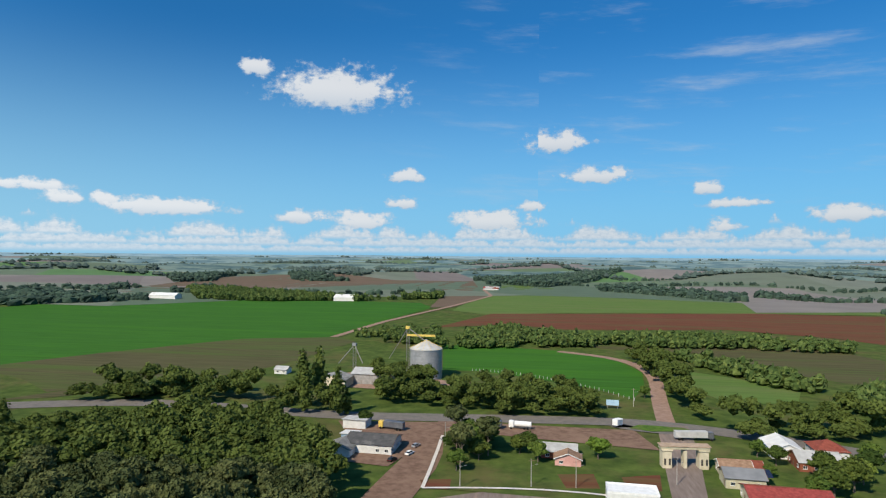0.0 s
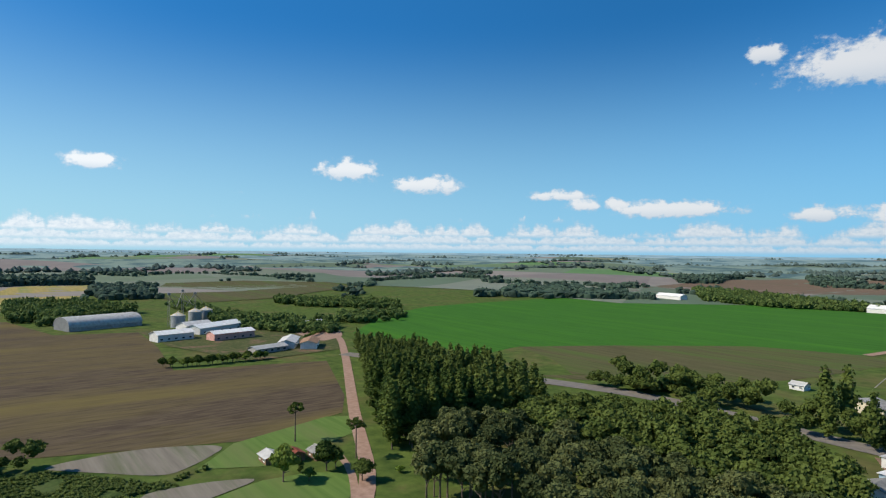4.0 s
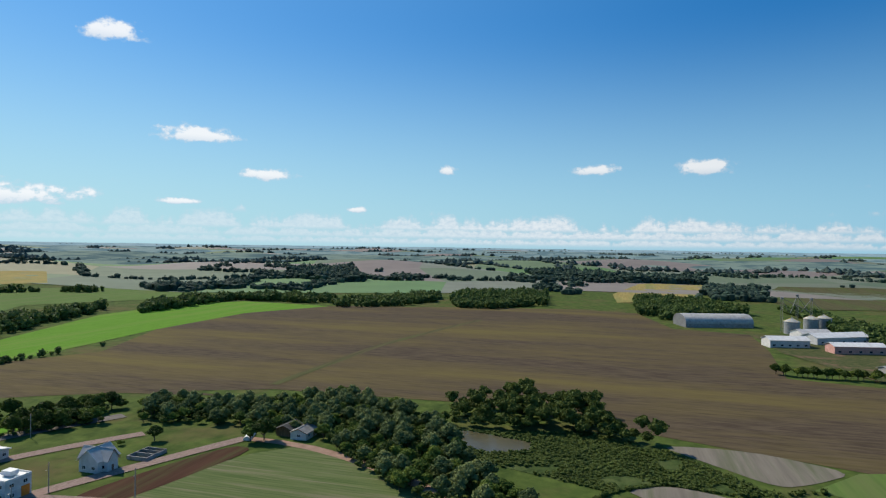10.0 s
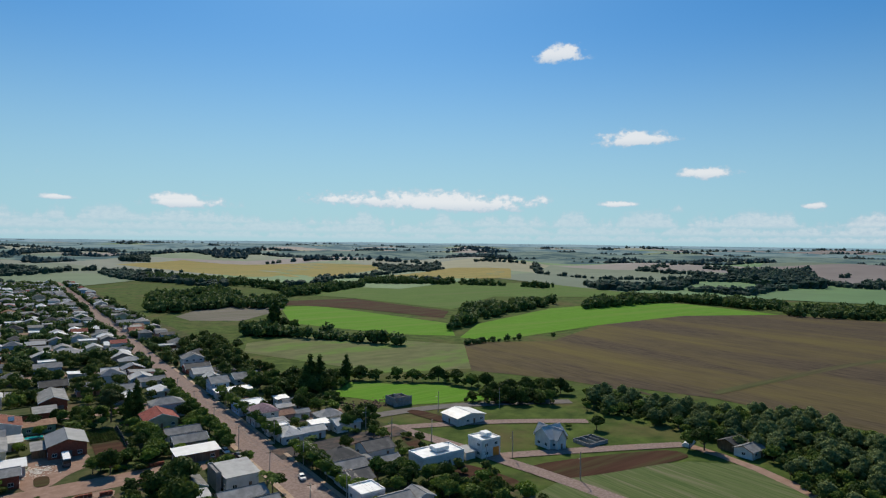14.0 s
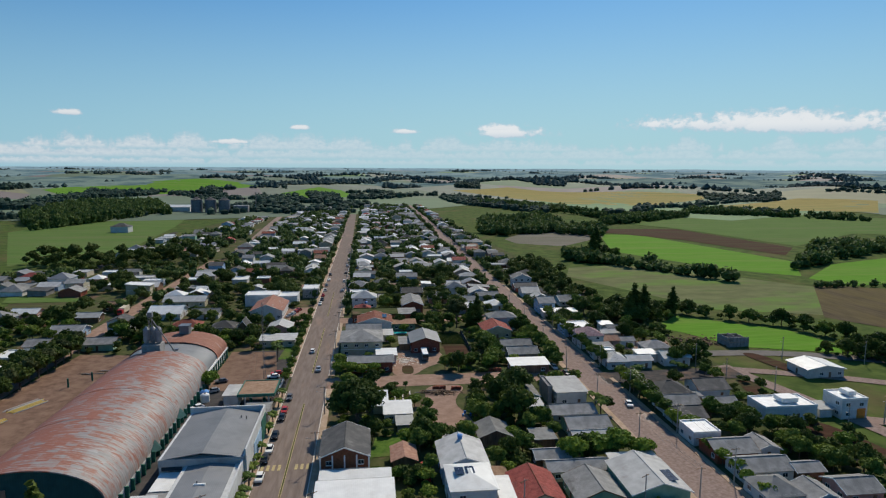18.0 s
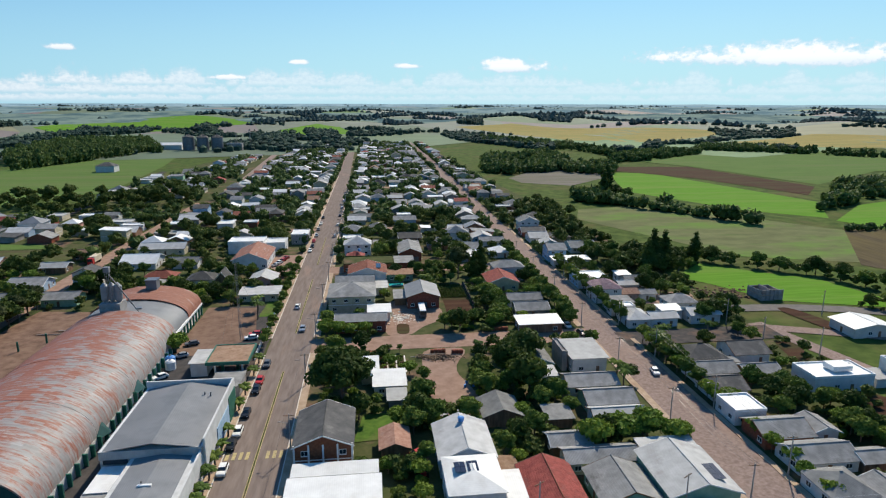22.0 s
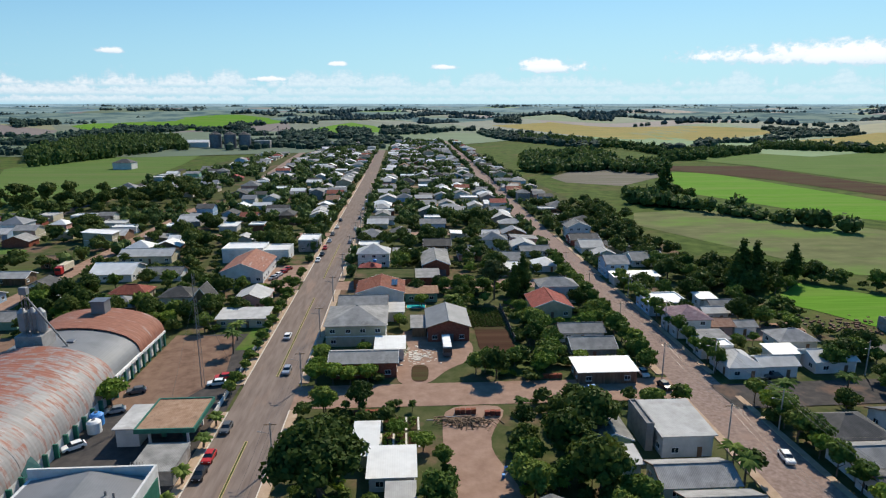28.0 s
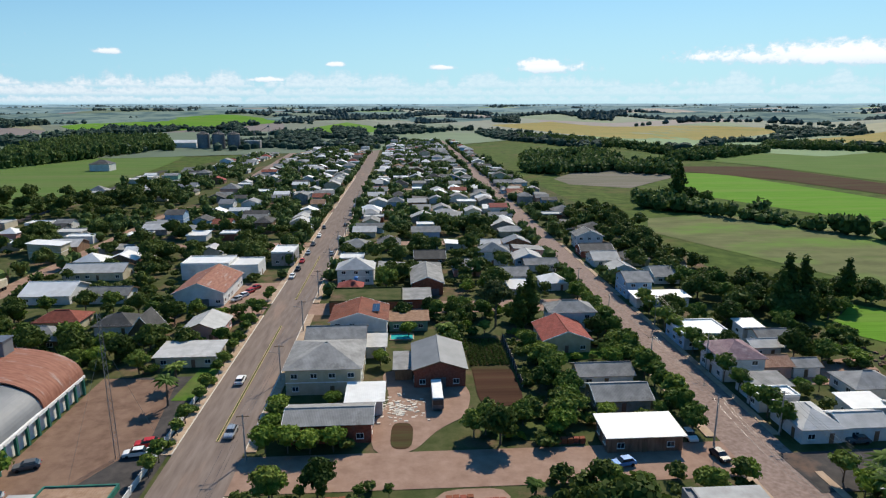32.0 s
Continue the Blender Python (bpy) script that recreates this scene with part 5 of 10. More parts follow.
grove_far(((-19, -482), (-37, -457), (-39, -360), (-39, -305), (-50, -302), (-46, -296), (-37, -303), (-28, -337), (-27, -407)), 6.6, ("broad_b", "broad_a", "forest_b"), "trees along the curved dirt road", 107, 0.8, 1.2)
grove_far(((-42, -294), (-114, -319), (-100, -289), (-47, -276)), 7.2, ("broad_b", "broad_a", "forest_b"), "trees beside the town gate", 108, 0.8, 1.2)
grove(((67, -259), (58, -273), (47, -260), (48, -238), (61, -216)), 7, ("broad_a", "broad_b", "forest_b"), "trees on the green lot", 109, 0.7, 1.05)
TOWN_EDGE = ((162, 279), (185, 261), (194, 228), (209, 219), (255, 212), (228, 186), (199, 206), (192, 226), (176, 252), (155, 264))
grove(TOWN_EDGE, 6.5, ("broad_a", "broad_b", "broad_a"), "trees at the edge of town", 110, 0.55, 0.9)
grove_far(((127, 311), (155, 297), (153, 260), (135, 266), (118, 282)), 8, ("broad_a", "broad_b"), "dark trees behind the cobbled street", 111, 0.7, 1)
grove_far(((147, 475), (154, 403), (135, 334), (120, 359)), 9, ("broad_a", "broad_b"), "dark trees behind the cobbled street", 112, 0.7, 1)
grove_far(((300, -176), (350, -200), (420, -234), (366, -258), (300, -248)), 7.4, ("euc", "euc", "euc_b"), "rear of the dark eucalyptus stand", 113, 0.55, 0.72)
grove(((214, -135), (299, -175), (299, -247), (222, -222)), 7.2, ("euc", "euc", "euc_b"), "trees of the eucalyptus stand", 114, 0.85, 1.1, tall=0.85, rear=-190)
wood(((127, -534), (69, -630), (22, -563), (-83, -607), (-200, -560), (-191, -539), (-89, -542), (22, -524), (118, -488)), 6, 7.5, "dark belt of trees above the red field", 200)
wood(((208, -538), (139, -592), (120, -498), (190, -514)), 6, 6, "dark wood beside the far dirt road", 201)
wood(((-52, -495), (-77, -465), (-116, -391), (-110, -381), (-88, -396), (-61, -456)), 5.5, 5.6, "belt of trees between the paddocks", 202)
wood(((-97, -338), (-151, -403), (-121, -335)), 6, 6.4, "wood beyond the gate", 203)
wood(((765, -1120), (663, -1103), (383, -977), (345, -924), (240, -1098), (226, -1029), (469, -881), (589, -889)), 8.1, 11.3, "dark wood behind the green field", 204)
wood(((-40, -1459), (-137, -1440), (-294, -1232), (-260, -1092), (-164, -1204), (-48, -1306)), 7.3, 11, "plantation on the far green slope", 205)
wood(((-373, -1421), (-430, -1194), (-426, -1184), (-352, -1323)), 6, 7.2, "belt of trees on the far slope", 206)
wood(((742, -859), (670, -871), (639, -839), (708, -828)), 5, 6.4, "copse at the far field edge", 207)
wood(((941, -873), (857, -924), (703, -770), (777, -719)), 7, 8, "wide wood on the left far slope", 208)
wood(((323, -2016), (182, -2106), (-46, -2188), (-163, -2239), (-56, -1841), (79, -1429), (210, -1510)), 10.8, 23.9, "village wood on the far crest", 209)
wood(((1000, -1392), (1092, -1704), (1052, -1810), (881, -1403), (922, -1311)), 9, 11.2, "copse on the far farmland", 210)
wood(((909, -1891), (597, -1635), (600, -1643), (739, -1555)), 8, 10.4, "belt of trees on the brown far field", 211)
wood(((1887, 246), (1879, 47), (1670, -141), (1418, -203), (1349, -42), (1454, 143)), 13.5, 20.3, "wide distant wood", 213)
wood(((955, -39), (965, -65), (934, -125), (848, -147), (790, -163), (767, -124), (698, -59), (759, -38)), 7.8, 7.8, "tall trees behind the grain hall", 214)
wood(((1186, -163), (1264, -222), (1070, -235), (1048, -230), (1057, -174)), 7, 7.2, "copse beside the far road", 215)
wood(((895, -210), (839, -229), (661, -252), (603, -313), (519, -270), (542, -236), (617, -200), (711, -205)), 5, 8, "trees round the farm buildings", 216)
wood(((578, -318), (581, -388), (636, -412), (655, -345), (610, -312)), 5, 6, "dark trees beside the farm junction", 217)
wood(((735, -391), (690, -450), (760, -478), (905, -372), (850, -345), (780, -352)), 6.5, 8, "dark trees beside the farm", 250)
wood(((796, -647), (878, -829), (728, -882), (660, -805), (754, -711)), 7, 10, "wood beyond the green crop", 218)
wood(((258, -295), (253, -308), (229, -318), (220, -305), (239, -290)), 4, 4.8, "shrubs along the highway", 219)
wood(((1451, 805), (1642, 706), (1150, 457), (1112, 528), (1215, 645)), 12, 17, "large distant wood", 220)
wood(((724, 325), (755, 320), (905, 238), (823, 212), (728, 243), (691, 300)), 6, 6.4, "dark wood at the crest of the stubble field", 221)
wood(((809, 193), (943, 214), (1017, 131), (983, 88), (821, 71), (744, 127), (743, 173)), 7.1, 8.7, "dark copse beyond the stubble field", 222)
wood(((603, 502), (700, 516), (787, 439), (793, 348), (725, 335), (729, 463), (626, 458), (554, 459)), 7, 8, "winding wood in the far valley", 223)
wood(((851, 724), (928, 636), (1119, 674), (903, 582), (797, 642)), 8, 9.6, "distant belt of trees", 224)
wood(((189, 506), (211, 472), (233, 407), (272, 330), (276, 326), (244, 372), (200, 438), (172, 451)), 5, 5.2, "belt of trees below the bright green field", 225)
wood(((253, 1291), (308, 1206), (385, 912), (387, 917), (289, 1079), (232, 1170)), 7, 8, "belt of trees below the ripe field", 226)
wood(((328, 784), (413, 860), (513, 897), (499, 872), (374, 773), (324, 755)), 7, 8, "wood between the fields", 227)
wood(((327, 402), (438, 524), (593, 544), (558, 509), (412, 451), (350, 412)), 6, 6.4, "dark wood in the valley fork", 228)
wood(((564, 993), (634, 976), (739, 687), (761, 708), (602, 876), (535, 933)), 7, 8, "belt of trees on the far slope", 229)
wood(((170, 817), (249, 862), (258, 748), (233, 666), (167, 637), (142, 658)), 6.5, 8, "dark trees behind the town", 230)
wood(((295, 342), (379, 333), (381, 335), (295, 336)), 2.5, 3.2, "low hedge along the lime field", 231)
wood(((-1392, 2433), (-910, 1850), (-911, 1642)), 9, 13, "distant wood on the left horizon", 232)
wood(((-439, 869), (-528, 1270), (-403, 1282), (-272, 956), (-291, 937), (-350, 721)), 10.8, 14.2, "long dark plantation beyond the west field", 233)
wood(((-556, 1060), (-645, 1393), (-751, 1842), (-556, 1900), (-567, 1726), (-633, 1498), (-572, 1085)), 8.5, 12.1, "woods beyond the west field", 234)
wood(((-436, 1745), (-455, 1980), (-317, 1536), (-334, 1604), (-391, 1607)), 9, 9.6, "tall trees behind the silos", 235)
wood(((-245, 1511), (-127, 1283), (-101, 1085), (-172, 1163)), 7, 8, "dark plantation on the hill", 236)
wood(((-141, 1655), (-47, 1426), (-35, 1271), (-98, 1320)), 6, 8, "dark copse on the green hilltop", 237)
wood(((281, 1831), (372, 1956), (335, 1741), (270, 1751)), 9, 9.6, "row of tall trees on the far crest", 238)
wood(((181, 1408), (241, 1424), (279, 1028), (320, 1007), (307, 964), (263, 1032), (195, 1258)), 6, 9, "belt of trees below the ripe hillside", 239)
wood(((292, 1064), (339, 954), (357, 841), (374, 880), (335, 961), (282, 1028)), 6, 7.2, "belt of trees at the field edge", 240)
wood(((314, 770), (412, 877), (526, 924), (506, 889), (392, 807), (317, 739)), 6.5, 7.2, "wood between the pale and green fields", 241)
wood(((580, 1015), (640, 854), (674, 896), (558, 970)), 6, 7.2, "tree belt along the ripe field", 242)
wood(((226, 815), (282, 916), (261, 731), (295, 679), (270, 621), (232, 647), (183, 650)), 6.5, 8, "dark grove behind the town", 243)

grove(((184, -130), (199, -137), (211, -150), (214, -214), (198, -236), (184, -238), (182, -160)), 8.2, ("forest", "forest_b"), "trees of the forest beside the highway", 115, 0.75, 1.0, rear=-178)

# ---- buildings ----
def gable_walls(L, W, h, rise):
    bm = bmesh.new()
    box(bm, -L / 2, -W / 2, 0, L / 2, W / 2, h)
    for sx in (-1, 1):
        x = sx * L / 2
        a = [bm.verts.new(p) for p in ((x, -W / 2, h), (x, W / 2, h), (x, 0, h + rise), (x - sx * 0.2, -W / 2, h), (x - sx * 0.2, W / 2, h), (x - sx * 0.2, 0, h + rise))]
        for f in ((0, 1, 2), (3, 5, 4), (0, 2, 5, 3), (1, 4, 5, 2)):
            bm.faces.new([a[i] for i in f])
    bmesh.ops.recalc_face_normals(bm, faces=bm.faces[:])
    return bm


def slab(bm, quad, t):
    """A sheet of thickness t under a sloping quad."""
    up = (quad[1] - quad[0]).cross(quad[3] - quad[0]).normalized()
    if up.z < 0:
        quad, up = quad[::-1], -up
    hi = [bm.verts.new(p) for p in quad]
    lo = [bm.verts.new(p - up * t) for p in quad]
    bm.faces.new(hi)
    bm.faces.new(lo[::-1])
    n = len(hi)
    for k in range(n):
        bm.faces.new((hi[(k + 1) % n], hi[k], lo[k], lo[(k + 1) % n]))


def roof_bm(kind, L, W, h, rise, over):
    bm = bmesh.new()
    a, b = L / 2 + over, W / 2 + over
    low = h - over * rise / (W / 2)
    V = Vector
    if kind == "gable":
        for s in (-1, 1):
            slab(bm, [V((-a, s * b, low)), V((a, s * b, low)), V((a, 0, h + rise)), V((-a, 0, h + rise))], 0.12)
    elif kind == "hip":
        r = max(0.3, a - b)
        for s in (-1, 1):
            slab(bm, [V((-a, s * b, low)), V((a, s * b, low)), V((r, 0, h + rise)), V((-r, 0, h + rise))], 0.12)
            slab(bm, [V((s * a, -b, low)), V((s * a, b, low)), V((s * r, 0.02, h + rise)), V((s * r, -0.02, h + rise))], 0.12)
    elif kind == "shed":
        slab(bm, [V((-a, -b, h)), V((a, -b, h)), V((a, b, h + rise)), V((-a, b, h + rise))], 0.14)
    elif kind == "flat":
        for x0, y0, x1, y1 in ((-a, -b, a, -b + 0.25), (-a, b - 0.25, a, b), (-a, -b + 0.25, -a + 0.25, b - 0.25), (a - 0.25, -b + 0.25, a, b - 0.25)):
            box(bm, x0, y0, h, x1, y1, h + 0.6)
        box(bm, -a + 0.25, -b + 0.25, h + 0.02, a - 0.25, b - 0.25, h + 0.22)
    return bm


def shared(key, make, made={}):
    if key not in made:
        made[key] = make()
    return made[key]


def window_frame_mesh():
    """A frame with a mullion and a deeper sill, in one piece."""
    xs, zs = (-0.7, -0.63, -0.03, 0.03, 0.63, 0.7), (-0.63, -0.55, -0.48, 0.48, 0.55)
    bm = bmesh.new()
    front = {(i, k): bm.verts.new((x, -0.13 if k < 2 else -0.06, z)) for i, x in enumerate(xs) for k, z in enumerate(zs)}
    rear = {(i, k): bm.verts.new((x, 0.03, z)) for i, x in enumerate(xs) for k, z in enumerate(zs)}
    cells = {(i, k) for i in range(5) for k in range(4) if not (k == 2 and i in (1, 3))}
    for i, k in sorted(cells):
        ring = ((i, k), (i + 1, k), (i + 1, k + 1), (i, k + 1))
        bm.faces.new([front[c] for c in ring])
        bm.faces.new([rear[c] for c in ring[::-1]])
        for a, b, beside in ((ring[0], ring[1], (i, k - 1)), (ring[1], ring[2], (i + 1, k)), (ring[2], ring[3], (i, k + 1)), (ring[3], ring[0], (i - 1, k))):
            if beside not in cells:
                bm.faces.new((front[b], front[a], rear[a], rear[b]))
    return mesh_of("window", bm, "white_paint")


def pane_mesh():
    return mesh_of("pane", boxes((-0.63, -0.02, -0.48, 0.63, 0.0, 0.48)), "glass")


def door_mesh():
    return mesh_of("door", bevelled(boxes((-0.45, -0.06, 0.02, 0.45, 0.02, 2.1)), 0.02), "wood")


def garage_mesh():
    """A roll-up door of eight ridged slats, in one sheet."""
    bm = bmesh.new()
    rows = [[bm.verts.new((x, y, z)) for x in (-1.3, 1.3)] for k in range(8) for y, z in ((-0.05, 0.02 + 0.3 * k), (-0.09, 0.06 + 0.3 * k), (-0.09, 0.27 + 0.3 * k), (-0.05, 0.3 + 0.3 * k))]
    rows += [[bm.verts.new((x, 0.02, 2.4)) for x in (-1.3, 1.3)], [bm.verts.new((x, 0.02, 0.02)) for x in (-1.3, 1.3)]]
    for a, b in zip(rows, rows[1:] + rows[:1]):
        bm.faces.new((a[0], a[1], b[1], b[0]))
    bm.faces.new([r[0] for r in rows[::-1]])
    bm.faces.new([r[1] for r in rows])
    return mesh_of("garage_door", bm, "dark_steel")


FACES = {"front": (0, 0), "back": (180, 1), "right": (90, 2), "left": (-90, 3)}


def add_window(house, side, u, z, L, W):
    turn = FACES[side][0]
    half = W / 2 if side in ("front", "back") else L / 2
    at = pose(0, 0, 0, 0, 0, turn) @ pose(u, -half - 0.01, z)
    win = part("window", shared("window", window_frame_mesh), None, house, at=at)
    part("pane", shared("pane", pane_mesh), None, win)


def add_door(house, side, u, L, W, kind="door"):
    turn = FACES[side][0]
    half = W / 2 if side in ("front", "back") else L / 2
    part(kind, shared(kind, door_mesh if kind == "door" else garage_mesh), None, house, at=pose(0, 0, 0, 0, 0, turn) @ pose(u, -half - 0.01, 0))


FOOT = []
ROOF_WORDS = {"roof_grey": "weathered grey fibre-cement", "roof_dark": "dark grey", "roof_light": "pale grey", "roof_white": "white metal", "roof_metal": "grey metal", "roof_tile": "red tile", "roof_clay": "faded clay tile", "red_metal": "rusty red metal"}
WALL_WORDS = {"wall_white": "white", "wall_cream": "cream", "wall_blue": "blue", "wall_green": "green", "wall_pink": "pink", "brick": "red brick", "grey_wall": "grey rendered", "wood": "wooden", "teal_wall": "teal"}


def house(x0, y0, x1, y1, h, kind="gable", roof="roof_grey", wall="wall_white", ridge="x", rise=None, over=0.55, storeys=1, name="house", label="", group="", windows=True, tank=False, seed=None, door="door"):
    """A building over a plan rectangle. ridge: the way its ridge runs."""
    rnd = random.Random(int(x0 * 31 + y0 * 17) if seed is None else seed)
    FOOT.append((x0 - 1, y0 - 1, x1 + 1, y1 + 1))
    w, d = x1 - x0, y1 - y0
    L, W, turn = (w, d, 0) if ridge == "x" else (d, w, 90)
    if rise is None:
        rise = {"gable": 0.2 * W, "hip": 0.24 * W, "shed": 0.08 * W, "flat": 0}[kind]
    text = label or f"{'two-storey' if storeys > 1 else 'single-storey'} {WALL_WORDS[wall]} house with a {ROOF_WORDS.get(roof, 'grey')} {kind if kind != 'shed' else 'sloping'} roof"
    ob = thing(name, pose((x0 + x1) / 2, (y0 + y1) / 2, ground_z((x0 + x1) / 2, (y0 + y1) / 2), 0, 0, turn), text, "house" if name == "house" else name.replace("_", " "), group)
    part("wall", gable_walls(L, W, h, rise - 0.05) if kind == "gable" else boxes((-L / 2, -W / 2, 0, L / 2, W / 2, h + (0.01 if kind != "shed" else 0))), wall, ob)
    if kind == "shed":
        bm2 = prism([(-L / 2, -W / 2), (L / 2, -W / 2), (L / 2, W / 2), (-L / 2, W / 2)], h - 0.02, h)
        for v in bm2.verts:
            if v.co.z > h - 0.01:
                v.co.z = h + rise * (v.co.y + W / 2) / W - 0.15 if v.co.y > 0 else h - 0.14
        part("upper_wall", bm2, wall, ob)
    part("roof", roof_bm(kind, L, W, h, rise, over if kind != "flat" else 0.05), roof, ob)
    if kind in ("gable", "hip"):
        r = (L / 2 + over) if kind == "gable" else max(0.3, (L - W) / 2)
        bm = bmesh.new()
        rod(bm, (-r, 0, h + rise + 0.01), (r, 0, h + rise + 0.01), 0.14, 0.14, 6)
        if windows:
            part("ridge_cap", bm, roof, ob)
        if kind == "gable" and windows:
            a, b, low = L / 2 + over, W / 2 + over, h - over * rise / (W / 2)
            board = "white_paint" if rnd.random() < 0.5 else "wood"
            for sx in (-1, 1):
                bm = bmesh.new()
                rows = []
                for y, z in ((-b, low), (0, h + rise), (b, low)):
                    rows.append([bm.verts.new((sx * a + dx, y, z + dz)) for dx, dz in ((-0.04, -0.24), (0.04, -0.24), (0.04, 0.02), (-0.04, 0.02))])
                for p, q in zip(rows, rows[1:]):
                    for k in range(4):
                        bm.faces.new((p[k], p[(k + 1) % 4], q[(k + 1) % 4], q[k]))
                bm.faces.new(rows[0])
                bm.faces.new(rows[-1][::-1])
                bmesh.ops.recalc_face_normals(bm, faces=bm.faces[:])
                part("bargeboard", bm, board, ob)
    if windows:
        for s in range(storeys):
            z = 1.55 + s * 2.9
            for side, span in (("front", L), ("back", L), ("right", W), ("left", W)):
                if group and side == ("back" if ridge == "x" else "right"):
                    continue
                n = max(1, int(span / 3.4))
                for k in range(n):
                    u = (k + 0.5) * span / n - span / 2 + rnd.uniform(-0.2, 0.2)
                    if s == 0 and k == n // 2 and side in (("front", "right") if ridge == "x" else ("left", "back")):
                        add_door(ob, side, u, L, W, door)
                    elif rnd.random() < 0.8:
                        add_window(ob, side, u, z, L, W)
    if storeys > 1:
        part("floor_band", boxes((-L / 2 - 0.04, -W / 2 - 0.04, 2.85, L / 2 + 0.04, W / 2 + 0.04, 3.05)), "white_paint", ob)
    if tank:
        bm = bmesh.new()
        lathe(bm, ((0.55, 0), (0.7, 0.9), (0.72, 0.95), (0.4, 1.15)), 14)
        part("water_tank", bm, "blue_paint", ob, "blue plastic water tank", at=pose(L * 0.25, 0, h + rise * 0.96))
    return ob


def solar_panels(x, y, z, rows, cols, tilt, turn, label="dark blue solar panels in a white grid"):
    ob = thing("solar_array", pose(x, y, z, tilt, 0, turn), label, "solar panel")
    me = shared("solar_panel", lambda: mesh_of("panel", bevelled(boxes((-0.48, -0.8, 0, 0.48, 0.8, 0.05)), 0.01), "solar"))
    for i in range(rows):
        for j in range(cols):
            part("panel", me, None, ob, at=pose((j - cols / 2 + 0.5) * 1.0, (i - rows / 2 + 0.5) * 1.64, 0.06))


M["solar"] = surface("solar", (0.015, 0.02, 0.04), (0.025, 0.032, 0.06), 2.0, 0.15, own=True)


def car(x, y, turn, paint, label, kind="hatch"):
    """A parked car: body, glasshouse with panes, four wheels and its lamps."""
    ob = thing("car", pose(x, y, 0.2, 0, 0, turn), label, "car", "cars in the streets")

    def body():
        bm = bmesh.new()
        prof = ((-2.05, 0.3), (-2.1, 0.75), (-1.9, 0.9), (-0.95, 0.98), (1.55, 1.0), (2.0, 0.92), (2.1, 0.6), (2.02, 0.3))
        lo = [bm.verts.new((px, -0.85, pz)) for px, pz in prof]
        hi = [bm.verts.new((px, 0.85, pz)) for px, pz in prof]
        bm.faces.new(lo)
        bm.faces.new(hi[::-1])
        for k in range(len(prof)):
            j = (k + 1) % len(prof)
            bm.faces.new((lo[j], lo[k], hi[k], hi[j]))
        bmesh.ops.bevel(bm, geom=bm.edges[:], offset=0.06, segments=1, affect="EDGES")
        return bm

    def cabin(w, top, inset):
        bm = bmesh.new()
        a = [bm.verts.new(p) for p in ((-1.0, -w, 0.95), (1.75 if kind != "pickup" else 0.6, -w, 0.97), (1.75 if kind != "pickup" else 0.6, w, 0.97), (-1.0, w, 0.95))]
        b = [bm.verts.new(p) for p in ((-0.35, -w + inset, top), (1.3 if kind != "pickup" else 0.45, -w + inset, top), (1.3 if kind != "pickup" else 0.45, w - inset, top), (-0.35, w - inset, top))]
        bm.faces.new(b)
        for k in range(4):
            bm.faces.new((a[k], a[(k + 1) % 4], b[(k + 1) % 4], b[k]))
        return bm

    part("body", shared(("body", paint), lambda: mesh_of("body", body(), paint)), None, ob)
    part("glasshouse", shared(("cabin", kind), lambda: mesh_of("glasshouse", cabin(0.8, 1.4, 0.15), "glass")), None, ob, "dark glass")
    part("roof", shared(("roof", kind, paint), lambda: mesh_of("roof", bevelled(boxes((-0.38, -0.66, 1.39, 1.33 if kind != "pickup" else 0.47, 0.66, 1.46)), 0.03), paint)), None, ob)
    wheel = shared("wheel", lambda: mesh_of("wheel", rod(bmesh.new(), (0, -0.1, 0), (0, 0.1, 0), 0.31, 0.31, 14), "rubber"))
    for wx in (-1.3, 1.3):
        for wy in (-0.8, 0.8):
            part("wheel", wheel, None, ob, "black tyre", at=pose(wx, wy, 0.31))
    lamp = shared("lamp", lambda: mesh_of("headlight", bevelled(boxes((-0.04, -0.15, -0.07, 0.04, 0.15, 0.07)), 0.02), "white_paint"))
    tail = shared("tail", lambda: mesh_of("tail_light", bevelled(boxes((-0.04, -0.13, -0.08, 0.04, 0.13, 0.08)), 0.02), "red_paint"))
    for wy in (-0.6, 0.6):
        part("headlight", lamp, None, ob, at=pose(-2.06, wy, 0.72))
        part("tail_light", tail, None, ob, at=pose(2.05, wy, 0.75))
    return ob


def pole_thing(x, y, turn=0, lamp=False, h=9.0):
    ob = thing("utility_pole", pose(x, y, 0.0, 0, 0, turn), "grey concrete utility pole with a crossarm" + (" and street lamp" if lamp else ""), "utility pole", "poles along the streets")

    def post():
        return mesh_of("post", rod(bmesh.new(), (0, 0, 0), (0, 0, h), 0.17, 0.1, 8), "pole_concrete")

    part("post", shared(("post", h), post), None, ob)
    part("crossarm", shared("crossarm", lambda: mesh_of("crossarm", boxes((-1.1, -0.06, -0.06, 1.1, 0.06, 0.06)), "wood")), None, ob, at=pose(0, 0.16, h - 0.5))
    if lamp:
        part("lamp_arm", shared("lamp_arm", lambda: mesh_of("lamp_arm", rod(bmesh.new(), (0, 0, 0), (-1.8, 0, 0.5), 0.04, 0.04, 6), "iron")), None, ob, at=pose(0, 0, h - 2.2))
        part("lamp_head", shared("lamp_head", lambda: mesh_of("lamp_head", bevelled(boxes((-2.3, -0.12, 0.42, -1.7, 0.12, 0.56)), 0.03), "iron")), None, ob, at=pose(0, 0, h - 2.2))
    return ob


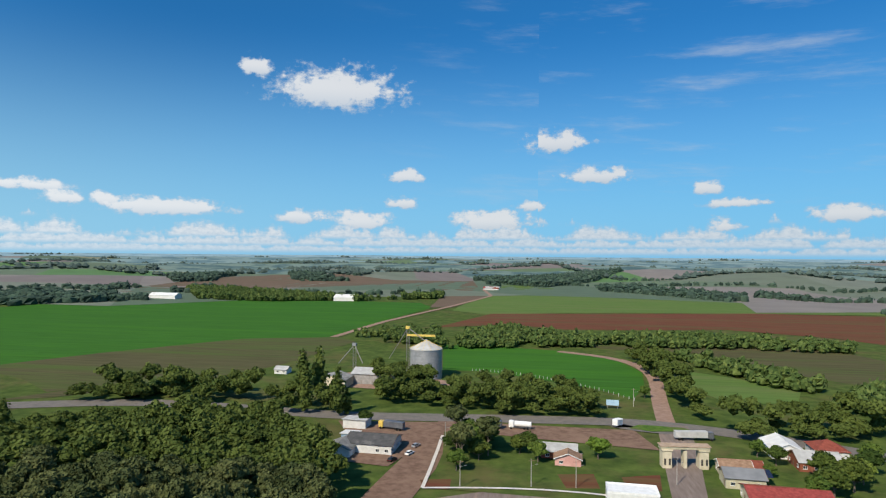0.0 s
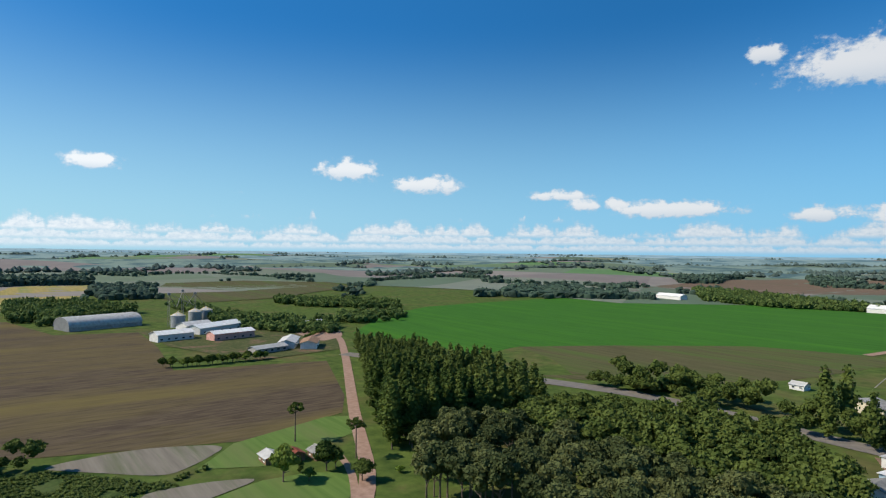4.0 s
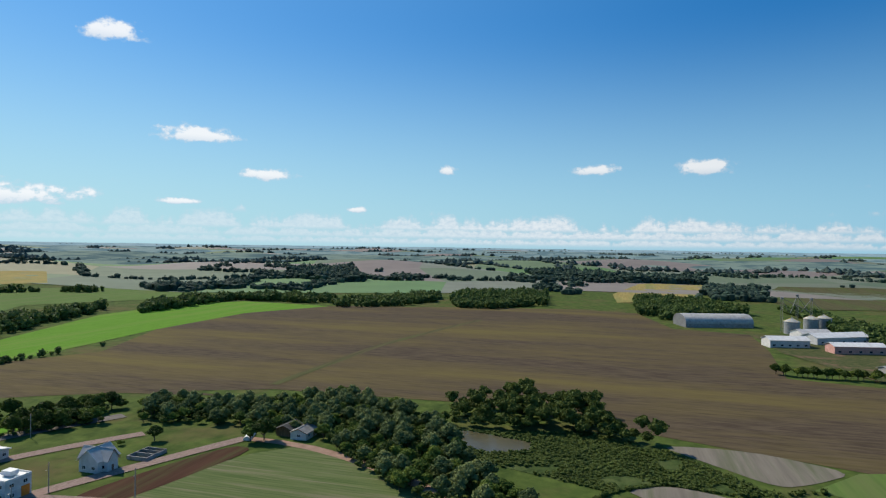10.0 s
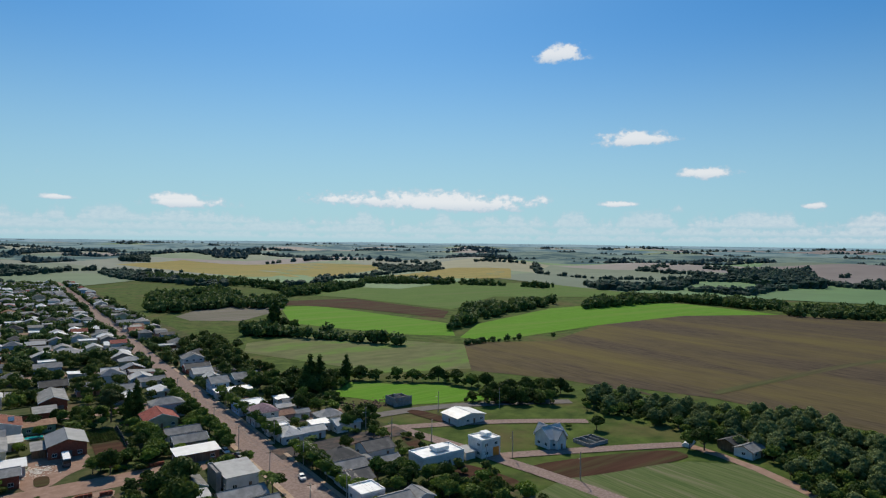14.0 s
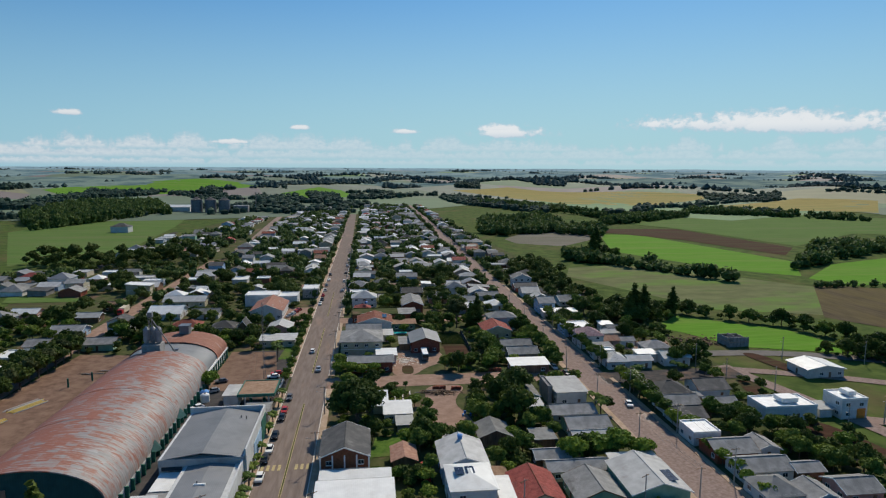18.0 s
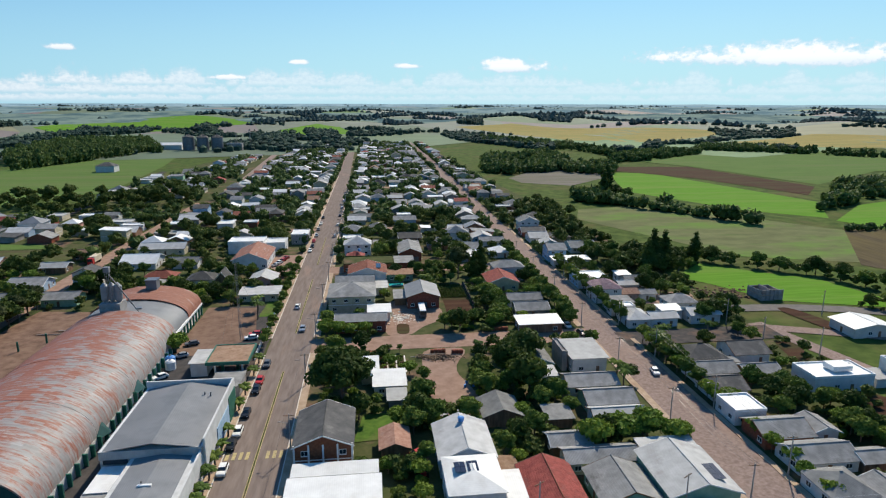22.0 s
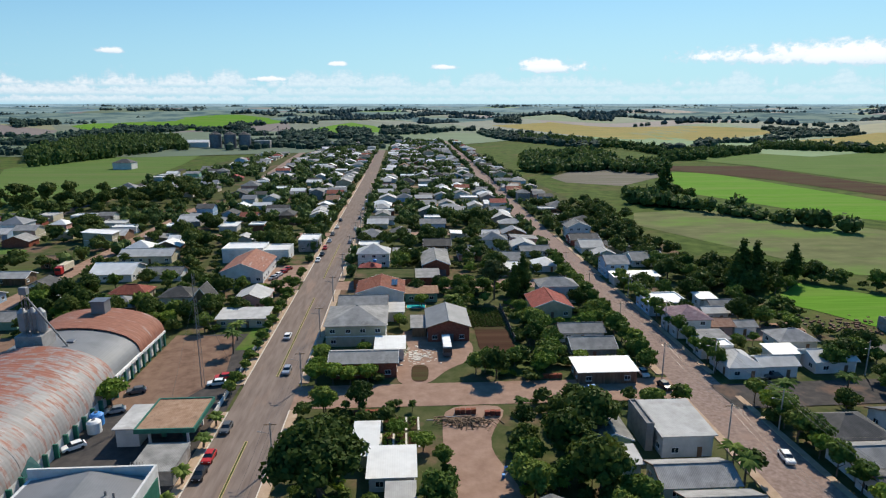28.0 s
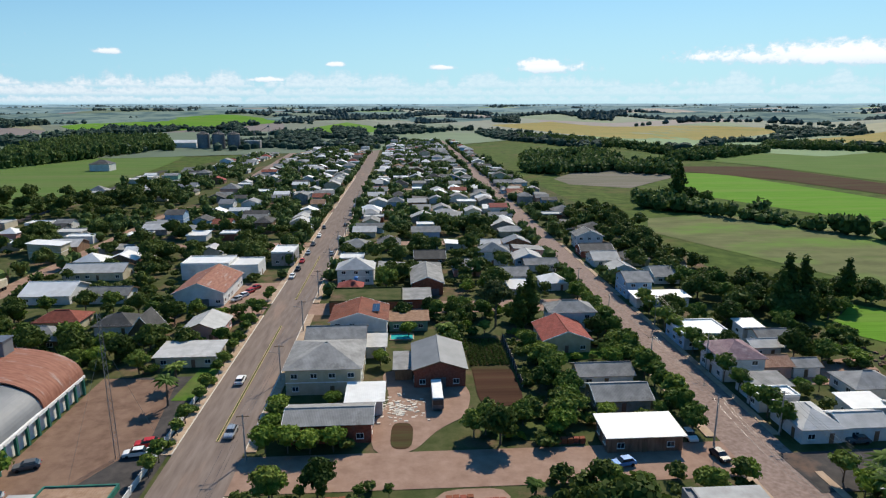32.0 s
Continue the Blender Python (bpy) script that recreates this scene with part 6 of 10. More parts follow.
def wires(x0, y0, x1, y1, h=8.7, offsets=(-0.9, -0.3, 0.9)):
    """Power lines sagging between two poles."""
    ob = thing("power_line", pose((x0 + x1) / 2, (y0 + y1) / 2, h), "thin sagging power lines between poles", "power line")
    a, b = Vector((x0, y0, 0)), Vector((x1, y1, 0))
    mid = (a + b) / 2
    side = Vector((-(b - a).y, (b - a).x, 0)).normalized()
    for o in offsets:
        bm = bmesh.new()
        pts = []
        for k in range(9):
            s = k / 8
            p = a.lerp(b, s) - mid + side * o
            p.z = -1.0 * 4 * s * (1 - s)
            pts.append(p)
        rings = [[bm.verts.new(p + side * (0.022 * math.cos(c)) + Vector((0, 0, 0.022 * math.sin(c)))) for c in (0.5, 2.6, 4.7)] for p in pts]
        for p, q in zip(rings, rings[1:]):
            for i in range(3):
                bm.faces.new((p[i], p[(i + 1) % 3], q[(i + 1) % 3], q[i]))
        part("wire", bm, "black_paint", ob)

# ---- the grain co-operative: barrel-roofed warehouse, store and fuel station ----
def arch(R, h, x, n=36):
    """Points of a low arch of half width R over the x axis, springing at x[0], rise h."""
    return [(-R * math.cos(math.pi * k / n), h * math.sin(math.pi * k / n) ** 0.85) for k in range(n + 1)]


def barrel(ob, name, y0, y1, half, spring, rise, material, label, thick=0.25):
    pts = arch(half, rise, 0)
    bm = bmesh.new()
    rows = []
    for y in (y0, y1):
        rows.append(([bm.verts.new((x, y, spring + z)) for x, z in pts], [bm.verts.new((x * 0.985, y, spring + z - thick)) for x, z in pts]))
    (a, ai), (b, bi) = rows
    for k in range(len(pts) - 1):
        bm.faces.new((a[k], a[k + 1], b[k + 1], b[k]))
        bm.faces.new((ai[k + 1], ai[k], bi[k], bi[k + 1]))
        bm.faces.new((a[k + 1], a[k], ai[k], ai[k + 1]))
        bm.faces.new((b[k], b[k + 1], bi[k + 1], bi[k]))
    part(name, bm, material, ob, label)


def end_wall(ob, y, half, spring, rise, material, label="", t=0.3):
    pts = arch(half * 0.985, rise - 0.05, 0)
    outline = [(-half * 0.985, 0)] + [(x, spring + z) for x, z in pts] + [(half * 0.985, 0)]
    bm = bmesh.new()
    a = [bm.verts.new((x, y, z)) for x, z in outline]
    b = [bm.verts.new((x, y + t, z)) for x, z in outline]
    bm.faces.new(a[::-1])
    bm.faces.new(b)
    for k in range(len(a)):
        j = (k + 1) % len(a)
        bm.faces.new((a[k], a[j], b[j], b[k]))
    part("end_wall", bm, material, ob, label)


def warehouse():
    ob = thing("warehouse", pose(-48.5, 118, 0), "long barrel-roofed warehouse with a rusty roof and dark teal end wall", "warehouse")
    half, spring, rise = 15.4, 2.6, 9.2
    for y0, y1, off in ((0, 26, 0.0), (26, 47, 0.25), (47, 82, 0.5)):
        barrel(ob, "roof", y0, y1, half + (0.0 if y0 == 0 else 0.04 * (1 + (y0 > 30))), spring, rise + off * 0.2, "rust_roof", "corrugated roof with large patches of red rust")
    for y in (26, 47):
        bm = bmesh.new()
        slab(bm, [Vector((half - 3.2, y - 0.1, spring + 5.6)), Vector((half + 0.6, y - 0.1, spring - 0.4)), Vector((half + 1.6, y + 3.2, spring - 0.5)), Vector((half - 2.6, y + 3.2, spring + 5.2))], 0.15)
        part("eave_flap", bm, "teal_wall", ob, "dark stepped eave where two roof bays meet")
    end_wall(ob, 0.35, half, spring, rise, "teal_wall", "dark teal sheet-metal gable")
    end_wall(ob, 81.4, half, spring, rise, "teal_wall")
    barrel(ob, "roof", 82, 96, half - 0.5, spring + 1.2, rise - 2.6, "roof_metal", "plain grey barrel roof")
    barrel(ob, "roof", 96, 111, half - 0.3, spring + 1.5, rise - 2.4, "rust_deep", "rusty red barrel roof with skylight strips")
    end_wall(ob, 110.4, half - 0.5, spring + 1.5, rise - 2.6, "wall_white")
    part("sign_panel", boxes((-11.5, 0.1, 6.2, -4.0, 0.33, 7.8)), "roof_clay", ob, "faded blank sign panel")
    for k in range(9):
        x = -14.2 + k * 3.2
        part("wall_panel", boxes((x, 0.05, 0.1, x + 2.7, 0.33, 1.9)), "wall_white", ob)
    for sx in (-1, 1):
        part("side_wall", boxes((sx * (half - 0.1) - 0.15, 0.4, 0, sx * (half - 0.1) + 0.15, 82, 2.7)), "wall_white", ob)
        for k in range(24):
            part("buttress", shared("buttress", lambda: mesh_of("buttress", boxes((-0.55, -0.18, 0, 0.55, 0.18, 2.9)), "green_paint")), None, ob, at=pose(sx * (half + 0.35), 2 + k * 3.4, 0))
    for k in range(9):
        y = 83.5 + k * 3.35
        part("column", shared("column", lambda: mesh_of("column", boxes((-0.25, -0.25, 0, 0.25, 0.25, 4.0)), "green_paint")), None, ob, at=pose(half - 0.3, y, 0))
    part("bay_wall", boxes((half - 1.2, 83, 0, half - 0.9, 110, 4.0)), "wall_white", ob)
    part("bay_beam", boxes((half - 0.7, 82.5, 3.7, half - 0.05, 111, 4.3)), "white_paint", ob)
    for k in range(6):
        part("skylight", boxes((4.5 + 0.25 * (k % 2), 97.5 + 2.2 * k, 0, 7.3, 98.2 + 2.2 * k, 0.06)), "roof_light", ob, at=pose(0, 0, 9.15, 0, 0, 0) @ pose(0, 0, 0, 0, 13, 0) @ pose(0, 0, 1.25))
    for x, y in ((3.2, 88.5), (6.2, 86.5)):
        part("roof_vent", bevelled(boxes((x - 0.9, y - 0.8, 8.6 if x < 5 else 7.9, x + 0.9, y + 0.8, 10.6 if x < 5 else 9.4)), 0.1), "dark_steel", ob)
    return ob


warehouse()


def grain_elevator(x, y):
    ob = thing("grain_elevator", pose(x, y, 0), "grey grain elevator with round bins and a slanting chute", "grain elevator")
    part("base_block", boxes((-2.9, -2.6, 0, 2.9, 2.6, 13.2)), "grey_wall", ob, "weathered concrete block")
    for k in range(3):
        bm = lathe(bmesh.new(), ((0.3, 12.8), (1.1, 14.0), (1.1, 18.0), (0.3, 19.0)), 16)
        part("bin", bm, "steel", ob, at=pose(-1.9 + 1.9 * k, 0.4 * (k % 2), 0))
    bm = bmesh.new()
    rod(bm, (0.3, -1.5, 22), (7.5, -1.0, 10.0), 0.22, 0.22, 8)
    part("chute", bm, "iron", ob)
    bm = bmesh.new()
    for sx in (-0.5, 0.5):
        for sy in (-0.5, 0.5):
            rod(bm, (sx, sy - 1.5, 11), (sx, sy - 1.5, 23), 0.07, 0.07, 5)
    for k in range(6):
        rod(bm, (-0.5, -2, 11 + 2 * k), (0.5, -2, 13 + 2 * k), 0.04, 0.04, 4)
        rod(bm, (0.5, -1, 11 + 2 * k), (-0.5, -1, 13 + 2 * k), 0.04, 0.04, 4)
    part("tower", bm, "iron", ob)
    part("head", bevelled(boxes((-0.8, -2.2, 22.6, 0.8, -0.8, 24.2)), 0.1), "roof_metal", ob)


grain_elevator(-52, 205)
ob = thing("dust_collector", pose(-47.5, 226, 0), "grey sheet-metal box on the warehouse end", "dust collector")
part("cabin", bevelled(boxes((-1.7, -1.7, 0, 1.7, 1.7, 13.8)), 0.08), "roof_metal", ob)
part("top_rim", boxes((-1.9, -1.9, 13.8, 1.9, 1.9, 14.1)), "dark_steel", ob)


def store():
    """The co-operative's shop: a lower front hall and a higher rear hall behind parapets."""
    ob = thing("store", pose(0, 0, 0), "modern grey shop building with parapets and a sign front", "shop")
    part("wall", boxes((-21.5, 112.2, 0, -8.9, 131, 5.0)), "wall_white", ob)
    part("rear_wall", boxes((-27.2, 131.0, 0, -8.3, 157.8, 6.6)), "wall_white", ob)
    bm = bmesh.new()
    slab(bm, [Vector((-21.6, 112.6, 4.9)), Vector((-15.6, 112.6, 5.6)), Vector((-15.6, 131, 5.6)), Vector((-21.6, 131, 4.9))], 0.12)
    slab(bm, [Vector((-15.6, 112.6, 5.6)), Vector((-9.3, 112.6, 4.9)), Vector((-9.3, 131, 4.9)), Vector((-15.6, 131, 5.6))], 0.12)
    part("roof", bm, "roof_metal", ob, "grey sheet roof")
    bm = bmesh.new()
    slab(bm, [Vector((-27.4, 130.8, 6.5)), Vector((-17.6, 130.8, 7.9)), Vector((-17.6, 157.4, 7.9)), Vector((-27.4, 157.4, 6.5))], 0.12)
    slab(bm, [Vector((-17.6, 130.8, 7.9)), Vector((-8.7, 130.8, 6.6)), Vector((-8.7, 157.4, 6.6)), Vector((-17.6, 157.4, 7.9))], 0.12)
    part("roof", bm, "roof_metal", ob, "grey sheet roof")
    part("gable_panel", prism([(-27.2, 130.6), (-8.3, 130.6), (-8.3, 130.95), (-27.2, 130.95)], 5.0, 6.7), "roof_light", ob)
    part("front_parapet", boxes((-22.6, 111.6, 0, -8.6, 112.15, 6.4)), "grey_wall", ob, "grey sign front")
    part("side_parapet", boxes((-8.85, 112.2, 0, -8.45, 131, 6.0)), "wall_white", ob, "white side wall in shade")
    part("side_parapet", boxes((-8.25, 131.0, 0, -7.85, 158.2, 8.2)), "wall_white", ob, "white side wall in shade")
    part("rear_parapet", boxes((-27.4, 157.85, 0, -8.3, 158.25, 8.2)), "wall_white", ob)
    part("side_panel", boxes((-7.84, 140, 0.6, -7.7, 150.5, 5.2)), "wall_blue", ob, "pale blue sign strip")
    part("side_panel", boxes((-7.84, 151, 0.6, -7.7, 157.5, 6.4)), "green_paint", ob, "green sign strip")
    part("corner_tower", boxes((-28.0, 112.0, 0, -22.65, 116.5, 6.0)), "wall_white", ob, "white corner block")
    part("lower_roof", boxes((-26.8, 116.6, 0, -21.6, 130.5, 3.6)), "grey_wall", ob)
    part("canopy", boxes((-26.6, 122.0, 3.7, -21.8, 130.4, 3.85)), "roof_white", ob, "white flat canopy")
    part("loading_window", boxes((-26.5, 130.5, 4.1, -22.0, 130.62, 5.0)), "glass", ob)
    part("shop_window", boxes((-21.8, 111.5, 0.2, -9.2, 111.58, 2.7)), "wall_white", ob)
    # the company's mark and name as plain shapes
    for k, c in enumerate(("red_paint", "green_paint", "orange_paint")):
        part("sign_shape", prism([(-16.6 + 0.75 * k, 0), (-15.6 + 0.75 * k, -1.0), (-14.8 + 0.75 * k, 0), (-15.6 + 0.75 * k, 1.0)], 0, 0.06), c, ob, at=pose(0, 111.55, 4.9, 90, 0, 0))
        part("sign_shape", prism([(-26.9 + 0.85 * k, 0), (-25.8 + 0.85 * k, -1.2), (-24.9 + 0.85 * k, 0), (-25.8 + 0.85 * k, 1.2)], 0, 0.06), c, ob, at=pose(0, 111.95, 4.0, 90, 0, 0))
    part("sign_bar", boxes((-13.2, 111.5, 4.2, -9.2, 111.58, 5.0)), "green_paint", ob)
    part("sign_bar", boxes((-13.2, 111.5, 5.2, -10.6, 111.58, 5.5)), "white_paint", ob)
    for x, y in ((-16.2, 121.0), (-13.0, 152.0), (-11.6, 151.5)):
        bm = bmesh.new()
        rod(bm, (x, y, 5.2 if y < 140 else 6.9), (x, y, 6.3 if y < 140 else 8.0), 0.16, 0.16, 8)
        part("vent_pipe", bm, "iron", ob)
    part("air_unit", bevelled(boxes((-16.8, 120.3, 5.3, -14.4, 120.9, 5.8)), 0.05), "white_paint", ob)


store()


def fuel_station():
    ob = thing("fuel_station", pose(0, 0, 0), "fuel station canopy with a stained brown roof and green fascia", "fuel station")
    part("roof", boxes((-18.6, 175.2, 4.7, -8.2, 187.2, 4.9)), "oil_brown", ob, "stained brown sheet roof")
    for x0, y0, x1, y1 in ((-18.9, 174.9, -7.9, 175.2), (-18.9, 187.2, -7.9, 187.5), (-18.9, 175.2, -18.6, 187.2), (-8.2, 175.2, -7.9, 187.2)):
        part("fascia", boxes((x0, y0, 4.2, x1, y1, 5.1)), "green_paint", ob)
    for x in (-17, -10):
        for y in (177, 185):
            part("column", boxes((x - 0.2, y - 0.2, 0, x + 0.2, y + 0.2, 4.7)), "white_paint", ob)
    part("office", boxes((-23.4, 177.5, 0, -19.2, 186.5, 3.9)), "wall_white", ob, "white kiosk")
    part("office_roof", boxes((-23.8, 177.0, 3.9, -19.0, 187.0, 4.1)), "roof_light", ob)
    part("wash_bay", boxes((-15.5, 164.5, 0, -8.4, 173.2, 3.0)), "grey_wall", ob)
    part("wash_roof", boxes((-15.8, 164.2, 3.0, -8.2, 173.5, 3.15)), "roof_grey", ob)
    for x in (-16, -12):
        part("fuel_pump", bevelled(boxes((x - 0.4, 180.6, 0, x + 0.4, 181.2, 1.8)), 0.05), "green_paint", ob)
    for k in range(5):
        part("vent_pipe", rod(bmesh.new(), (-14.5 + 0.5 * k, 163.5, 0), (-14.5 + 0.5 * k, 163.5, 5.5), 0.06, 0.06, 6), "iron", ob)


fuel_station()
for x, y, mat in ((-31.2, 186.5, "blue_paint"), (-30.3, 183.5, "white_paint")):
    ob = thing("storage_tank", pose(x, y, 0), "blue and white plastic liquid tank", "tank")
    part("shell", lathe(bmesh.new(), ((1.3, 0), (1.35, 0.1), (1.35, 2.3), (0.9, 2.7), (0.3, 2.8)), 18), mat, ob)
    part("lid", lathe(bmesh.new(), ((0.35, 2.78), (0.35, 2.95), (0.1, 3.0)), 12), "dark_steel", ob)
ob = thing("radio_mast", pose(-15.4, 202.5, 0), "slender lattice radio mast", "mast")
bm = bmesh.new()
legs = [(0.45 * math.cos(a), 0.45 * math.sin(a)) for a in (0.5, 2.6, 4.7)]
for x, y in legs:
    rod(bm, (x, y, 0), (x * 0.7, y * 0.7, 27), 0.05, 0.04, 5)
part("leg", bm, "iron", ob)
bm = bmesh.new()
for k in range(26):
    for i in range(3):
        (x0, y0), (x1, y1) = legs[i], legs[(i + 1) % 3]
        s = 1 - 0.3 * k / 26
        rod(bm, (x0 * s, y0 * s, k * 1.03), (x1 * s, y1 * s, (k + 1) * 1.03), 0.025, 0.025, 3)
part("lattice", bm, "iron", ob)
for k in range(3):
    part("guy_wire", rod(bmesh.new(), (0, 0, 22), (9 * math.cos(2.1 * k), 9 * math.sin(2.1 * k), 0.1), 0.02, 0.02, 3), "iron", ob)

# yards of the co-operative
patch("yard", ((-33, 158), (-7, 158), (-7, 236), (-33, 236)), "dark_asphalt", "dark gravel yard beside the fuel station", 0.06, "ground")
patch("yard", ((-33, 192), (-20, 192), (-12, 208), (-16, 234), (-33, 236)), "earth_yard", "worn red earth in the yard", 0.075, "ground")
patch("yard", ((-96, 90), (-63.5, 90), (-63.5, 234), (-90, 238), (-93, 200)), "earth_yard", "bare earth yard behind the warehouse", 0.06, "ground")
patch("lawn", ((-14, 224), (-7, 224), (-6.4, 240), (-13, 240)), "lawn", "small green lawn beside the street", 0.09, "ground")
patch("yard", ((-33.2, 104), (-28.5, 104), (-28.5, 160), (-33.2, 160)), "dark_asphalt", "narrow service lane beside the warehouse", 0.07, "ground")
patch("yard", ((-60, 96), (-8, 96), (-8, 111), (-60, 115)), "asphalt", "paved forecourt", 0.055, "ground")
patch("yard", ((-24, 276), (-7, 276), (-7, 312), (-20, 312)), "dirt", "red earth forecourt of the hall", 0.06, "ground")
patch("yard", ((38.7, 190), (53, 190), (46, 175), (50, 161), (50.5, 153.7), (46, 147.5), (39, 148), (37.7, 175)), "dirt", "bare red soil between gardens", 0.05, "ground")
patch("yard", ((29, 201), (36, 201), (41, 209), (47, 214), (49, 224), (46, 233), (40, 231), (35, 237), (29, 235), (32, 222), (28, 212)), "dirt", "red earth yard with tyre tracks", 0.05, "ground")
patch("yard", ((105, 102), (132, 101.5), (126, 84), (104, 86)), "dark_asphalt", "dark gravel parking place by the street", 0.12, "ground")
patch("lawn", ((20, 140), (32, 141), (33, 152), (22, 152)), "lawn", "mown garden lawn", 0.06, "ground")
patch("garden", ((49, 204), (64, 204), (64, 217), (49, 217)), "marsh", "overgrown green vegetable plot", 0.05, "ground")
patch("garden", ((50, 217), (60, 218), (59.4, 237), (60, 256), (49.6, 256), (50.4, 236)), "dark_soil", "bare reddish soil of the vegetable garden", 0.07, "ground")
patch("lawn", ((66, 240), (84, 240), (84, 246), (66, 250)), "lawn", "lawn round the tiled house", 0.06, "ground")
patch("yard", ((9, 107.4), (92, 106.9), (92, 108.4), (9, 108.9)), "concrete", "pavement before the houses", 0.1, "pavement")

# kerbs and pavements of the main street
for x0, x1, mat, text in ((-8.2, -6.35, "concrete", "sandy concrete pavement"), (6.35, 8.3, "concrete", "sandy concrete pavement")):
    for y0, y1 in ((111, 190), (203, 277), (288, 366), (378, 456), (468, 640)):
        ob = new("pavement", mesh_of("pavement", boxes((x0, y0, 0.0, x1, y1, 0.32)), mat))
        tagged(ob, text, "pavement", kind="structure")
        k = x1 if x0 < 0 else x0
        ob = new("kerb", mesh_of("kerb", boxes((k - 0.1, y0, 0.0, k + 0.1, y1, 0.36)), "kerb"))
        tagged(ob, "pale painted kerb stones", "kerb", kind="structure")
for y0, y1 in ((119, 178), (207, 268), (292, 350)):
    ob = thing("median", pose(0.4, 0, 0.1), "narrow worn median with a pale yellow kerb", "median strip", kind="")
    part("kerb", boxes((-0.27, y0, 0, -0.17, y1, 0.22), (0.17, y0, 0, 0.27, y1, 0.22), (-0.17, y0, 0, 0.17, y0 + 0.15, 0.22), (-0.17, y1 - 0.15, 0, 0.17, y1, 0.22)), "worn_yellow", ob)
    part("grass_strip", boxes((-0.17, y0 + 0.15, 0, 0.17, y1 - 0.15, 0.18)), "yard", ob)
for y in (137.2,):
    for k in range(9):
        if abs(-5.6 + 1.35 * k) > 1.2:
            tagged(new("crosswalk_stripe", mesh_of("crosswalk_stripe", boxes((-5.9 + 1.35 * k, y - 1.4, 0.15, -5.2 + 1.35 * k, y + 1.4, 0.235)), "worn_yellow")), "worn yellow crossing stripe", "road marking", kind="structure")
for y0, y1 in ((111, 191), (203, 278), (290, 366)):
    for x0, x1 in ((90.4, 92.3), (103.2, 104.6)):
        tagged(new("pavement", mesh_of("pavement", boxes((x0, y0, 0.0, x1, y1, 0.32)), "concrete")), "sandy pavement beside the cobbled street", "pavement", kind="structure")

# ---- houses near the flight ----
w2 = house(37.1, 111.2, 46.8, 122.6, 6.2, "hip", "roof_white", "wall_white", "y", rise=1.3, storeys=2, label="white two-storey house with a balcony and white roof", over=0.4)
bal = part("balcony", boxes((-6.9, -4.6, 2.85, -5.7, 4.6, 3.05)), "wall_white", w2)
for k in range(16):
    part("baluster", shared("baluster", lambda: mesh_of("baluster", boxes((-0.06, -0.06, 0, 0.06, 0.06, 0.85)), "white_paint")), None, bal, at=pose(-6.8, -4.4 + 0.58 * k, 3.05))
part("handrail", boxes((-6.9, -4.6, 3.9, -6.7, 4.6, 4.0)), "white_paint", bal)
part("shop_window", boxes((-5.78, -3.9, 0.4, -5.7, -1.2, 2.4)), "glass", w2)
part("shop_window", boxes((-5.78, 0.6, 0.4, -5.7, 4.0, 2.4)), "glass", w2)
house(37.0, 125.0, 47.6, 138, 4.6, "gable", "roof_light", "wall_blue", "y", tank=True)
house(47.8, 111.0, 51.2, 121, 2.9, "shed", "roof_white", "wall_white", "x", over=0.2)
house(51.8, 110.3, 61.3, 123.4, 3.1, "gable", "roof_tile", "wall_cream", "y", label="cream house with a bright red tiled gable roof")
house(64.1, 110.0, 74.6, 120.7, 3.2, "gable", "roof_grey", "wall_green", "y")
house(75.6, 108.9, 88.4, 123.4, 4.5, "gable", "roof_light", "wall_green", "y", rise=2.2, name="workshop", label="large green workshop with a pale grey gable roof", door="garage_door")
house(78, 124, 89, 129, 3.2, "shed", "roof_light", "wall_cream", "x")
house(61.8, 123.2, 76.2, 128.8, 3, "gable", "roof_grey", "wall_cream", "x")
house(60.5, 129.5, 68.5, 135, 3, "gable", "roof_grey", "wood", "x")
house(48.2, 119, 51.5, 127, 2.6, "shed", "roof_clay", "brick", "y", windows=False, name="shed", label="small brick lean-to shed with a rusty roof")
house(73.2, 138.7, 84.8, 144.6, 3, "gable", "roof_light", "wall_white", "x")
house(74.1, 145.9, 85.6, 154, 3, "gable", "roof_grey", "wall_green", "x")
house(72.5, 155.6, 85, 163.0, 3, "gable", "roof_grey", "wall_white", "x")
house(77.4, 168.2, 86.8, 180.4, 4.6, "shed", "roof_light", "wall_white", "x", rise=0.6, name="shop", label="flat-fronted white shop with a beige sheet roof")
house(75.2, 170.6, 76.6, 180.2, 5.2, "flat", "grey_wall", "grey_wall", "y", windows=False, name="shop", label="grey side wall of the sheet-roofed shop")
house(65.7, 170.4, 72.4, 179.5, 3, "gable", "roof_grey", "wall_green", "y")
house(67.0, 163.0, 71.5, 168, 2.6, "shed", "roof_light", "wall_white", "x", windows=False, name="shed", label="small white shed with a pale roof")
house(63.0, 141.0, 68.5, 146.5, 2.6, "shed", "roof_grey", "wood", "x", windows=False, name="shed", label="small wooden shed with a grey roof")
house(48.9, 143, 57.3, 151.8, 3, "gable", "roof_grey", "wood", "y", windows=False, name="shed", label="open wooden shed with a weathered grey roof")
brick2 = house(9, 129.6, 20, 143.8, 6.2, "gable", "roof_dark", "brick", "y", storeys=2, label="two-storey red brick house with a dark sheet roof")
for k in range(5):
    part("column", boxes((-7.2, -5.6 + 2.8 * k - 0.18, 0, -7.0, -5.6 + 2.8 * k + 0.18, 6.2)), "white_paint", brick2)
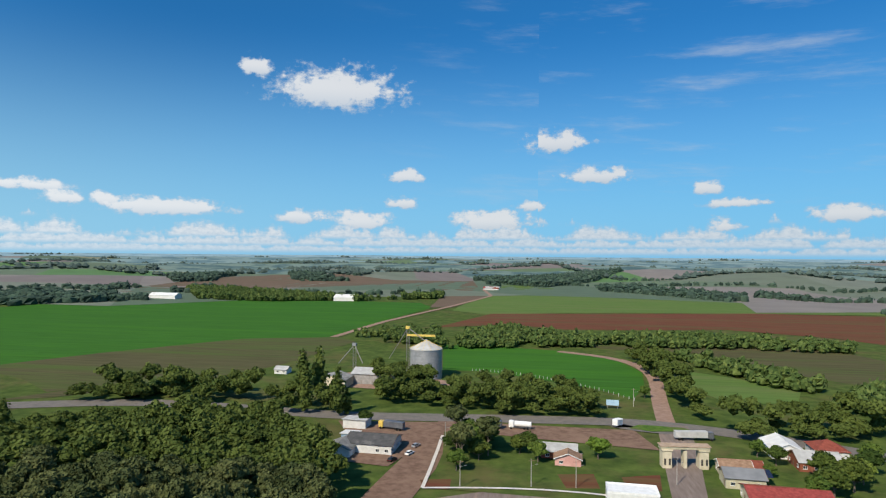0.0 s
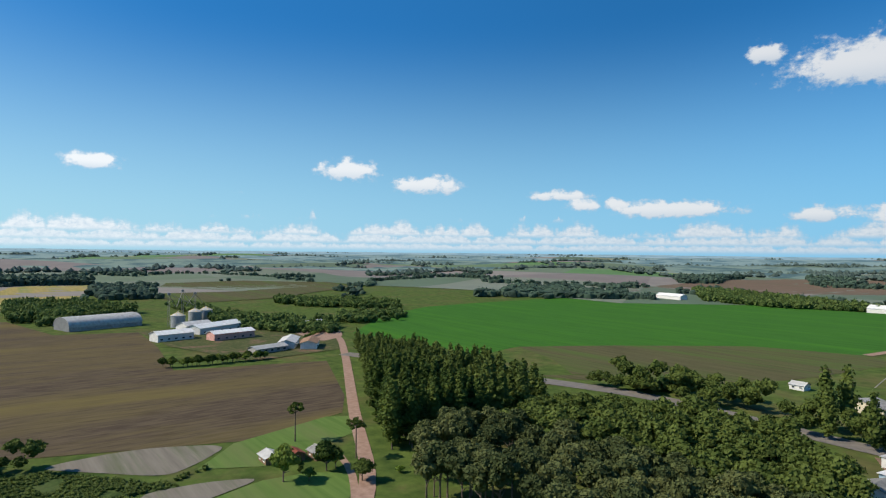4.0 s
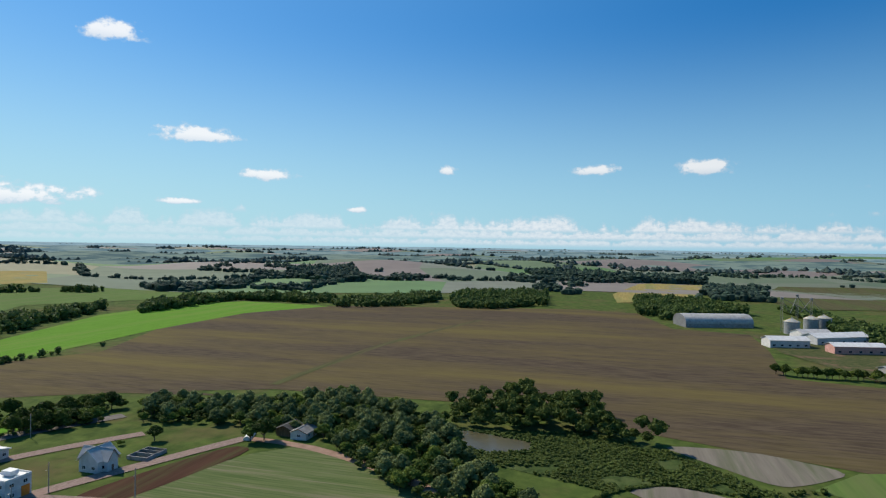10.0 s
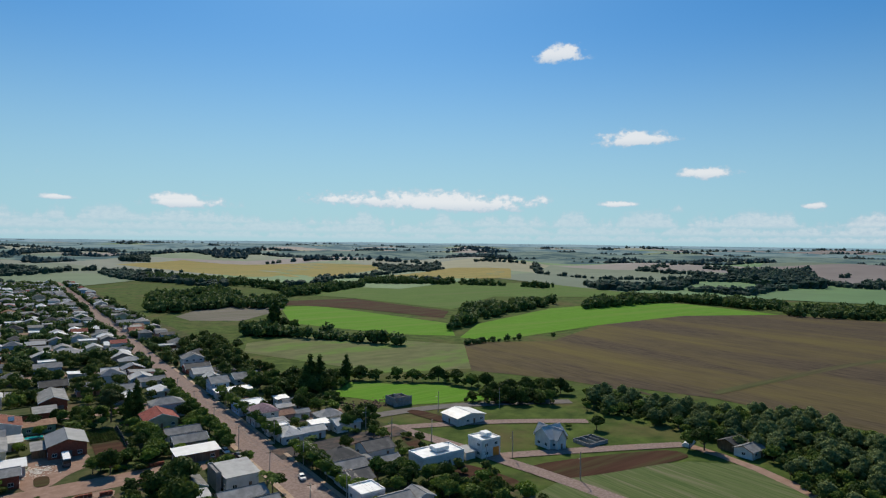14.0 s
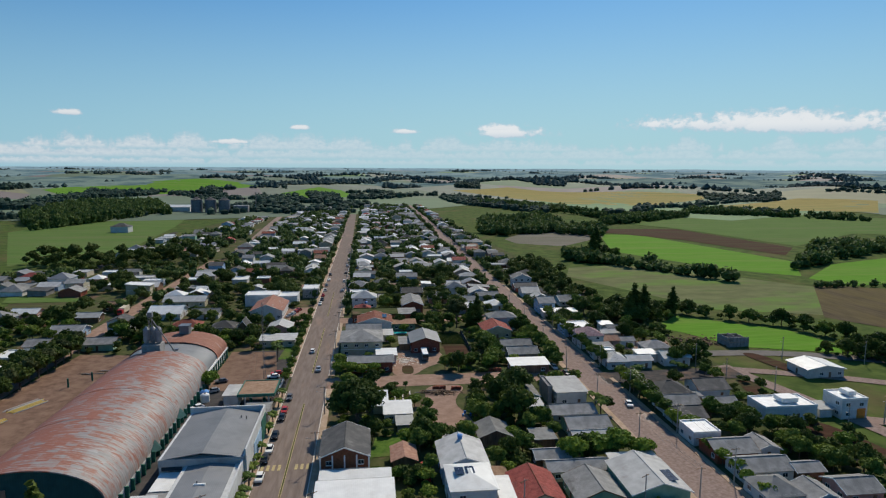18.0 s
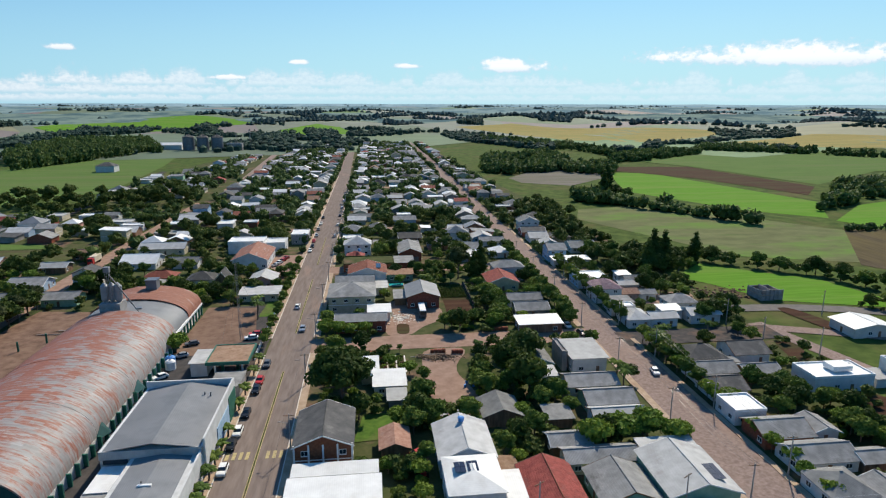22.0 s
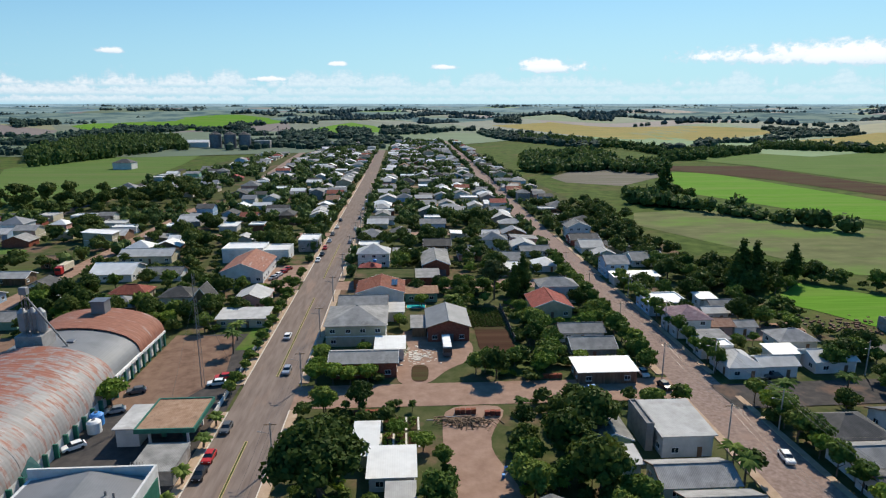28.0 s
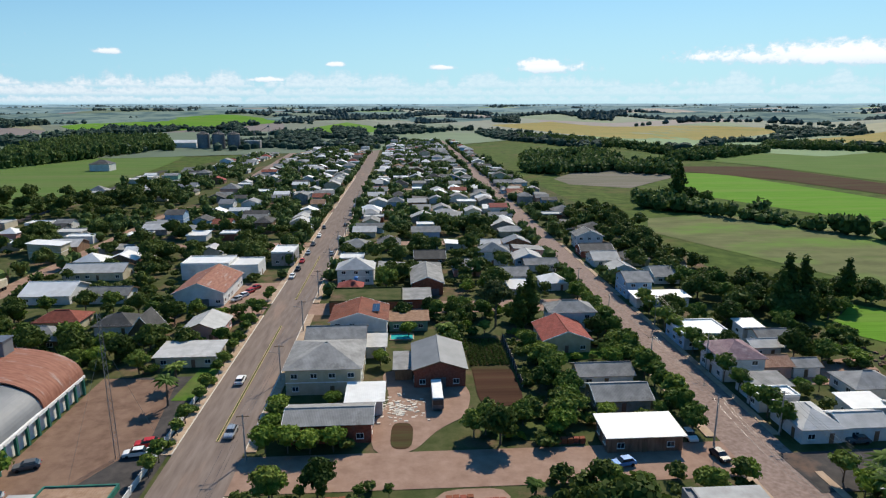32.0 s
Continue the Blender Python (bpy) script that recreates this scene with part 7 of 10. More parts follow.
house(8.8, 113.1, 25.4, 121.6, 3.9, "shed", "roof_white", "wall_white", "x", rise=0.4, name="store_shed", label="long low white store with a white sheet roof", over=0.3)
house(9.2, 122.4, 25.0, 126.0, 4.2, "shed", "roof_white", "wall_white", "x", rise=0.3, name="store_shed", label="narrow white rear store with a white roof", windows=False, over=0.2)
house(25.8, 132.4, 31.4, 140.1, 3, "gable", "roof_clay", "wood", "y", name="garage", label="small brown garage with an open front", windows=False)
house(24.7, 160.9, 32.2, 168.9, 3, "shed", "roof_white", "wall_white", "x", name="shed", label="white roofed garden shelter")
house(28, 154, 32, 159, 2.6, "shed", "roof_light", "grey_wall", "x", windows=False, name="shed", label="small grey garden shed")
house(21.5, 168, 25.5, 178, 2.8, "shed", "roof_white", "wall_cream", "x", windows=False, name="shed", label="narrow white roofed shed behind the big tree")
house(70.5, 198.9, 84, 206, 3.3, "shed", "roof_white", "wood", "x", rise=0.5, label="wooden house with a flat white sheet roof")
house(13.1, 205.2, 28.6, 212.8, 4.2, "gable", "roof_grey", "brick", "x", rise=1.2, storeys=1, label="red brick house with a ribbed brown-grey roof")
house(23.3, 215.2, 30.3, 222.8, 3.4, "shed", "roof_white", "wall_white", "x", rise=0.3, windows=False, name="garage", label="white garage with a white sheet roof")
house(9.6, 225.1, 25.4, 241.2, 6.2, "hip", "roof_grey", "wall_cream", "x", rise=2.6, storeys=2, label="large two-storey cream house with a grey hipped roof")
house(11.3, 243.2, 25.1, 252.6, 5.4, "gable", "roof_grey", "wall_cream", "x", storeys=2)
house(25.4, 244, 30, 251, 3.2, "shed", "roof_light", "wall_white", "x")
house(15.6, 255.6, 30.1, 268.6, 5.8, "gable", "roof_tile", "wall_white", "y", rise=2.2, storeys=2, label="white gabled house with a red and white roof")
solar_panels(27.2, 262, 7.0, 4, 2, 0, 0)
house(30.6, 262, 41, 268.5, 3.2, "shed", "roof_clay", "wall_green", "x", label="low teal house with a red sloping roof")
house(36.8, 227.0, 48.0, 242, 4.6, "gable", "roof_metal", "brick", "y", rise=1.8, name="workshop", label="dark brick workshop with a grey metal gable roof", door="garage_door")
house(32.6, 231, 36.4, 239, 3, "shed", "roof_grey", "wood", "x", windows=False, name="shed", label="open lean-to beside the workshop")
ruin = house(12.7, 277.5, 34.1, 291, 3.6, "flat", "yard", "brick", "x", windows=True, label="unfinished red brick building without a roof")
house(34.5, 281, 42.5, 290, 3.2, "shed", "roof_grey", "brick", "x")
house(72.8, 225, 84.6, 231.9, 3, "gable", "roof_grey", "wall_white", "x")
house(73, 213.4, 84, 221.4, 3, "gable", "roof_grey", "grey_wall", "x")
house(69.1, 244.1, 80.8, 257.0, 3.8, "gable", "roof_tile", "wall_cream", "y", rise=2.2, label="cream-green house with a dark red tiled gable roof")
house(73.9, 258.3, 86.2, 266.2, 6.1, "hip", "roof_grey", "wall_white", "x", storeys=2)
house(37.2, 293.7, 47.2, 313, 4.6, "gable", "roof_grey", "brick", "y", name="workshop", label="brick workshop with a grey gable roof", door="garage_door")
house(38, 93.5, 44.6, 101, 3, "gable", "roof_white", "wall_white", "y", label="small house with a pale sheet roof on the earth street")
house(78, 84, 89, 92.5, 3, "flat", "white_paint", "wall_white", "x", label="low white flat-roofed house with parapets")
# east of the cobbled street
house(105.0, 137.6, 112.5, 145.6, 3.4, "flat", "white_paint", "wall_white", "x", label="new white flat-roofed house with a pillared porch")
house(105.6, 127.3, 116.4, 136.0, 3, "gable", "roof_grey", "brick", "x")
house(117, 128.5, 123, 135, 3, "gable", "roof_grey", "wall_white", "y")
house(106.6, 118, 119.1, 125.6, 3, "gable", "roof_grey", "wall_white", "x")
house(105.0, 106.9, 113.5, 115.6, 3.2, "hip", "roof_grey", "wall_white", "x")
house(113.8, 105.0, 120.4, 112, 3, "gable", "roof_grey", "wall_blue", "y")
house(123.2, 106.5, 132, 114, 3, "gable", "roof_grey", "wall_pink", "x")
house(119.5, 117, 126, 122, 2.8, "gable", "roof_grey", "wood", "x")
house(110, 168, 121.2, 177.7, 3, "hip", "roof_dark", "wall_cream", "x")
house(107.3, 159.1, 119.0, 166.6, 3, "gable", "roof_grey", "wall_white", "x")
house(106.5, 149.2, 115.4, 157.8, 3, "gable", "roof_dark", "wall_white", "x")
house(120.6, 157.5, 130, 163.8, 3, "gable", "roof_grey", "wood", "x")
house(124.2, 168.9, 134.3, 178.6, 3.4, "gable", "roof_dark", "wall_white", "x")
house(118.8, 165.8, 123, 168.4, 2.6, "shed", "roof_grey", "wood", "x", windows=False, name="shed", label="small grey garden shed")


def modern(x0, y0, x1, y1, h, label, accent=None, storeys=1):
    ob = house(x0, y0, x1, y1, h, "flat", "white_paint", "wall_white", "x", label=label, storeys=storeys)
    w, d = x1 - x0, y1 - y0
    part("upper_block", boxes((-w * 0.1, -d * 0.25, h + 0.6, w * 0.22, d * 0.2, h + 1.9)), "white_paint", ob, "raised white tank room")
    part("roof_wall", boxes((w * 0.02, d * 0.22, h + 0.62, w * 0.4, d * 0.3, h + 0.95)), "white_paint", ob)
    if accent:
        part("accent_panel", boxes((w * 0.1, -d / 2 - 0.12, 0.2, w * 0.42, -d / 2 - 0.02, h * 0.55)), accent, ob, "orange-brown cladding")
    return ob


modern(134, 150.4, 150.2, 159.3, 4.0, "new white flat-roofed house with stepped parapets")
modern(157.2, 149.5, 165.4, 157.2, 5.8, "new white two-storey flat-roofed house with brown cladding", "orange_paint", 2)
house(152.0, 151.5, 156.0, 156.5, 2.7, "shed", "roof_light", "wall_white", "x", name="garage", label="small pale carport beside the new house", windows=False)
house(172.3, 183.5, 186.2, 194.2, 3.4, "gable", "roof_white", "wall_white", "y", rise=1.3, label="white hall with a shallow white gable roof")
house(183.2, 143.2, 191.4, 150.8, 4.2, "gable", "roof_light", "wall_white", "x", rise=3.2, label="white house with steep crossed gables")
house(185.2, 141.4, 189.4, 152.6, 4.2, "gable", "roof_light", "wall_white", "y", rise=2.8, label="white cross wing of the steep-gabled house")
ob = thing("house_shell", pose(171, 226.5, 0) @ Matrix.Diagonal((0.72, 0.72, 0.75, 1)), "unfinished grey block house without a roof", "house")
for x0, y0, x1, y1, z in ((-6, -6, 6, -5.7, 5.4), (-6, 5.7, 6, 6, 4.6), (-6, -5.7, -5.7, 5.7, 5.0), (5.7, -5.7, 6, 5.7, 4.4), (-0.15, -5.7, 0.15, 5.7, 5.2), (0.15, -0.2, 5.7, 0.1, 4.0)):
    part("block_wall", boxes((x0, y0, 0, x1, y1, z)), "grey_wall", ob)
part("floor_slab", boxes((-6.2, -6.2, 2.7, 6.2, 6.2, 2.9)), "concrete", ob)
for k in range(6):
    part("pillar", boxes((-5.9 + 2.3 * k, -6.3, 0, -5.6 + 2.3 * k, -6.05, 5.8)), "grey_wall", ob)
# scattered building rubble round the shell
rnd = random.Random(8)
bm = bmesh.new()
for _ in range(150):
    x, y = rnd.gauss(158, 7), rnd.gauss(232, 4)
    s = rnd.uniform(0.15, 0.55)
    box(bm, x - s, y - s * 0.7, 0.05, x + s, y + s * 0.6, 0.1 + s * rnd.uniform(0.5, 1.1))
tagged(new("rubble", mesh_of("rubble", bm, "earth_yard")), "scattered brown building rubble on bare soil", "rubble", kind="stuff")
ob = thing("house_foundation", pose(202, 141, 0), "half-built dark brick foundation", "foundation")
for x0, y0, x1, y1 in ((-5, -4, 5, -3.7), (-5, 3.7, 5, 4), (-5, -3.7, -4.7, 3.7), (4.7, -3.7, 5, 3.7), (-1, -3.7, -0.7, 3.7), (2, -3.7, 2.3, 3.7)):
    part("low_wall", boxes((x0, y0, 0, x1, y1, 1.3)), "grey_wall", ob)
house(106.5, 199.6, 114.2, 209.4, 3.4, "hip", "roof_light", "wall_white", "y")
house(114.4, 199.8, 123, 205.6, 3.4, "gable", "roof_light", "wall_white", "x")
house(121, 206.4, 128, 211.6, 3.4, "shed", "roof_white", "wall_white", "x")
house(105.4, 211.6, 113.6, 216, 3.2, "flat", "white_paint", "wall_white", "x")
house(106.4, 216.6, 115, 222.4, 3.4, "shed", "roof_grey", "wall_white", "x")
house(105.0, 225.6, 114.5, 236, 5.8, "hip", "roof_mauve", "wall_white", "y", storeys=2, label="two-storey white house with a pinkish tile roof")
house(115.2, 226.4, 121.4, 232.6, 3.4, "gable", "roof_clay", "wall_pink", "x")
house(122, 226.6, 128.2, 231.4, 3, "gable", "roof_grey", "wall_white", "x")
house(104.6, 244.2, 117, 255.1, 3.8, "flat", "white_paint", "wall_blue", "x", label="pale blue flat-roofed house with white parapets")
house(119, 238, 126, 243, 3.2, "gable", "roof_light", "wall_white", "x")
house(123.4, 250.7, 128.6, 255.9, 3.4, "shed", "roof_white", "wall_white", "x")
house(124.1, 244.2, 132.1, 249.6, 3.2, "gable", "roof_grey", "wall_white", "x")
house(104.8, 277, 121, 283, 3.4, "shed", "roof_white", "wall_white", "x", rise=0.4, label="long white house with a white sheet roof")
house(105, 286.4, 113, 297, 5.8, "gable", "roof_grey", "wall_blue", "x", storeys=2)
house(128.6, 201.4, 138.6, 209, 3.4, "gable", "roof_light", "wall_white", "x", seed=3)
house(128, 215, 138, 223, 3.2, "hip", "roof_grey", "wall_white", "x")
# west of the main street
house(-35.5, 287.4, -20.6, 310.3, 4.6, "gable", "rust_deep", "wall_white", "y", rise=3.0, name="hall", label="white hall with a rusty red curved metal roof", door="garage_door")
house(-43.5, 317.6, -27, 329, 5.6, "flat", "roof_white", "wall_white", "x", name="hall", label="white flat-roofed commercial hall")
house(-26.8, 318.4, -17, 330, 4.6, "flat", "roof_white", "wall_white", "x", name="hall", label="white flat-roofed shop beside the hall")
house(-16.0, 335.6, -7.6, 348, 5, "flat", "roof_white", "grey_wall", "x", name="shop", label="shop with a flat white canopy roof")
house(-23.0, 257.4, -13.2, 268.4, 3.4, "gable", "roof_light", "wall_pink", "y", label="pink house with a pale grey gable roof")
house(-37.0, 258.4, -29.6, 265.5, 2.4, "gable", "roof_dark", "wood", "y", rise=4.8, label="dark steep-roofed wooden cabin")
house(-23.5, 241.2, -9.6, 249.8, 3, "shed", "roof_light", "wall_cream", "x", rise=0.4)
house(-83.3, 291.9, -68.7, 305.0, 3.2, "gable", "roof_white", "wall_white", "x", label="white house with a bluish white roof")
house(-84.8, 318.7, -64.1, 328.3, 3.4, "gable", "roof_light", "wall_cream", "x")
house(-63.5, 291.9, -51.2, 299.7, 3, "gable", "roof_grey", "wall_white", "x")
house(-48.1, 263.8, -38.0, 272.7, 3, "hip", "roof_dark", "wall_white", "x")
house(-92, 243, -80, 251, 3, "gable", "roof_grey", "wall_green", "x", label="green house with a grey gable roof")
house(-66, 268, -54, 276, 3, "hip", "roof_tile", "wall_cream", "x")
house(-64.8, 143.5, -61.2, 157, 3.0, "shed", "roof_metal", "grey_wall", "y", windows=False, name="shed", label="grey lean-to against the warehouse")


def lumber(x, y, n, seed):
    ob = thing("lumber_stack", pose(x, y, 0.06, 0, 0, 62), "loose stack of pale and yellow planks", "lumber")
    rnd = random.Random(seed)
    for k in range(n):
        part("plank", boxes((-5 + rnd.uniform(-1, 1), -2.2 + 0.42 * k, 0.02, 5 + rnd.uniform(-1, 1), -1.9 + 0.42 * k, 0.25 + 0.2 * rnd.random())), rnd.choice(("roof_clay", "yellow_paint", "roof_light")), ob)


lumber(-82.5, 185, 12, 3)
lumber(-86, 170, 10, 4)
for x, y in ((-73, 207), (-78, 201)):
    ob = thing("gate_post", pose(x, y, 0), "dark green standing post in the yard", "post")
    part("post", rod(bmesh.new(), (0, 0, 0), (0, 0, 3.2), 0.3, 0.28, 8), "green_paint", ob)


def tractor(x, y, turn, paint, label):
    ob = thing("tractor", pose(x, y, 0.1, 0, 0, turn), label, "tractor")
    part("body", bevelled(boxes((-1.6, -0.5, 0.7, 0.4, 0.5, 1.5)), 0.08), paint, ob)
    part("cabin", bevelled(boxes((0.3, -0.65, 0.9, 1.5, 0.65, 2.5)), 0.08), "glass", ob)
    part("cabin_roof", bevelled(boxes((0.2, -0.75, 2.5, 1.6, 0.75, 2.65)), 0.04), paint, ob)
    for wx, r in ((-1.1, 0.5), (1.0, 0.8)):
        for wy in (-0.85, 0.85):
            part("wheel", rod(bmesh.new(), (wx, wy - 0.18, r), (wx, wy + 0.18, r), r, r, 16), "rubber", ob)


tractor(-68, 206, 40, "orange_paint", "orange tractor loader in the yard")
tractor(33.5, 126.5, 100, "red_paint", "small red tractor beside the white house")


def bus(x, y, turn):
    ob = thing("bus", pose(x, y, 0.12, 0, 0, turn), "old grey bus with a white roof", "bus")
    part("body", bevelled(boxes((-1.15, -4.5, 0.4, 1.15, 4.5, 2.7)), 0.12), "grey_paint", ob)
    part("roof", bevelled(boxes((-1.1, -4.4, 2.7, 1.1, 4.4, 2.95)), 0.1), "white_paint", ob)
    for s in (-1, 1):
        for k in range(6):
            part("window", boxes((s * 1.16 - 0.02, -3.9 + 1.3 * k, 1.6, s * 1.16 + 0.02, -2.8 + 1.3 * k, 2.4)), "glass", ob)
    part("windscreen", boxes((-1.0, -4.54, 1.5, 1.0, -4.49, 2.5)), "glass", ob)
    for wy in (-3, 2.8):
        for wx in (-1.0, 1.0):
            part("wheel", rod(bmesh.new(), (wx - 0.15, wy, 0.45), (wx + 0.15, wy, 0.45), 0.45, 0.45, 14), "rubber", ob)


bus(41.4, 220.5, 0)
ob = thing("swimming_pool", pose(34, 257.5, 0.05), "small turquoise garden pool", "pool")
part("rim", boxes((-3.2, -2.2, 0, 3.2, -1.9, 0.3), (-3.2, 1.9, 0, 3.2, 2.2, 0.3), (-3.2, -1.9, 0, -2.9, 1.9, 0.3), (2.9, -1.9, 0, 3.2, 1.9, 0.3)), "concrete", ob)
M["pool_water"] = surface("pool_water", (0.03, 0.36, 0.36), (0.05, 0.45, 0.44), 0.5, 0.08)
part("water", boxes((-2.9, -1.9, 0, 2.9, 1.9, 0.22)), "pool_water", ob)
solar_panels(39.6, 117.5, 7.15, 2, 2, 0, 0)
solar_panels(41.9, 117.5, 7.25, 2, 2, 0, 0)
solar_panels(85.2, 113.2, 5.75, 3, 3, 0, 0)

wall = thing("street_wall", pose(-8.75, 207, 0.1), "low white boundary wall along the pavement", "wall")
for k in range(8):
    part("wall_panel", boxes((-0.08, -20 + 5 * k, 0, 0.08, -15.2 + 5 * k, 1.25)), "wall_white", wall)
    part("wall_pier", boxes((-0.14, -15.19 + 5 * k, 0, 0.14, -15.01 + 5 * k, 1.45)), "white_paint", wall)

# ---- cars ----
for x, y, turn, paint, label in (
        (-5.2, 131.7, 90, "white_paint", "white hatchback parked at the kerb"), (-5.2, 146.4, 90, "white_paint", "white hatchback parked at the kerb"), (-5.5, 140.8, 90, "black_paint", "black saloon parked at the kerb"),
        (-5.0, 154.7, 90, "black_paint", "black saloon parked at the kerb"), (-4.8, 166.8, 90, "black_paint", "dark car parked beside a red one"), (-4.8, 172.2, 90, "red_paint", "red hatchback parked at the kerb"), (-4.6, 182.6, 90, "grey_paint", "dark grey van parked at the kerb"),
        (-1.7, 232.2, 270, "white_paint", "white car driving up the main street"), (2.3, 209.4, 90, "silver_paint", "silver car beside the median"), (-29.8, 191.2, 20, "silver_paint", "silver car beside the warehouse"), (-29.2, 200.3, 20, "grey_paint", "grey car beside the warehouse"),
        (-12.5, 203.3, 10, "white_paint", "white car in the gravel yard"), (-11.8, 206.4, 10, "red_paint", "red car in the gravel yard"), (-31.1, 177.2, 40, "white_paint", "white van beside the tanks"), (-26, 105, 5, "white_paint", "white car before the shop"),
        (4.2, 101, 0, "black_paint", "dark car crossing the junction"), (33, 133, 30, "red_paint", "dark red car under the trees"), (99.6, 166, 80, "white_paint", "white car on the cobbled street"), (89.5, 196, 100, "black_paint", "dark pickup at the corner"),
        (87.2, 203, 90, "white_paint", "white car at the street corner"), (117, 199.4, 0, "grey_paint", "grey car on the side street"), (78, 246.5, 8, "silver_paint", "silver car beside the tiled house"), (93.4, 285, 90, "black_paint", "dark car in the cobbled street"), (93.8, 296, 90, "black_paint", "dark car in the cobbled street"),
        (70, 185.5, 80, "white_paint", "white pickup in a yard"), (58, 101.4, 10, "white_paint", "white car on the earth street"), (72, 195, 12, "blue_paint", "blue pickup on the earth street"), (131, 100, 20, "white_paint", "white car on dark asphalt"), (37.5, 244, 60, "white_paint", "white car beside the workshop"),
        (-18, 292, 60, "silver_paint", "silver car at the white hall"), (-17, 296, 60, "white_paint", "white car at the white hall"), (-16, 300, 60, "red_paint", "red car at the white hall"), (-15, 304.5, 60, "red_paint", "red car at the white hall")):
    car(x, y, turn, paint, label)
for k in range(7):
    car(-5.2 + (0.3 if k % 2 else 0), 318 + (9.0 + k) * k, 90, ("white_paint", "black_paint", "red_paint", "silver_paint", "grey_paint")[k % 5], ("white", "black", "red", "silver", "dark grey")[k % 5] + " car parked along the main street")
for k in range(6):
    car(5.0, 352 + 31.0 * k, 270, ("silver_paint", "white_paint", "black_paint")[k % 3], ("silver", "white", "black")[k % 3] + " car parked along the main street")

# ---- poles and lines ----
last = None
for k in range(13):
    x, y = 7.2, 106 + 31.5 * k
    pole_thing(x, y, 0, lamp=True)
    if last:
        wires(*last, x, y)
    last = (x, y)
last = None
for k in range(7):
    x, y = 91.2 if k % 2 else 91.2, 110 + 30.5 * k
    pole_thing(x, y, 0)
    if last:
        wires(*last, x, y)
    last = (x, y)
last = None
for x, y in ((104.2, 118), (104.2, 145), (104.2, 176), (104.4, 203), (104.4, 232), (104.4, 262)):
    pole_thing(x, y, 0, lamp=True)
    if last:
        wires(*last, x, y)
    last = (x, y)
for x, y in ((-12.6, 110.1), (9, 109), (52, 109), (78, 108.4), (141, 182), (152, 172), (150.5, 139), (167, 145), (171, 118), (140, 200), (178, 205), (205, 196)):
    pole_thing(x, y, 30, lamp=x > 100)


# dark wall and corn rows of the garden
part_wall = thing("garden_wall", pose(60.4, 240.5, 0), "dark concrete panel wall round the garden", "wall")
panel = mesh_of("panel", boxes((-0.06, -1.2, 0, 0.06, 1.2, 1.7)), "shade")
post = mesh_of("post", boxes((-0.1, -0.1, 0, 0.1, 0.1, 1.85)), "pole_concrete")
for k in range(12):
    part("panel", panel, None, part_wall, at=pose(0, -13.2 + 2.4 * k, 0))
    part("post", post, None, part_wall, at=pose(0, -14.4 + 2.4 * k, 0))


def backhoe(x, y, turn):
    ob = thing("backhoe_loader", pose(x, y, 0, 0, 0, turn), "worn yellow backhoe loader parked on red earth", "backhoe")
    part("chassis", bevelled(boxes((-2.4, -0.6, 0.7, 1.8, 0.6, 1.3)), 0.05), "dark_steel", ob)
    part("bonnet", bevelled(boxes((0.2, -0.55, 1.3, 2.2, 0.55, 2.0)), 0.08), "yellow_paint", ob)
    part("cab", bevelled(boxes((-1.4, -0.75, 1.3, 0.2, 0.75, 2.7)), 0.06), "glass", ob)
    part("cab_roof", bevelled(boxes((-1.5, -0.85, 2.7, 0.35, 0.85, 2.85)), 0.04), "yellow_paint", ob)
    part("boom", rod(bmesh.new(), (-2.2, 0, 1.2), (-3.2, 0, 3.4), 0.2, 0.16, 6), "yellow_paint", ob)
    part("dipper", rod(bmesh.new(), (-3.2, 0, 3.4), (-4.6, 0, 1.6), 0.16, 0.12, 6), "yellow_paint", ob)
    part("rear_bucket", bevelled(boxes((-4.9, -0.35, 0.8, -4.3, 0.35, 1.6)), 0.05), "dark_steel", ob)
    part("loader_arm", boxes((1.6, -0.8, 0.9, 3.2, -0.62, 1.2), (1.6, 0.62, 0.9, 3.2, 0.8, 1.2), (3.0, -0.8, 0.9, 3.15, 0.8, 1.2)), "yellow_paint", ob)
    part("front_bucket", prism([(3.2, -1.1), (4.0, -1.1), (4.0, 1.1), (3.2, 1.1)], 0.15, 0.9), "yellow_paint", ob)
    for wx, r in ((1.5, 0.5), (-1.2, 0.8)):
        for s in (-1, 1):
            part("wheel", rod(bmesh.new(), (wx, s * 0.65, r), (wx, s * 1.0, r), r, r, 12), "rubber", ob)


backhoe(-66, 205, 70)
rnd = random.Random(66)
for x0, y0, n in ((36, 184.5, 12), (-80, 214, 12), (-74, 216, 10)):
    log = thing("timber_stack", pose(x0, y0, 0), "untidy stack of weathered boards and logs", "timber stack")
    for k in range(n):
        x, y, z = rnd.uniform(0, 8), rnd.uniform(-0.8, 0.8), 0.15 + 0.12 * (k % 4)
        part("board", boxes((x - 1.6, y - 0.12, z - 0.06, x + 1.6, y + 0.12, z + 0.06)), "wood" if k % 3 else "grey_wall", log)

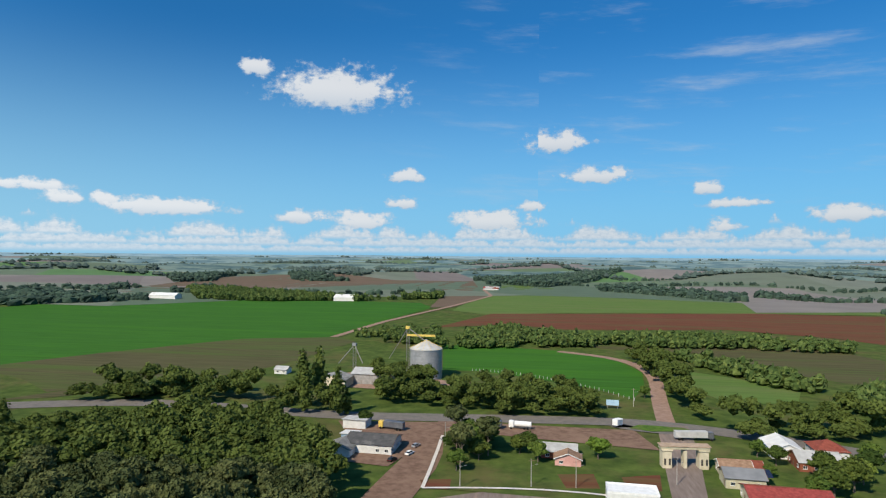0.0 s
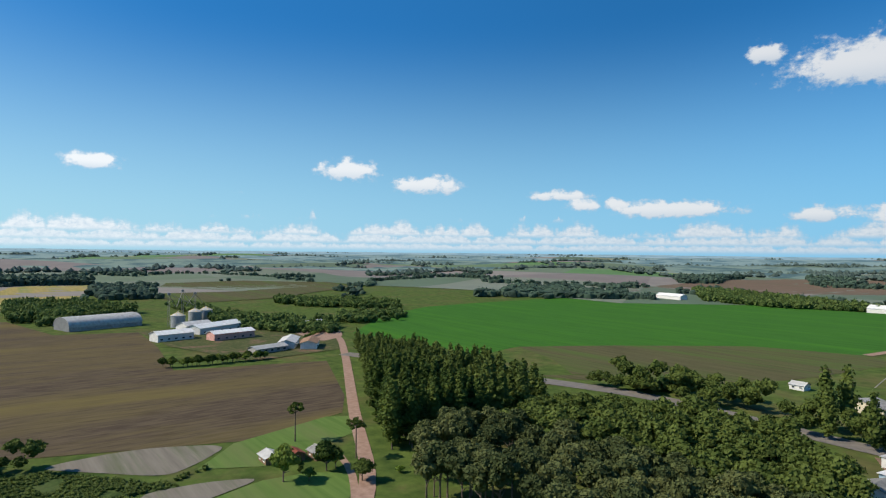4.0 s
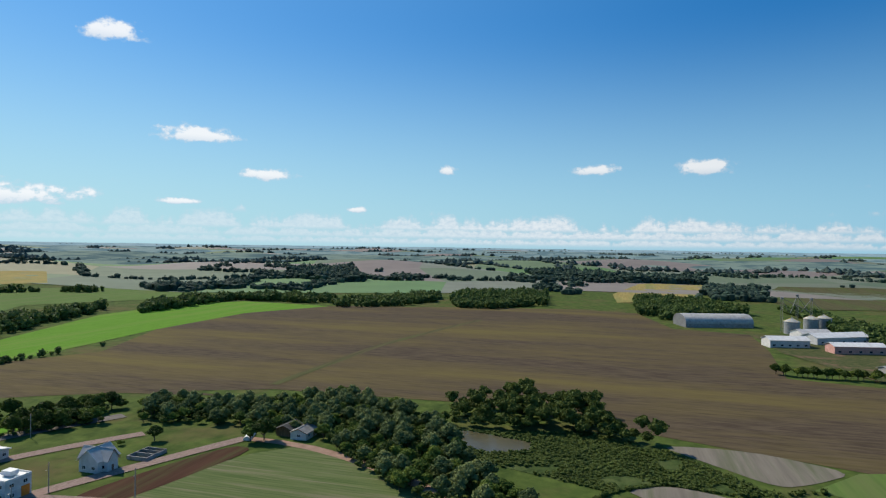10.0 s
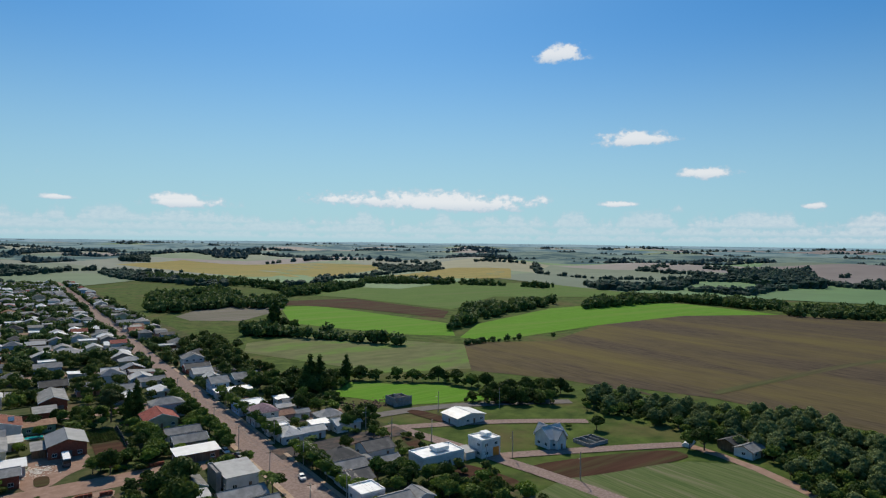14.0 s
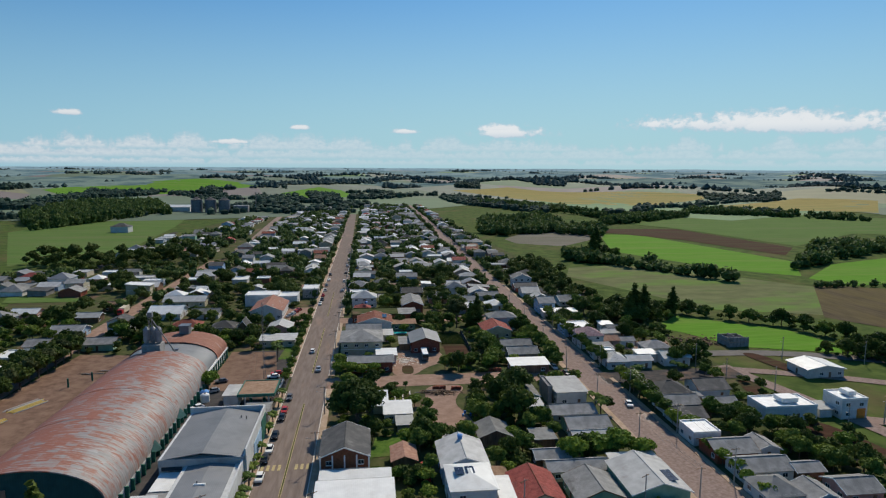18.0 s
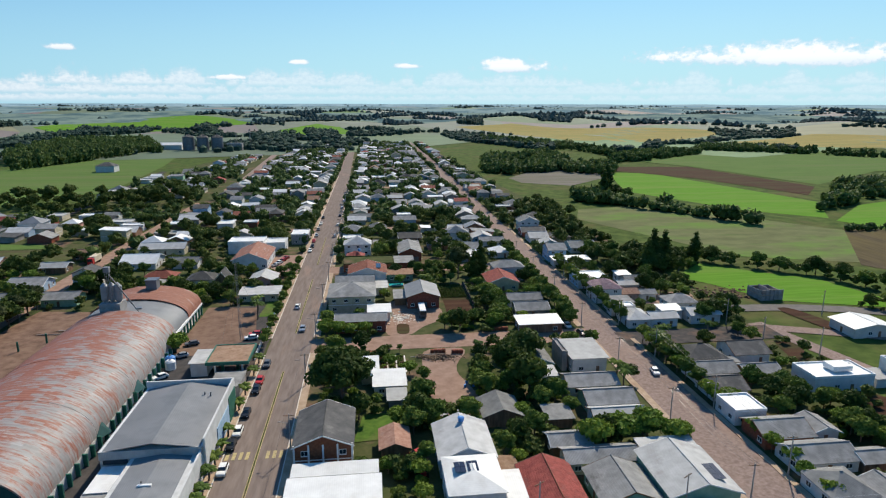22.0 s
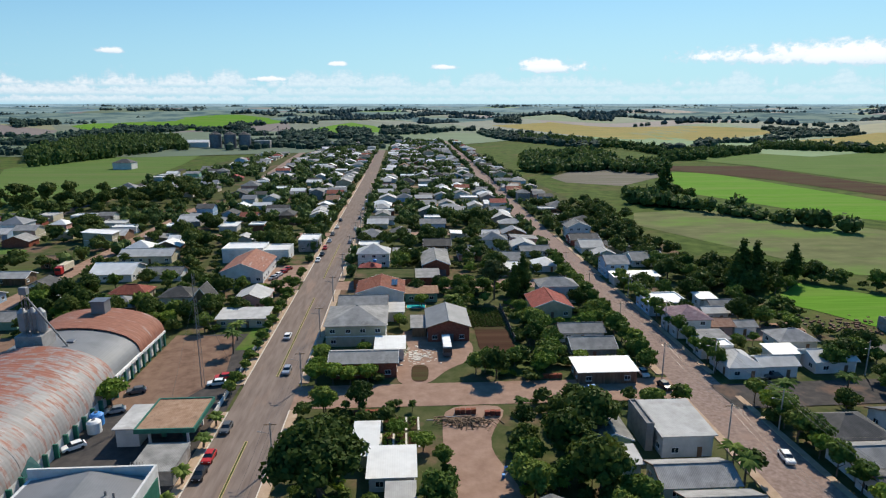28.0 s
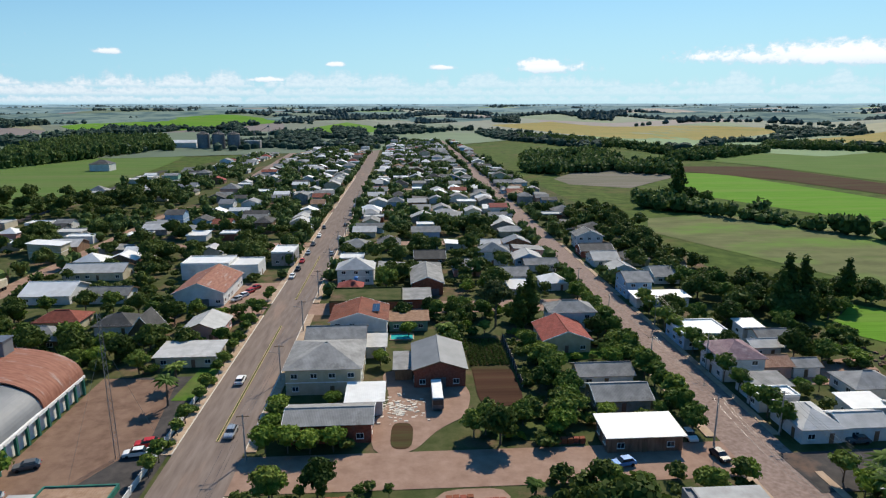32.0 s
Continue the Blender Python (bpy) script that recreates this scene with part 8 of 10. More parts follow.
# stacked pallets, blue drums and sheet metal in the earth yard
rnd = random.Random(23)
drum = lathe(bmesh.new(), ((0.0, 0), (0.3, 0), (0.31, 0.3), (0.29, 0.32), (0.31, 0.6), (0.3, 0.9), (0.0, 0.9)), 12)
drum_me = mesh_of("drum", drum, "blue_paint")
for k in range(9):
    ob = new("plastic_drum", drum_me)
    ob.matrix_basis = pose(49.5 + rnd.uniform(-2, 2.5), 166 + rnd.uniform(-3, 3), 0.02)
    tagged(ob, "blue plastic drum in the earth yard", "drum", "drums of the yard")
pallet = mesh_of("pallet", boxes((-0.6, -0.5, 0.1, 0.6, 0.5, 0.14), (-0.6, -0.5, 0, -0.5, 0.5, 0.1), (0.5, -0.5, 0, 0.6, 0.5, 0.1), (-0.05, -0.5, 0, 0.05, 0.5, 0.1)), "wood")
for k in range(14):
    ob = new("wooden_pallet", pallet)
    ob.matrix_basis = pose(40 + (k % 3) * 1.5, 184 + (k // 9) * 1.4, 0.05 + 0.15 * ((k // 3) % 3), 0, 0, rnd.uniform(-8, 8))
    tagged(ob, "grey weathered wooden pallet in a stack", "pallet", "pallets of the yard")
for k in range(7):
    ob = new("sheet_metal", shared("sheet_metal", lambda: mesh_of("sheet_metal", boxes((-1.4, -0.5, 0, 1.4, 0.5, 0.05)), "roof_light")))
    ob.matrix_basis = pose(41 + rnd.uniform(-2, 4), 152 + rnd.uniform(-3, 5), 0.06 + 0.06 * k, 0, 0, rnd.uniform(0, 180))
    tagged(ob, "loose grey roofing sheet on the ground", "roofing sheet", "roofing sheets of the yard")

def brick_stack(x, y, cols, label="stack of new red bricks on pallets beside the earth street"):
    ob = thing("brick_stack", pose(x, y, 0.1), label, "brick stack")
    cube = shared("brick_cube", lambda: mesh_of("bricks", bevelled(boxes((-0.5, -0.45, 0.14, 0.5, 0.45, 1.15)), 0.02), "brick"))
    base = shared("brick_pallet", lambda: mesh_of("pallet", boxes((-0.52, -0.48, 0, 0.52, 0.48, 0.13)), "wood"))
    for k in range(cols):
        part("pallet_load", cube, None, ob, at=pose(1.12 * k, 0.1 * (k % 2), 0))
        part("pallet", base, None, ob, at=pose(1.12 * k, 0.1 * (k % 2), 0))


brick_stack(19.4, 187.2, 6)
brick_stack(62.5, 202.6, 5)
brick_stack(41.5, 186.6, 4)
brick_stack(47.6, 185.6, 3)
for x in (18.3, 21.8, 27.4, 32.2):
    tree("street", x, 188.6, 0.55, group="clipped trees of the earth street", label="small clipped ball tree beside the earth street")


def garden_bed(x, y, w, d, seed):
    """A bed of dark soil between pale plank paths, with rows of leafy vegetables."""
    ob = thing("garden_bed", pose(x, y, 0.03), "vegetable bed with leafy green rows and pale edging planks", "garden bed", "beds of the kitchen garden")
    part("soil", bevelled(boxes((-w / 2, -d / 2, 0, w / 2, d / 2, 0.22)), 0.05), "dark_soil", ob)
    part("edging_plank", boxes((w / 2 + 0.08, -d / 2, 0, w / 2 + 0.45, d / 2, 0.16)), "kerb", ob)
    rng = random.Random(seed)
    pts = [(rng.uniform(-w, w) * 0.42, rng.uniform(-d, d) * 0.46, 0.35, 0.42, 0.42, 0.32) for _ in range(11)]
    v, f = leafy(pts, 170, 0.2, seed, k=5, rings=2)
    part("foliage", raw_mesh("foliage", v, f, "leaf_light" if seed % 2 else "leaf_mid"), None, ob)


for k in range(7):
    for j in range(2):
        garden_bed(17.5 + 2.45 * k, 183.2 - 6.2 * j, 1.7, 5.2, 900 + 2 * k + j * 3)
patch("garden", ((32, 202.5), (36, 202.3), (36.4, 211.5), (32.2, 212)), "dark_soil", "small terraced garden of bare brown soil", 0.1, "ground")
rnd = random.Random(14)
bm = bmesh.new()
for _ in range(220):
    x, y = rnd.gauss(33.5, 2.2), rnd.gauss(217.5, 2.6)
    s = rnd.uniform(0.1, 0.4)
    box(bm, x - s, y - s * 0.6, 0.05, x + s, y + s * 0.5, 0.08 + s * rnd.uniform(0.3, 0.9))
tagged(new("rubble", mesh_of("rubble", bm, "kerb")), "pale heap of building rubble and broken tiles", "rubble", kind="stuff")
bm = bmesh.new()
for _ in range(90):
    x, y, a = rnd.gauss(43.5, 2.6), rnd.gauss(182.6, 1.0), rnd.uniform(0, math.pi)
    h = rnd.uniform(0.15, 0.8)
    rod(bm, (x - 1.2 * math.cos(a), y - 1.2 * math.sin(a), h), (x + 1.2 * math.cos(a), y + 1.2 * math.sin(a), h + rnd.uniform(-0.1, 0.2)), 0.09, 0.07, 5)
tagged(new("scrap_heap", mesh_of("scrap_heap", bm, "wood")), "tangled heap of dark timber and scrap", "scrap heap", kind="stuff")

# ---- the rest of the town: houses on their lots, block by block ----
def free(x0, y0, x1, y1):
    return all(x1 < a or x0 > c or y1 < b or y0 > d for a, b, c, d in FOOT)


ROOFS = ["roof_grey"] * 10 + ["roof_light"] * 8 + ["roof_dark"] * 4 + ["roof_white"] * 5 + ["roof_tile"] + ["roof_clay"] + ["roof_metal"] * 3
WALLS = ["wall_white"] * 6 + ["wall_cream"] * 4 + ["wall_blue", "wall_green", "wall_pink", "brick", "wood", "wood", "grey_wall", "grey_wall"]
TOWN_TREES = ["broad_a", "broad_b", "broad_b", "broad_c", "street", "shrub", "street_b", "broad_a"]


def block(x0, y0, x1, y1, seed, fill=0.82, green=0.75, edge=0.0):
    rnd = random.Random(seed)
    step = 12.6
    nx, ny = max(1, round((x1 - x0) / step)), max(1, round((y1 - y0) / step))
    near = y0 < 330
    for i in range(nx):
        for j in range(ny):
            cx, cy = x0 + (i + 0.5) * (x1 - x0) / nx + rnd.uniform(-2.4, 2.4), y0 + (j + 0.5) * (y1 - y0) / ny + rnd.uniform(-3.0, 3.0)
            w, d = rnd.uniform(7.5, 13.0), rnd.uniform(6.5, 11.0)
            inner = 0 < i < nx - 1
            roof, wall, kind = rnd.choice(ROOFS), rnd.choice(WALLS), rnd.choice(("gable", "gable", "gable", "hip", "hip", "shed", "flat") if rnd.random() < 0.8 else ("gable",))
            two, ridge, roll = rnd.random() < 0.07, rnd.choice("xy"), rnd.random()
            if kind == "flat":
                roof = "roof_white" if rnd.random() < 0.6 else "roof_light"
            if roll < (fill if not inner else fill * 0.62) and free(cx - w / 2, cy - d / 2, cx + w / 2, cy + d / 2):
                if y0 > 440:
                    FAR_HOUSES.setdefault(seed, []).append((cx, cy, w, d, 5.8 if two else 3.0, kind, roof, wall, ridge))
                    FOOT.append((cx - w / 2, cy - d / 2, cx + w / 2, cy + d / 2))
                    continue
                house(cx - w / 2, cy - d / 2, cx + w / 2, cy + d / 2, 5.8 if two else 3.0, kind, roof, wall, ridge, storeys=2 if two else 1, windows=near, tank=near and kind in ("gable", "hip") and (i * 3 + j) % 7 == 0, seed=seed * 100 + i * 10 + j, group="houses of the town")
            for _ in range(6 if y0 > 280 else 4):
                tx, ty = cx + rnd.uniform(-6.5, 6.5), cy + rnd.uniform(-6.5, 6.5)
                if rnd.random() < green * (1.0 if inner else 0.7) and free(tx - 1.5, ty - 1.5, tx + 1.5, ty + 1.5):
                    GREEN.append((rnd.choice(TOWN_TREES), tx, ty, rnd.uniform(0.65, 1.15)))


GREEN = []
FAR_HOUSES = {}
patch("field", ((-168, 336), (-112, 334), (-106, 317), (-106, 300), (-156, 311)), "olive_crop", "bare brown garden plot between the west streets", 0.06)
patch("field", ((-178, 354), (-136, 346), (-134, 338), (-172, 337)), "pasture", "green strip beside the brown plot", 0.07)
FOOT.append((-168, 312, -112, 345))
block(-212, 355, -158, 425, 385, 0.6)
WEST_BELT = ((-232, 470), (-216, 505), (-172, 486), (-150, 520), (-115, 548), (-102, 505), (-104, 440), (-144, 425), (-190, 432))
grove_far(WEST_BELT, 9.0, ("broad_a", "broad_b", "forest_b"), "dark belt of trees across the west of the town", 386, 0.6, 1.1)
FOOT.append((-215, 432, -106, 500))
for k in range(10):
    y0, y1 = 292 + 90 * k, 366 + 90 * k
    block(10, y0, 91, y1, 300 + k)
    if k < 9:
        block(-91, y0 + (42 if k == 0 else 0), -10, y1, 320 + k)
    block(105, y0 + (6 if k == 0 else 0), 132 - 1.5 * k, y1, 340 + k, 0.8)
    if k < 5:
        block(-150 - 3 * k, y0 - 30, -103, y1 - 20, 360 + k, 0.55)
block(-92, 255, -40, 276, 380, 0.7)
block(-150, 205, -103, 262, 381, 0.5)
block(-185, 470, -155, 640, 383, 0.6, 0.2)
block(-150, 700, -118, 880, 384, 0.6)


def far_block(rows):
    """Houses of a block too far off to be told apart part by part."""
    slots, verts, faces, mats = [], [], [], []
    for cx, cy, w, d, h, kind, roof, wall, ridge in rows:
        L, W, turn = (w, d, 0) if ridge == "x" else (d, w, 90)
        rise = {"gable": 0.2 * W, "hip": 0.24 * W, "shed": 0.08 * W, "flat": 0}[kind]
        m = pose(cx, cy, ground_z(cx, cy), 0, 0, turn)
        for bm, mat in ((gable_walls(L, W, h, rise - 0.05) if kind == "gable" else boxes((-L / 2, -W / 2, 0, L / 2, W / 2, h)), wall), (roof_bm(kind, L, W, h, rise, 0.5), roof)):
            if mat not in slots:
                slots.append(mat)
            n = len(verts)
            bm.verts.index_update()
            verts += [tuple(m @ v.co) for v in bm.verts]
            for f in bm.faces:
                faces.append(tuple(v.index + n for v in f.verts))
                mats.append(slots.index(mat))
            bm.free()
    me = bpy.data.meshes.new("distant_houses")
    me.from_pydata(verts, [], faces)
    for s in slots:
        me.materials.append(M[s])
    me.polygons.foreach_set("material_index", mats)
    tagged(new("distant_houses", me), "block of small distant houses with grey and white roofs", "houses", kind="stuff")


for seed, rows in sorted(FAR_HOUSES.items()):
    far_block(rows)
patch("lot", ((107, 232), (122, 231), (146, 238), (144, 226), (131, 222), (118, 224)), "dirt", "bare earth building lot with rubble", 0.06, "ground")
far_plants, mid_plants = [], {}
for key, x, y, s in GREEN:
    if y < 300:
        tree(key, x, y, s, group="garden trees of the town")
    elif y < 400:
        mid_plants.setdefault((int(y // 75), key), []).append((x, y))
    else:
        far_plants.append((x, y, s))
for (k, key), pts in sorted(mid_plants.items()):
    grove_far(pts, 0, (key,), "green garden trees between the houses", k, 0.65, 1.1)
rnd = random.Random(55)
for side_x, lo_y, hi_y in ((-9.6, 318, 1180), (9.6, 296, 1180), (91.2, 300, 1150), (105.2, 300, 1150), (-102.5, 300, 470), (-92.5, 330, 470)):
    y = lo_y
    while y < hi_y:
        if rnd.random() < 0.42:
            far_plants.append((side_x + rnd.uniform(-1, 1), y, 1.0))
        y += rnd.uniform(4, 9)
bands = {}
for x, y, s in far_plants:
    bands.setdefault(int(y // 150), []).append((x, y))
for k, pts in sorted(bands.items()):
    tagged(new("garden_trees", wood_mesh(pts, 3.6, WOOD_LUMPS, k)), "dark garden trees between the distant houses", "tree", kind="stuff")

# ---- gardens and street trees near the flight ----
tree("big", 17.0, 157.6, 1.08)
tree("broad_a", 21, 150, 0.75)
for x, y, s, key in ((66, 176, 1.25, "broad_a"), (60, 168, 1.15, "broad_a"), (63, 158, 1.2, "broad_a"), (68, 153, 0.9, "broad_b"), (58, 160, 0.8, "broad_b"), (52, 158, 0.8, "broad_b"), (70, 131, 1.0, "broad_c"), (77, 134, 1.05, "broad_c"), (83, 134.5, 1.0, "broad_c"), (88, 131, 0.85, "broad_c"),
                     (46, 146, 0.8, "broad_b"), (42, 150, 0.9, "broad_a"), (38, 146, 0.85, "broad_b"), (34, 148, 0.8, "broad_a"), (36, 156, 0.9, "broad_b"), (40, 162, 0.7, "broad_b"), (30, 146, 0.7, "broad_c"), (33, 142, 0.75, "broad_b"), (34, 173, 0.6, "broad_c"), (29, 178, 0.6, "broad_c"),
                     (59, 138, 0.8, "broad_b"), (55, 136, 0.7, "broad_a"), (51, 132, 0.7, "broad_b"), (58, 146, 0.6, "broad_c"), (64, 150, 0.7, "broad_b"), (70, 147, 0.6, "broad_b"), (53, 128, 0.5, "broad_c"),
                     (33, 126, 0.62, "broad_c"), (27, 128, 0.5, "broad_c"), (22, 128.5, 0.5, "broad_b"), (33, 118, 0.55, "broad_c"), (49, 186, 0.6, "broad_b"), (54, 180, 0.55, "broad_a"),
                     (52, 203, 0.85, "broad_a"), (47.5, 206, 0.7, "broad_b"), (67, 236, 0.9, "broad_b"), (69, 232, 0.85, "broad_c"), (66, 226, 0.8, "broad_b"), (68, 219, 0.75, "broad_b"), (66, 212, 0.7, "broad_b"), (64, 206, 0.7, "broad_c"), (87, 236, 0.8, "broad_b"), (60, 264, 0.9, "forest_b"), (70, 268, 0.85, "pine"), (66, 262, 0.7, "pine"),
                     (9.5, 218, 0.6, "broad_c"), (10.2, 214, 0.65, "broad_b"), (10, 209, 0.6, "broad_c"), (14, 202.5, 0.75, "broad_c"), (18, 202, 0.75, "broad_c"), (22, 202.5, 0.7, "broad_c"), (10, 203, 0.8, "broad_c"), (34, 270, 0.7, "broad_a"), (44, 272, 0.7, "broad_b"), (45, 255, 0.5, "broad_b"),
                     (-32, 194.5, 1.0, "broad_c"), (-28, 250, 0.9, "broad_a"), (-26, 238, 0.7, "broad_b"), (-33, 246, 0.9, "broad_a"), (-38, 250, 0.8, "broad_b"), (-44, 246, 0.9, "broad_a"), (-50, 256, 0.9, "broad_b"), (-56, 250, 0.9, "broad_a"), (-62, 258, 0.8, "broad_b"), (-70, 252, 0.9, "broad_a"), (-20, 252, 0.7, "broad_a"), (-12, 255, 0.6, "broad_b"),
                     (-30, 272, 0.9, "broad_a"), (-25, 276, 0.7, "broad_b"), (-37, 276, 0.7, "broad_b"), (-43, 280, 0.8, "broad_a"), (-52, 284, 0.8, "broad_b"), (-14, 276, 0.9, "street"), (-10, 279, 1.1, "street"), (-18, 274, 0.9, "street_b"), (-9, 268, 0.9, "street_b"), (-60, 284, 0.8, "broad_a"), (-70, 282, 0.7, "broad_b"),
                     (118, 140, 0.7, "broad_b"), (123, 142, 0.8, "broad_a"), (127, 147, 0.8, "broad_b"), (121, 149, 0.75, "broad_a"), (126, 152, 0.7, "broad_b"), (131, 143, 0.7, "broad_b"), (134, 138, 0.75, "broad_a"), (128, 128, 0.8, "broad_b"), (133, 125, 0.7, "broad_b"), (139, 120, 0.8, "broad_a"), (132, 133, 0.7, "broad_c"),
                     (107.5, 170, 0.8, "broad_b"), (123, 183, 0.6, "broad_a"), (138, 190, 0.6, "broad_b"), (141, 196, 0.6, "broad_a"), (133, 202, 0.9, "broad_b"), (138, 206, 0.9, "broad_a"), (143, 208, 0.9, "broad_b"), (147, 211, 0.9, "broad_a"), (128, 236, 0.9, "broad_a"), (133, 233, 0.8, "broad_b"), (124, 260, 0.9, "broad_a"), (116, 262, 0.8, "broad_b"), (112, 268, 0.9, "broad_a"), (109, 262, 0.8, "broad_a"),
                     (10, 98, 0.9, "broad_b"), (35, 97, 0.9, "broad_a"), (31, 99, 0.8, "broad_b"), (62, 97, 0.7, "broad_b"), (-37, 99, 1.0, "pine"), (-46, 103, 0.7, "broad_a"), (-52, 104, 0.7, "broad_b"), (-58, 103, 0.7, "broad_b"), (78, 96, 0.6, "broad_b"), (126, 98, 0.7, "broad_b"), (121, 97, 0.7, "broad_b"), (136, 105, 0.7, "broad_c"), (139, 101, 0.7, "broad_c")):
    tree(key, x, y, s, group="garden trees of the town")
for k in range(9):
    tree("shrub_l" if k % 3 else "broad_c", 9.8 + 1.9 * k, 110.6, 0.9 if k % 3 else 0.45, group="hedge before the white store")
for x in (63, 68.5, 76, 80.5, 84):
    tree("street_b", x, 107.0, 0.85, group="street trees before the workshop")
tree("cypress", 88, 100, 0.8)
for k in range(24):
    y = 150 + 5.4 * k
    if not (189 < y < 203):
        tree("street" if k % 3 else "street_b", 105.4 + (k % 2) * 0.5, y, 1.15 + 0.15 * (k % 3), group="trees along the cobbled street")
for k in range(22):
    y = 206 + 4.6 * k
    tree("broad_b" if k % 4 == 1 else "street", 89.3 - (k % 2) * 0.6, y, (0.7 if k % 4 == 1 else 1.25) + 0.1 * (k % 3), group="trees along the cobbled street")
for x, y in ((106.2, 116.4), (107, 121), (106.4, 126.4), (106.2, 132), (105.6, 147.6), (108.5, 147.2), (110.5, 147.8), (107, 110)):
    tree("street_b", x, y, 1.0, group="trees along the cobbled street")
for x, y, key in ((-7.4, 116.7, "palm_s"), (-7.2, 120.5, "palm_s"), (-7.2, 124.1, "palm_s"), (-7.2, 129.1, "palm_s"), (-7.2, 134.5, "palm_s"), (-7.1, 139.4, "palm_s"), (-7.1, 145.2, "palm_s"), (-7.1, 157.4, "palm_s"), (-7.1, 165, "palm_s"), (-7.1, 176.4, "palm_s"), (-7.1, 184.3, "palm_s"),
                  (-13.7, 221.8, "palm"), (-15.1, 231.1, "palm"), (87.6, 158.5, "palm"), (86.8, 161.5, "palm"), (106.8, 180, "palm"), (108.8, 184, "palm"), (111.4, 186.5, "palm"), (126, 187.5, "palm"), (45, 252.5, "palm"), (40.5, 143, "palm_s"), (44, 141, "palm_s"), (47, 143.5, "palm_s"), (38, 140.5, "palm_s"), (55, 187, "palm_s"), (43.5, 170, "palm_s")):
    tree(key, x, y, 1.0, group="palms of the main street" if key == "palm_s" and x < 0 else "garden palms")
for k in range(24):
    y = 192 + 4.4 * k
    if 196 < y:
        tree("street" if k % 3 else "shrub", -7.6, y, 0.72 + 0.1 * (k % 3), group="small trees along the main street")
for k in range(17):
    x, y = -93.5 + 0.12 * k, 150 + 5.6 * k
    tree("broad_a" if k % 2 else "forest_b", x, y, 1.0 if k % 2 else 0.62, group="dark hedge of trees behind the yard")
    tree("broad_a", x - 4.5, y + 2.5, 1.0, group="dark hedge of trees behind the yard")
for x, y, key, s in ((147.5, 271.1, "pine", 1.0), (152.9, 272, "pine", 1.05), (144, 268, "pine", 0.9), (150, 266, "broad_a", 0.9), (169.7, 276.1, "pine", 0.95), (174, 270, "broad_a", 0.9), (180, 268, "broad_a", 0.8), (206.6, 225.8, "pine", 0.85), (197, 245.3, "pine", 0.6), (139, 275, "broad_a", 1.0), (133, 280, "broad_b", 1.0), (127, 284, "broad_a", 1.0), (136, 290, "broad_b", 1.1), (142, 284, "broad_a", 1.0), (128, 296, "broad_b", 1.1),
                     (186, 262, "broad_b", 0.8), (192, 255, "broad_a", 0.8), (199, 240, "broad_b", 0.8), (203, 233, "broad_a", 0.7), (212, 222, "broad_b", 0.9), (217, 214, "broad_a", 0.8), (220, 206, "broad_b", 0.8), (208, 214, "broad_b", 0.6), (226, 198, "broad_a", 0.7), (158, 262, "broad_a", 0.7), (163, 268, "broad_b", 0.7), (206.3, 479, "pine", 1.6), (210, 470, "broad_a", 1.3), (216, 462, "broad_b", 1.2), (201, 470, "pine", 1.2)):
    tree(key, x, y, s, group="trees at the edge of town")
rnd = random.Random(41)
for x0, y0, x1, y1, n in ((33, 140, 46, 168, 26), (50, 127, 72, 180, 34), (9, 146, 26, 168, 16), (64, 205, 72, 260, 24), (48, 204, 66, 262, 16), (107, 100, 142, 150, 30), (-36, 238, -12, 280, 18), (120, 160, 136, 250, 16), (26, 112, 36, 132, 10), (42, 245, 66, 280, 14), (64, 206, 88, 262, 40), (50, 204, 66, 224, 14)):
    for _ in range(n):
        x, y = rnd.uniform(x0, x1), rnd.uniform(y0, y1)
        if free(x - 1.2, y - 1.2, x + 1.2, y + 1.2):
            tree(rnd.choice(("shrub", "shrub_l", "shrub", "street")), x, y, rnd.uniform(0.6, 1.1), group="garden shrubs of the town")


# ---- undergrowth: bushes, hedges and garden beds that fill the lots ----
OPEN = [(-9, 80, 9, 1200), (92, 60, 104.5, 1200), (-101, 60, -92.5, 1200), (-180, 98, 150, 108), (-180, 191, 160, 201), (-100, 278, 150, 287), (-100, 368, 150, 377), (27, 168, 46, 190), (28, 200, 48, 237), (-24, 276, -7, 312), (-93, 90, -8, 236), (9, 270, 40, 292), (20, 141, 32, 152), (101, 185, 152, 198), (49.5, 217, 60.5, 256)]


def bare(x, y):
    return any(a < x < c and b < y < d for a, b, c, d in OPEN)


def undergrowth(x0, y0, x1, y1, per, keys, seed, lo=0.5, hi=1.15, thick=-0.05):
    """Bushes in clumps over the free ground of a block, in one mesh."""
    rnd = random.Random(seed)
    pts = []
    for _ in range(int((x1 - x0) * (y1 - y0) / per)):
        x, y = rnd.uniform(x0, x1), rnd.uniform(y0, y1)
        if noise.noise((x / 11, y / 11, seed)) > thick and not bare(x, y) and free(x - 1.3, y - 1.3, x + 1.3, y + 1.3):
            pts.append((x, y))
    if pts:
        grove_far(pts, 0, keys, "tangled green bushes and garden plants between houses", seed, lo, hi, "garden_bushes")


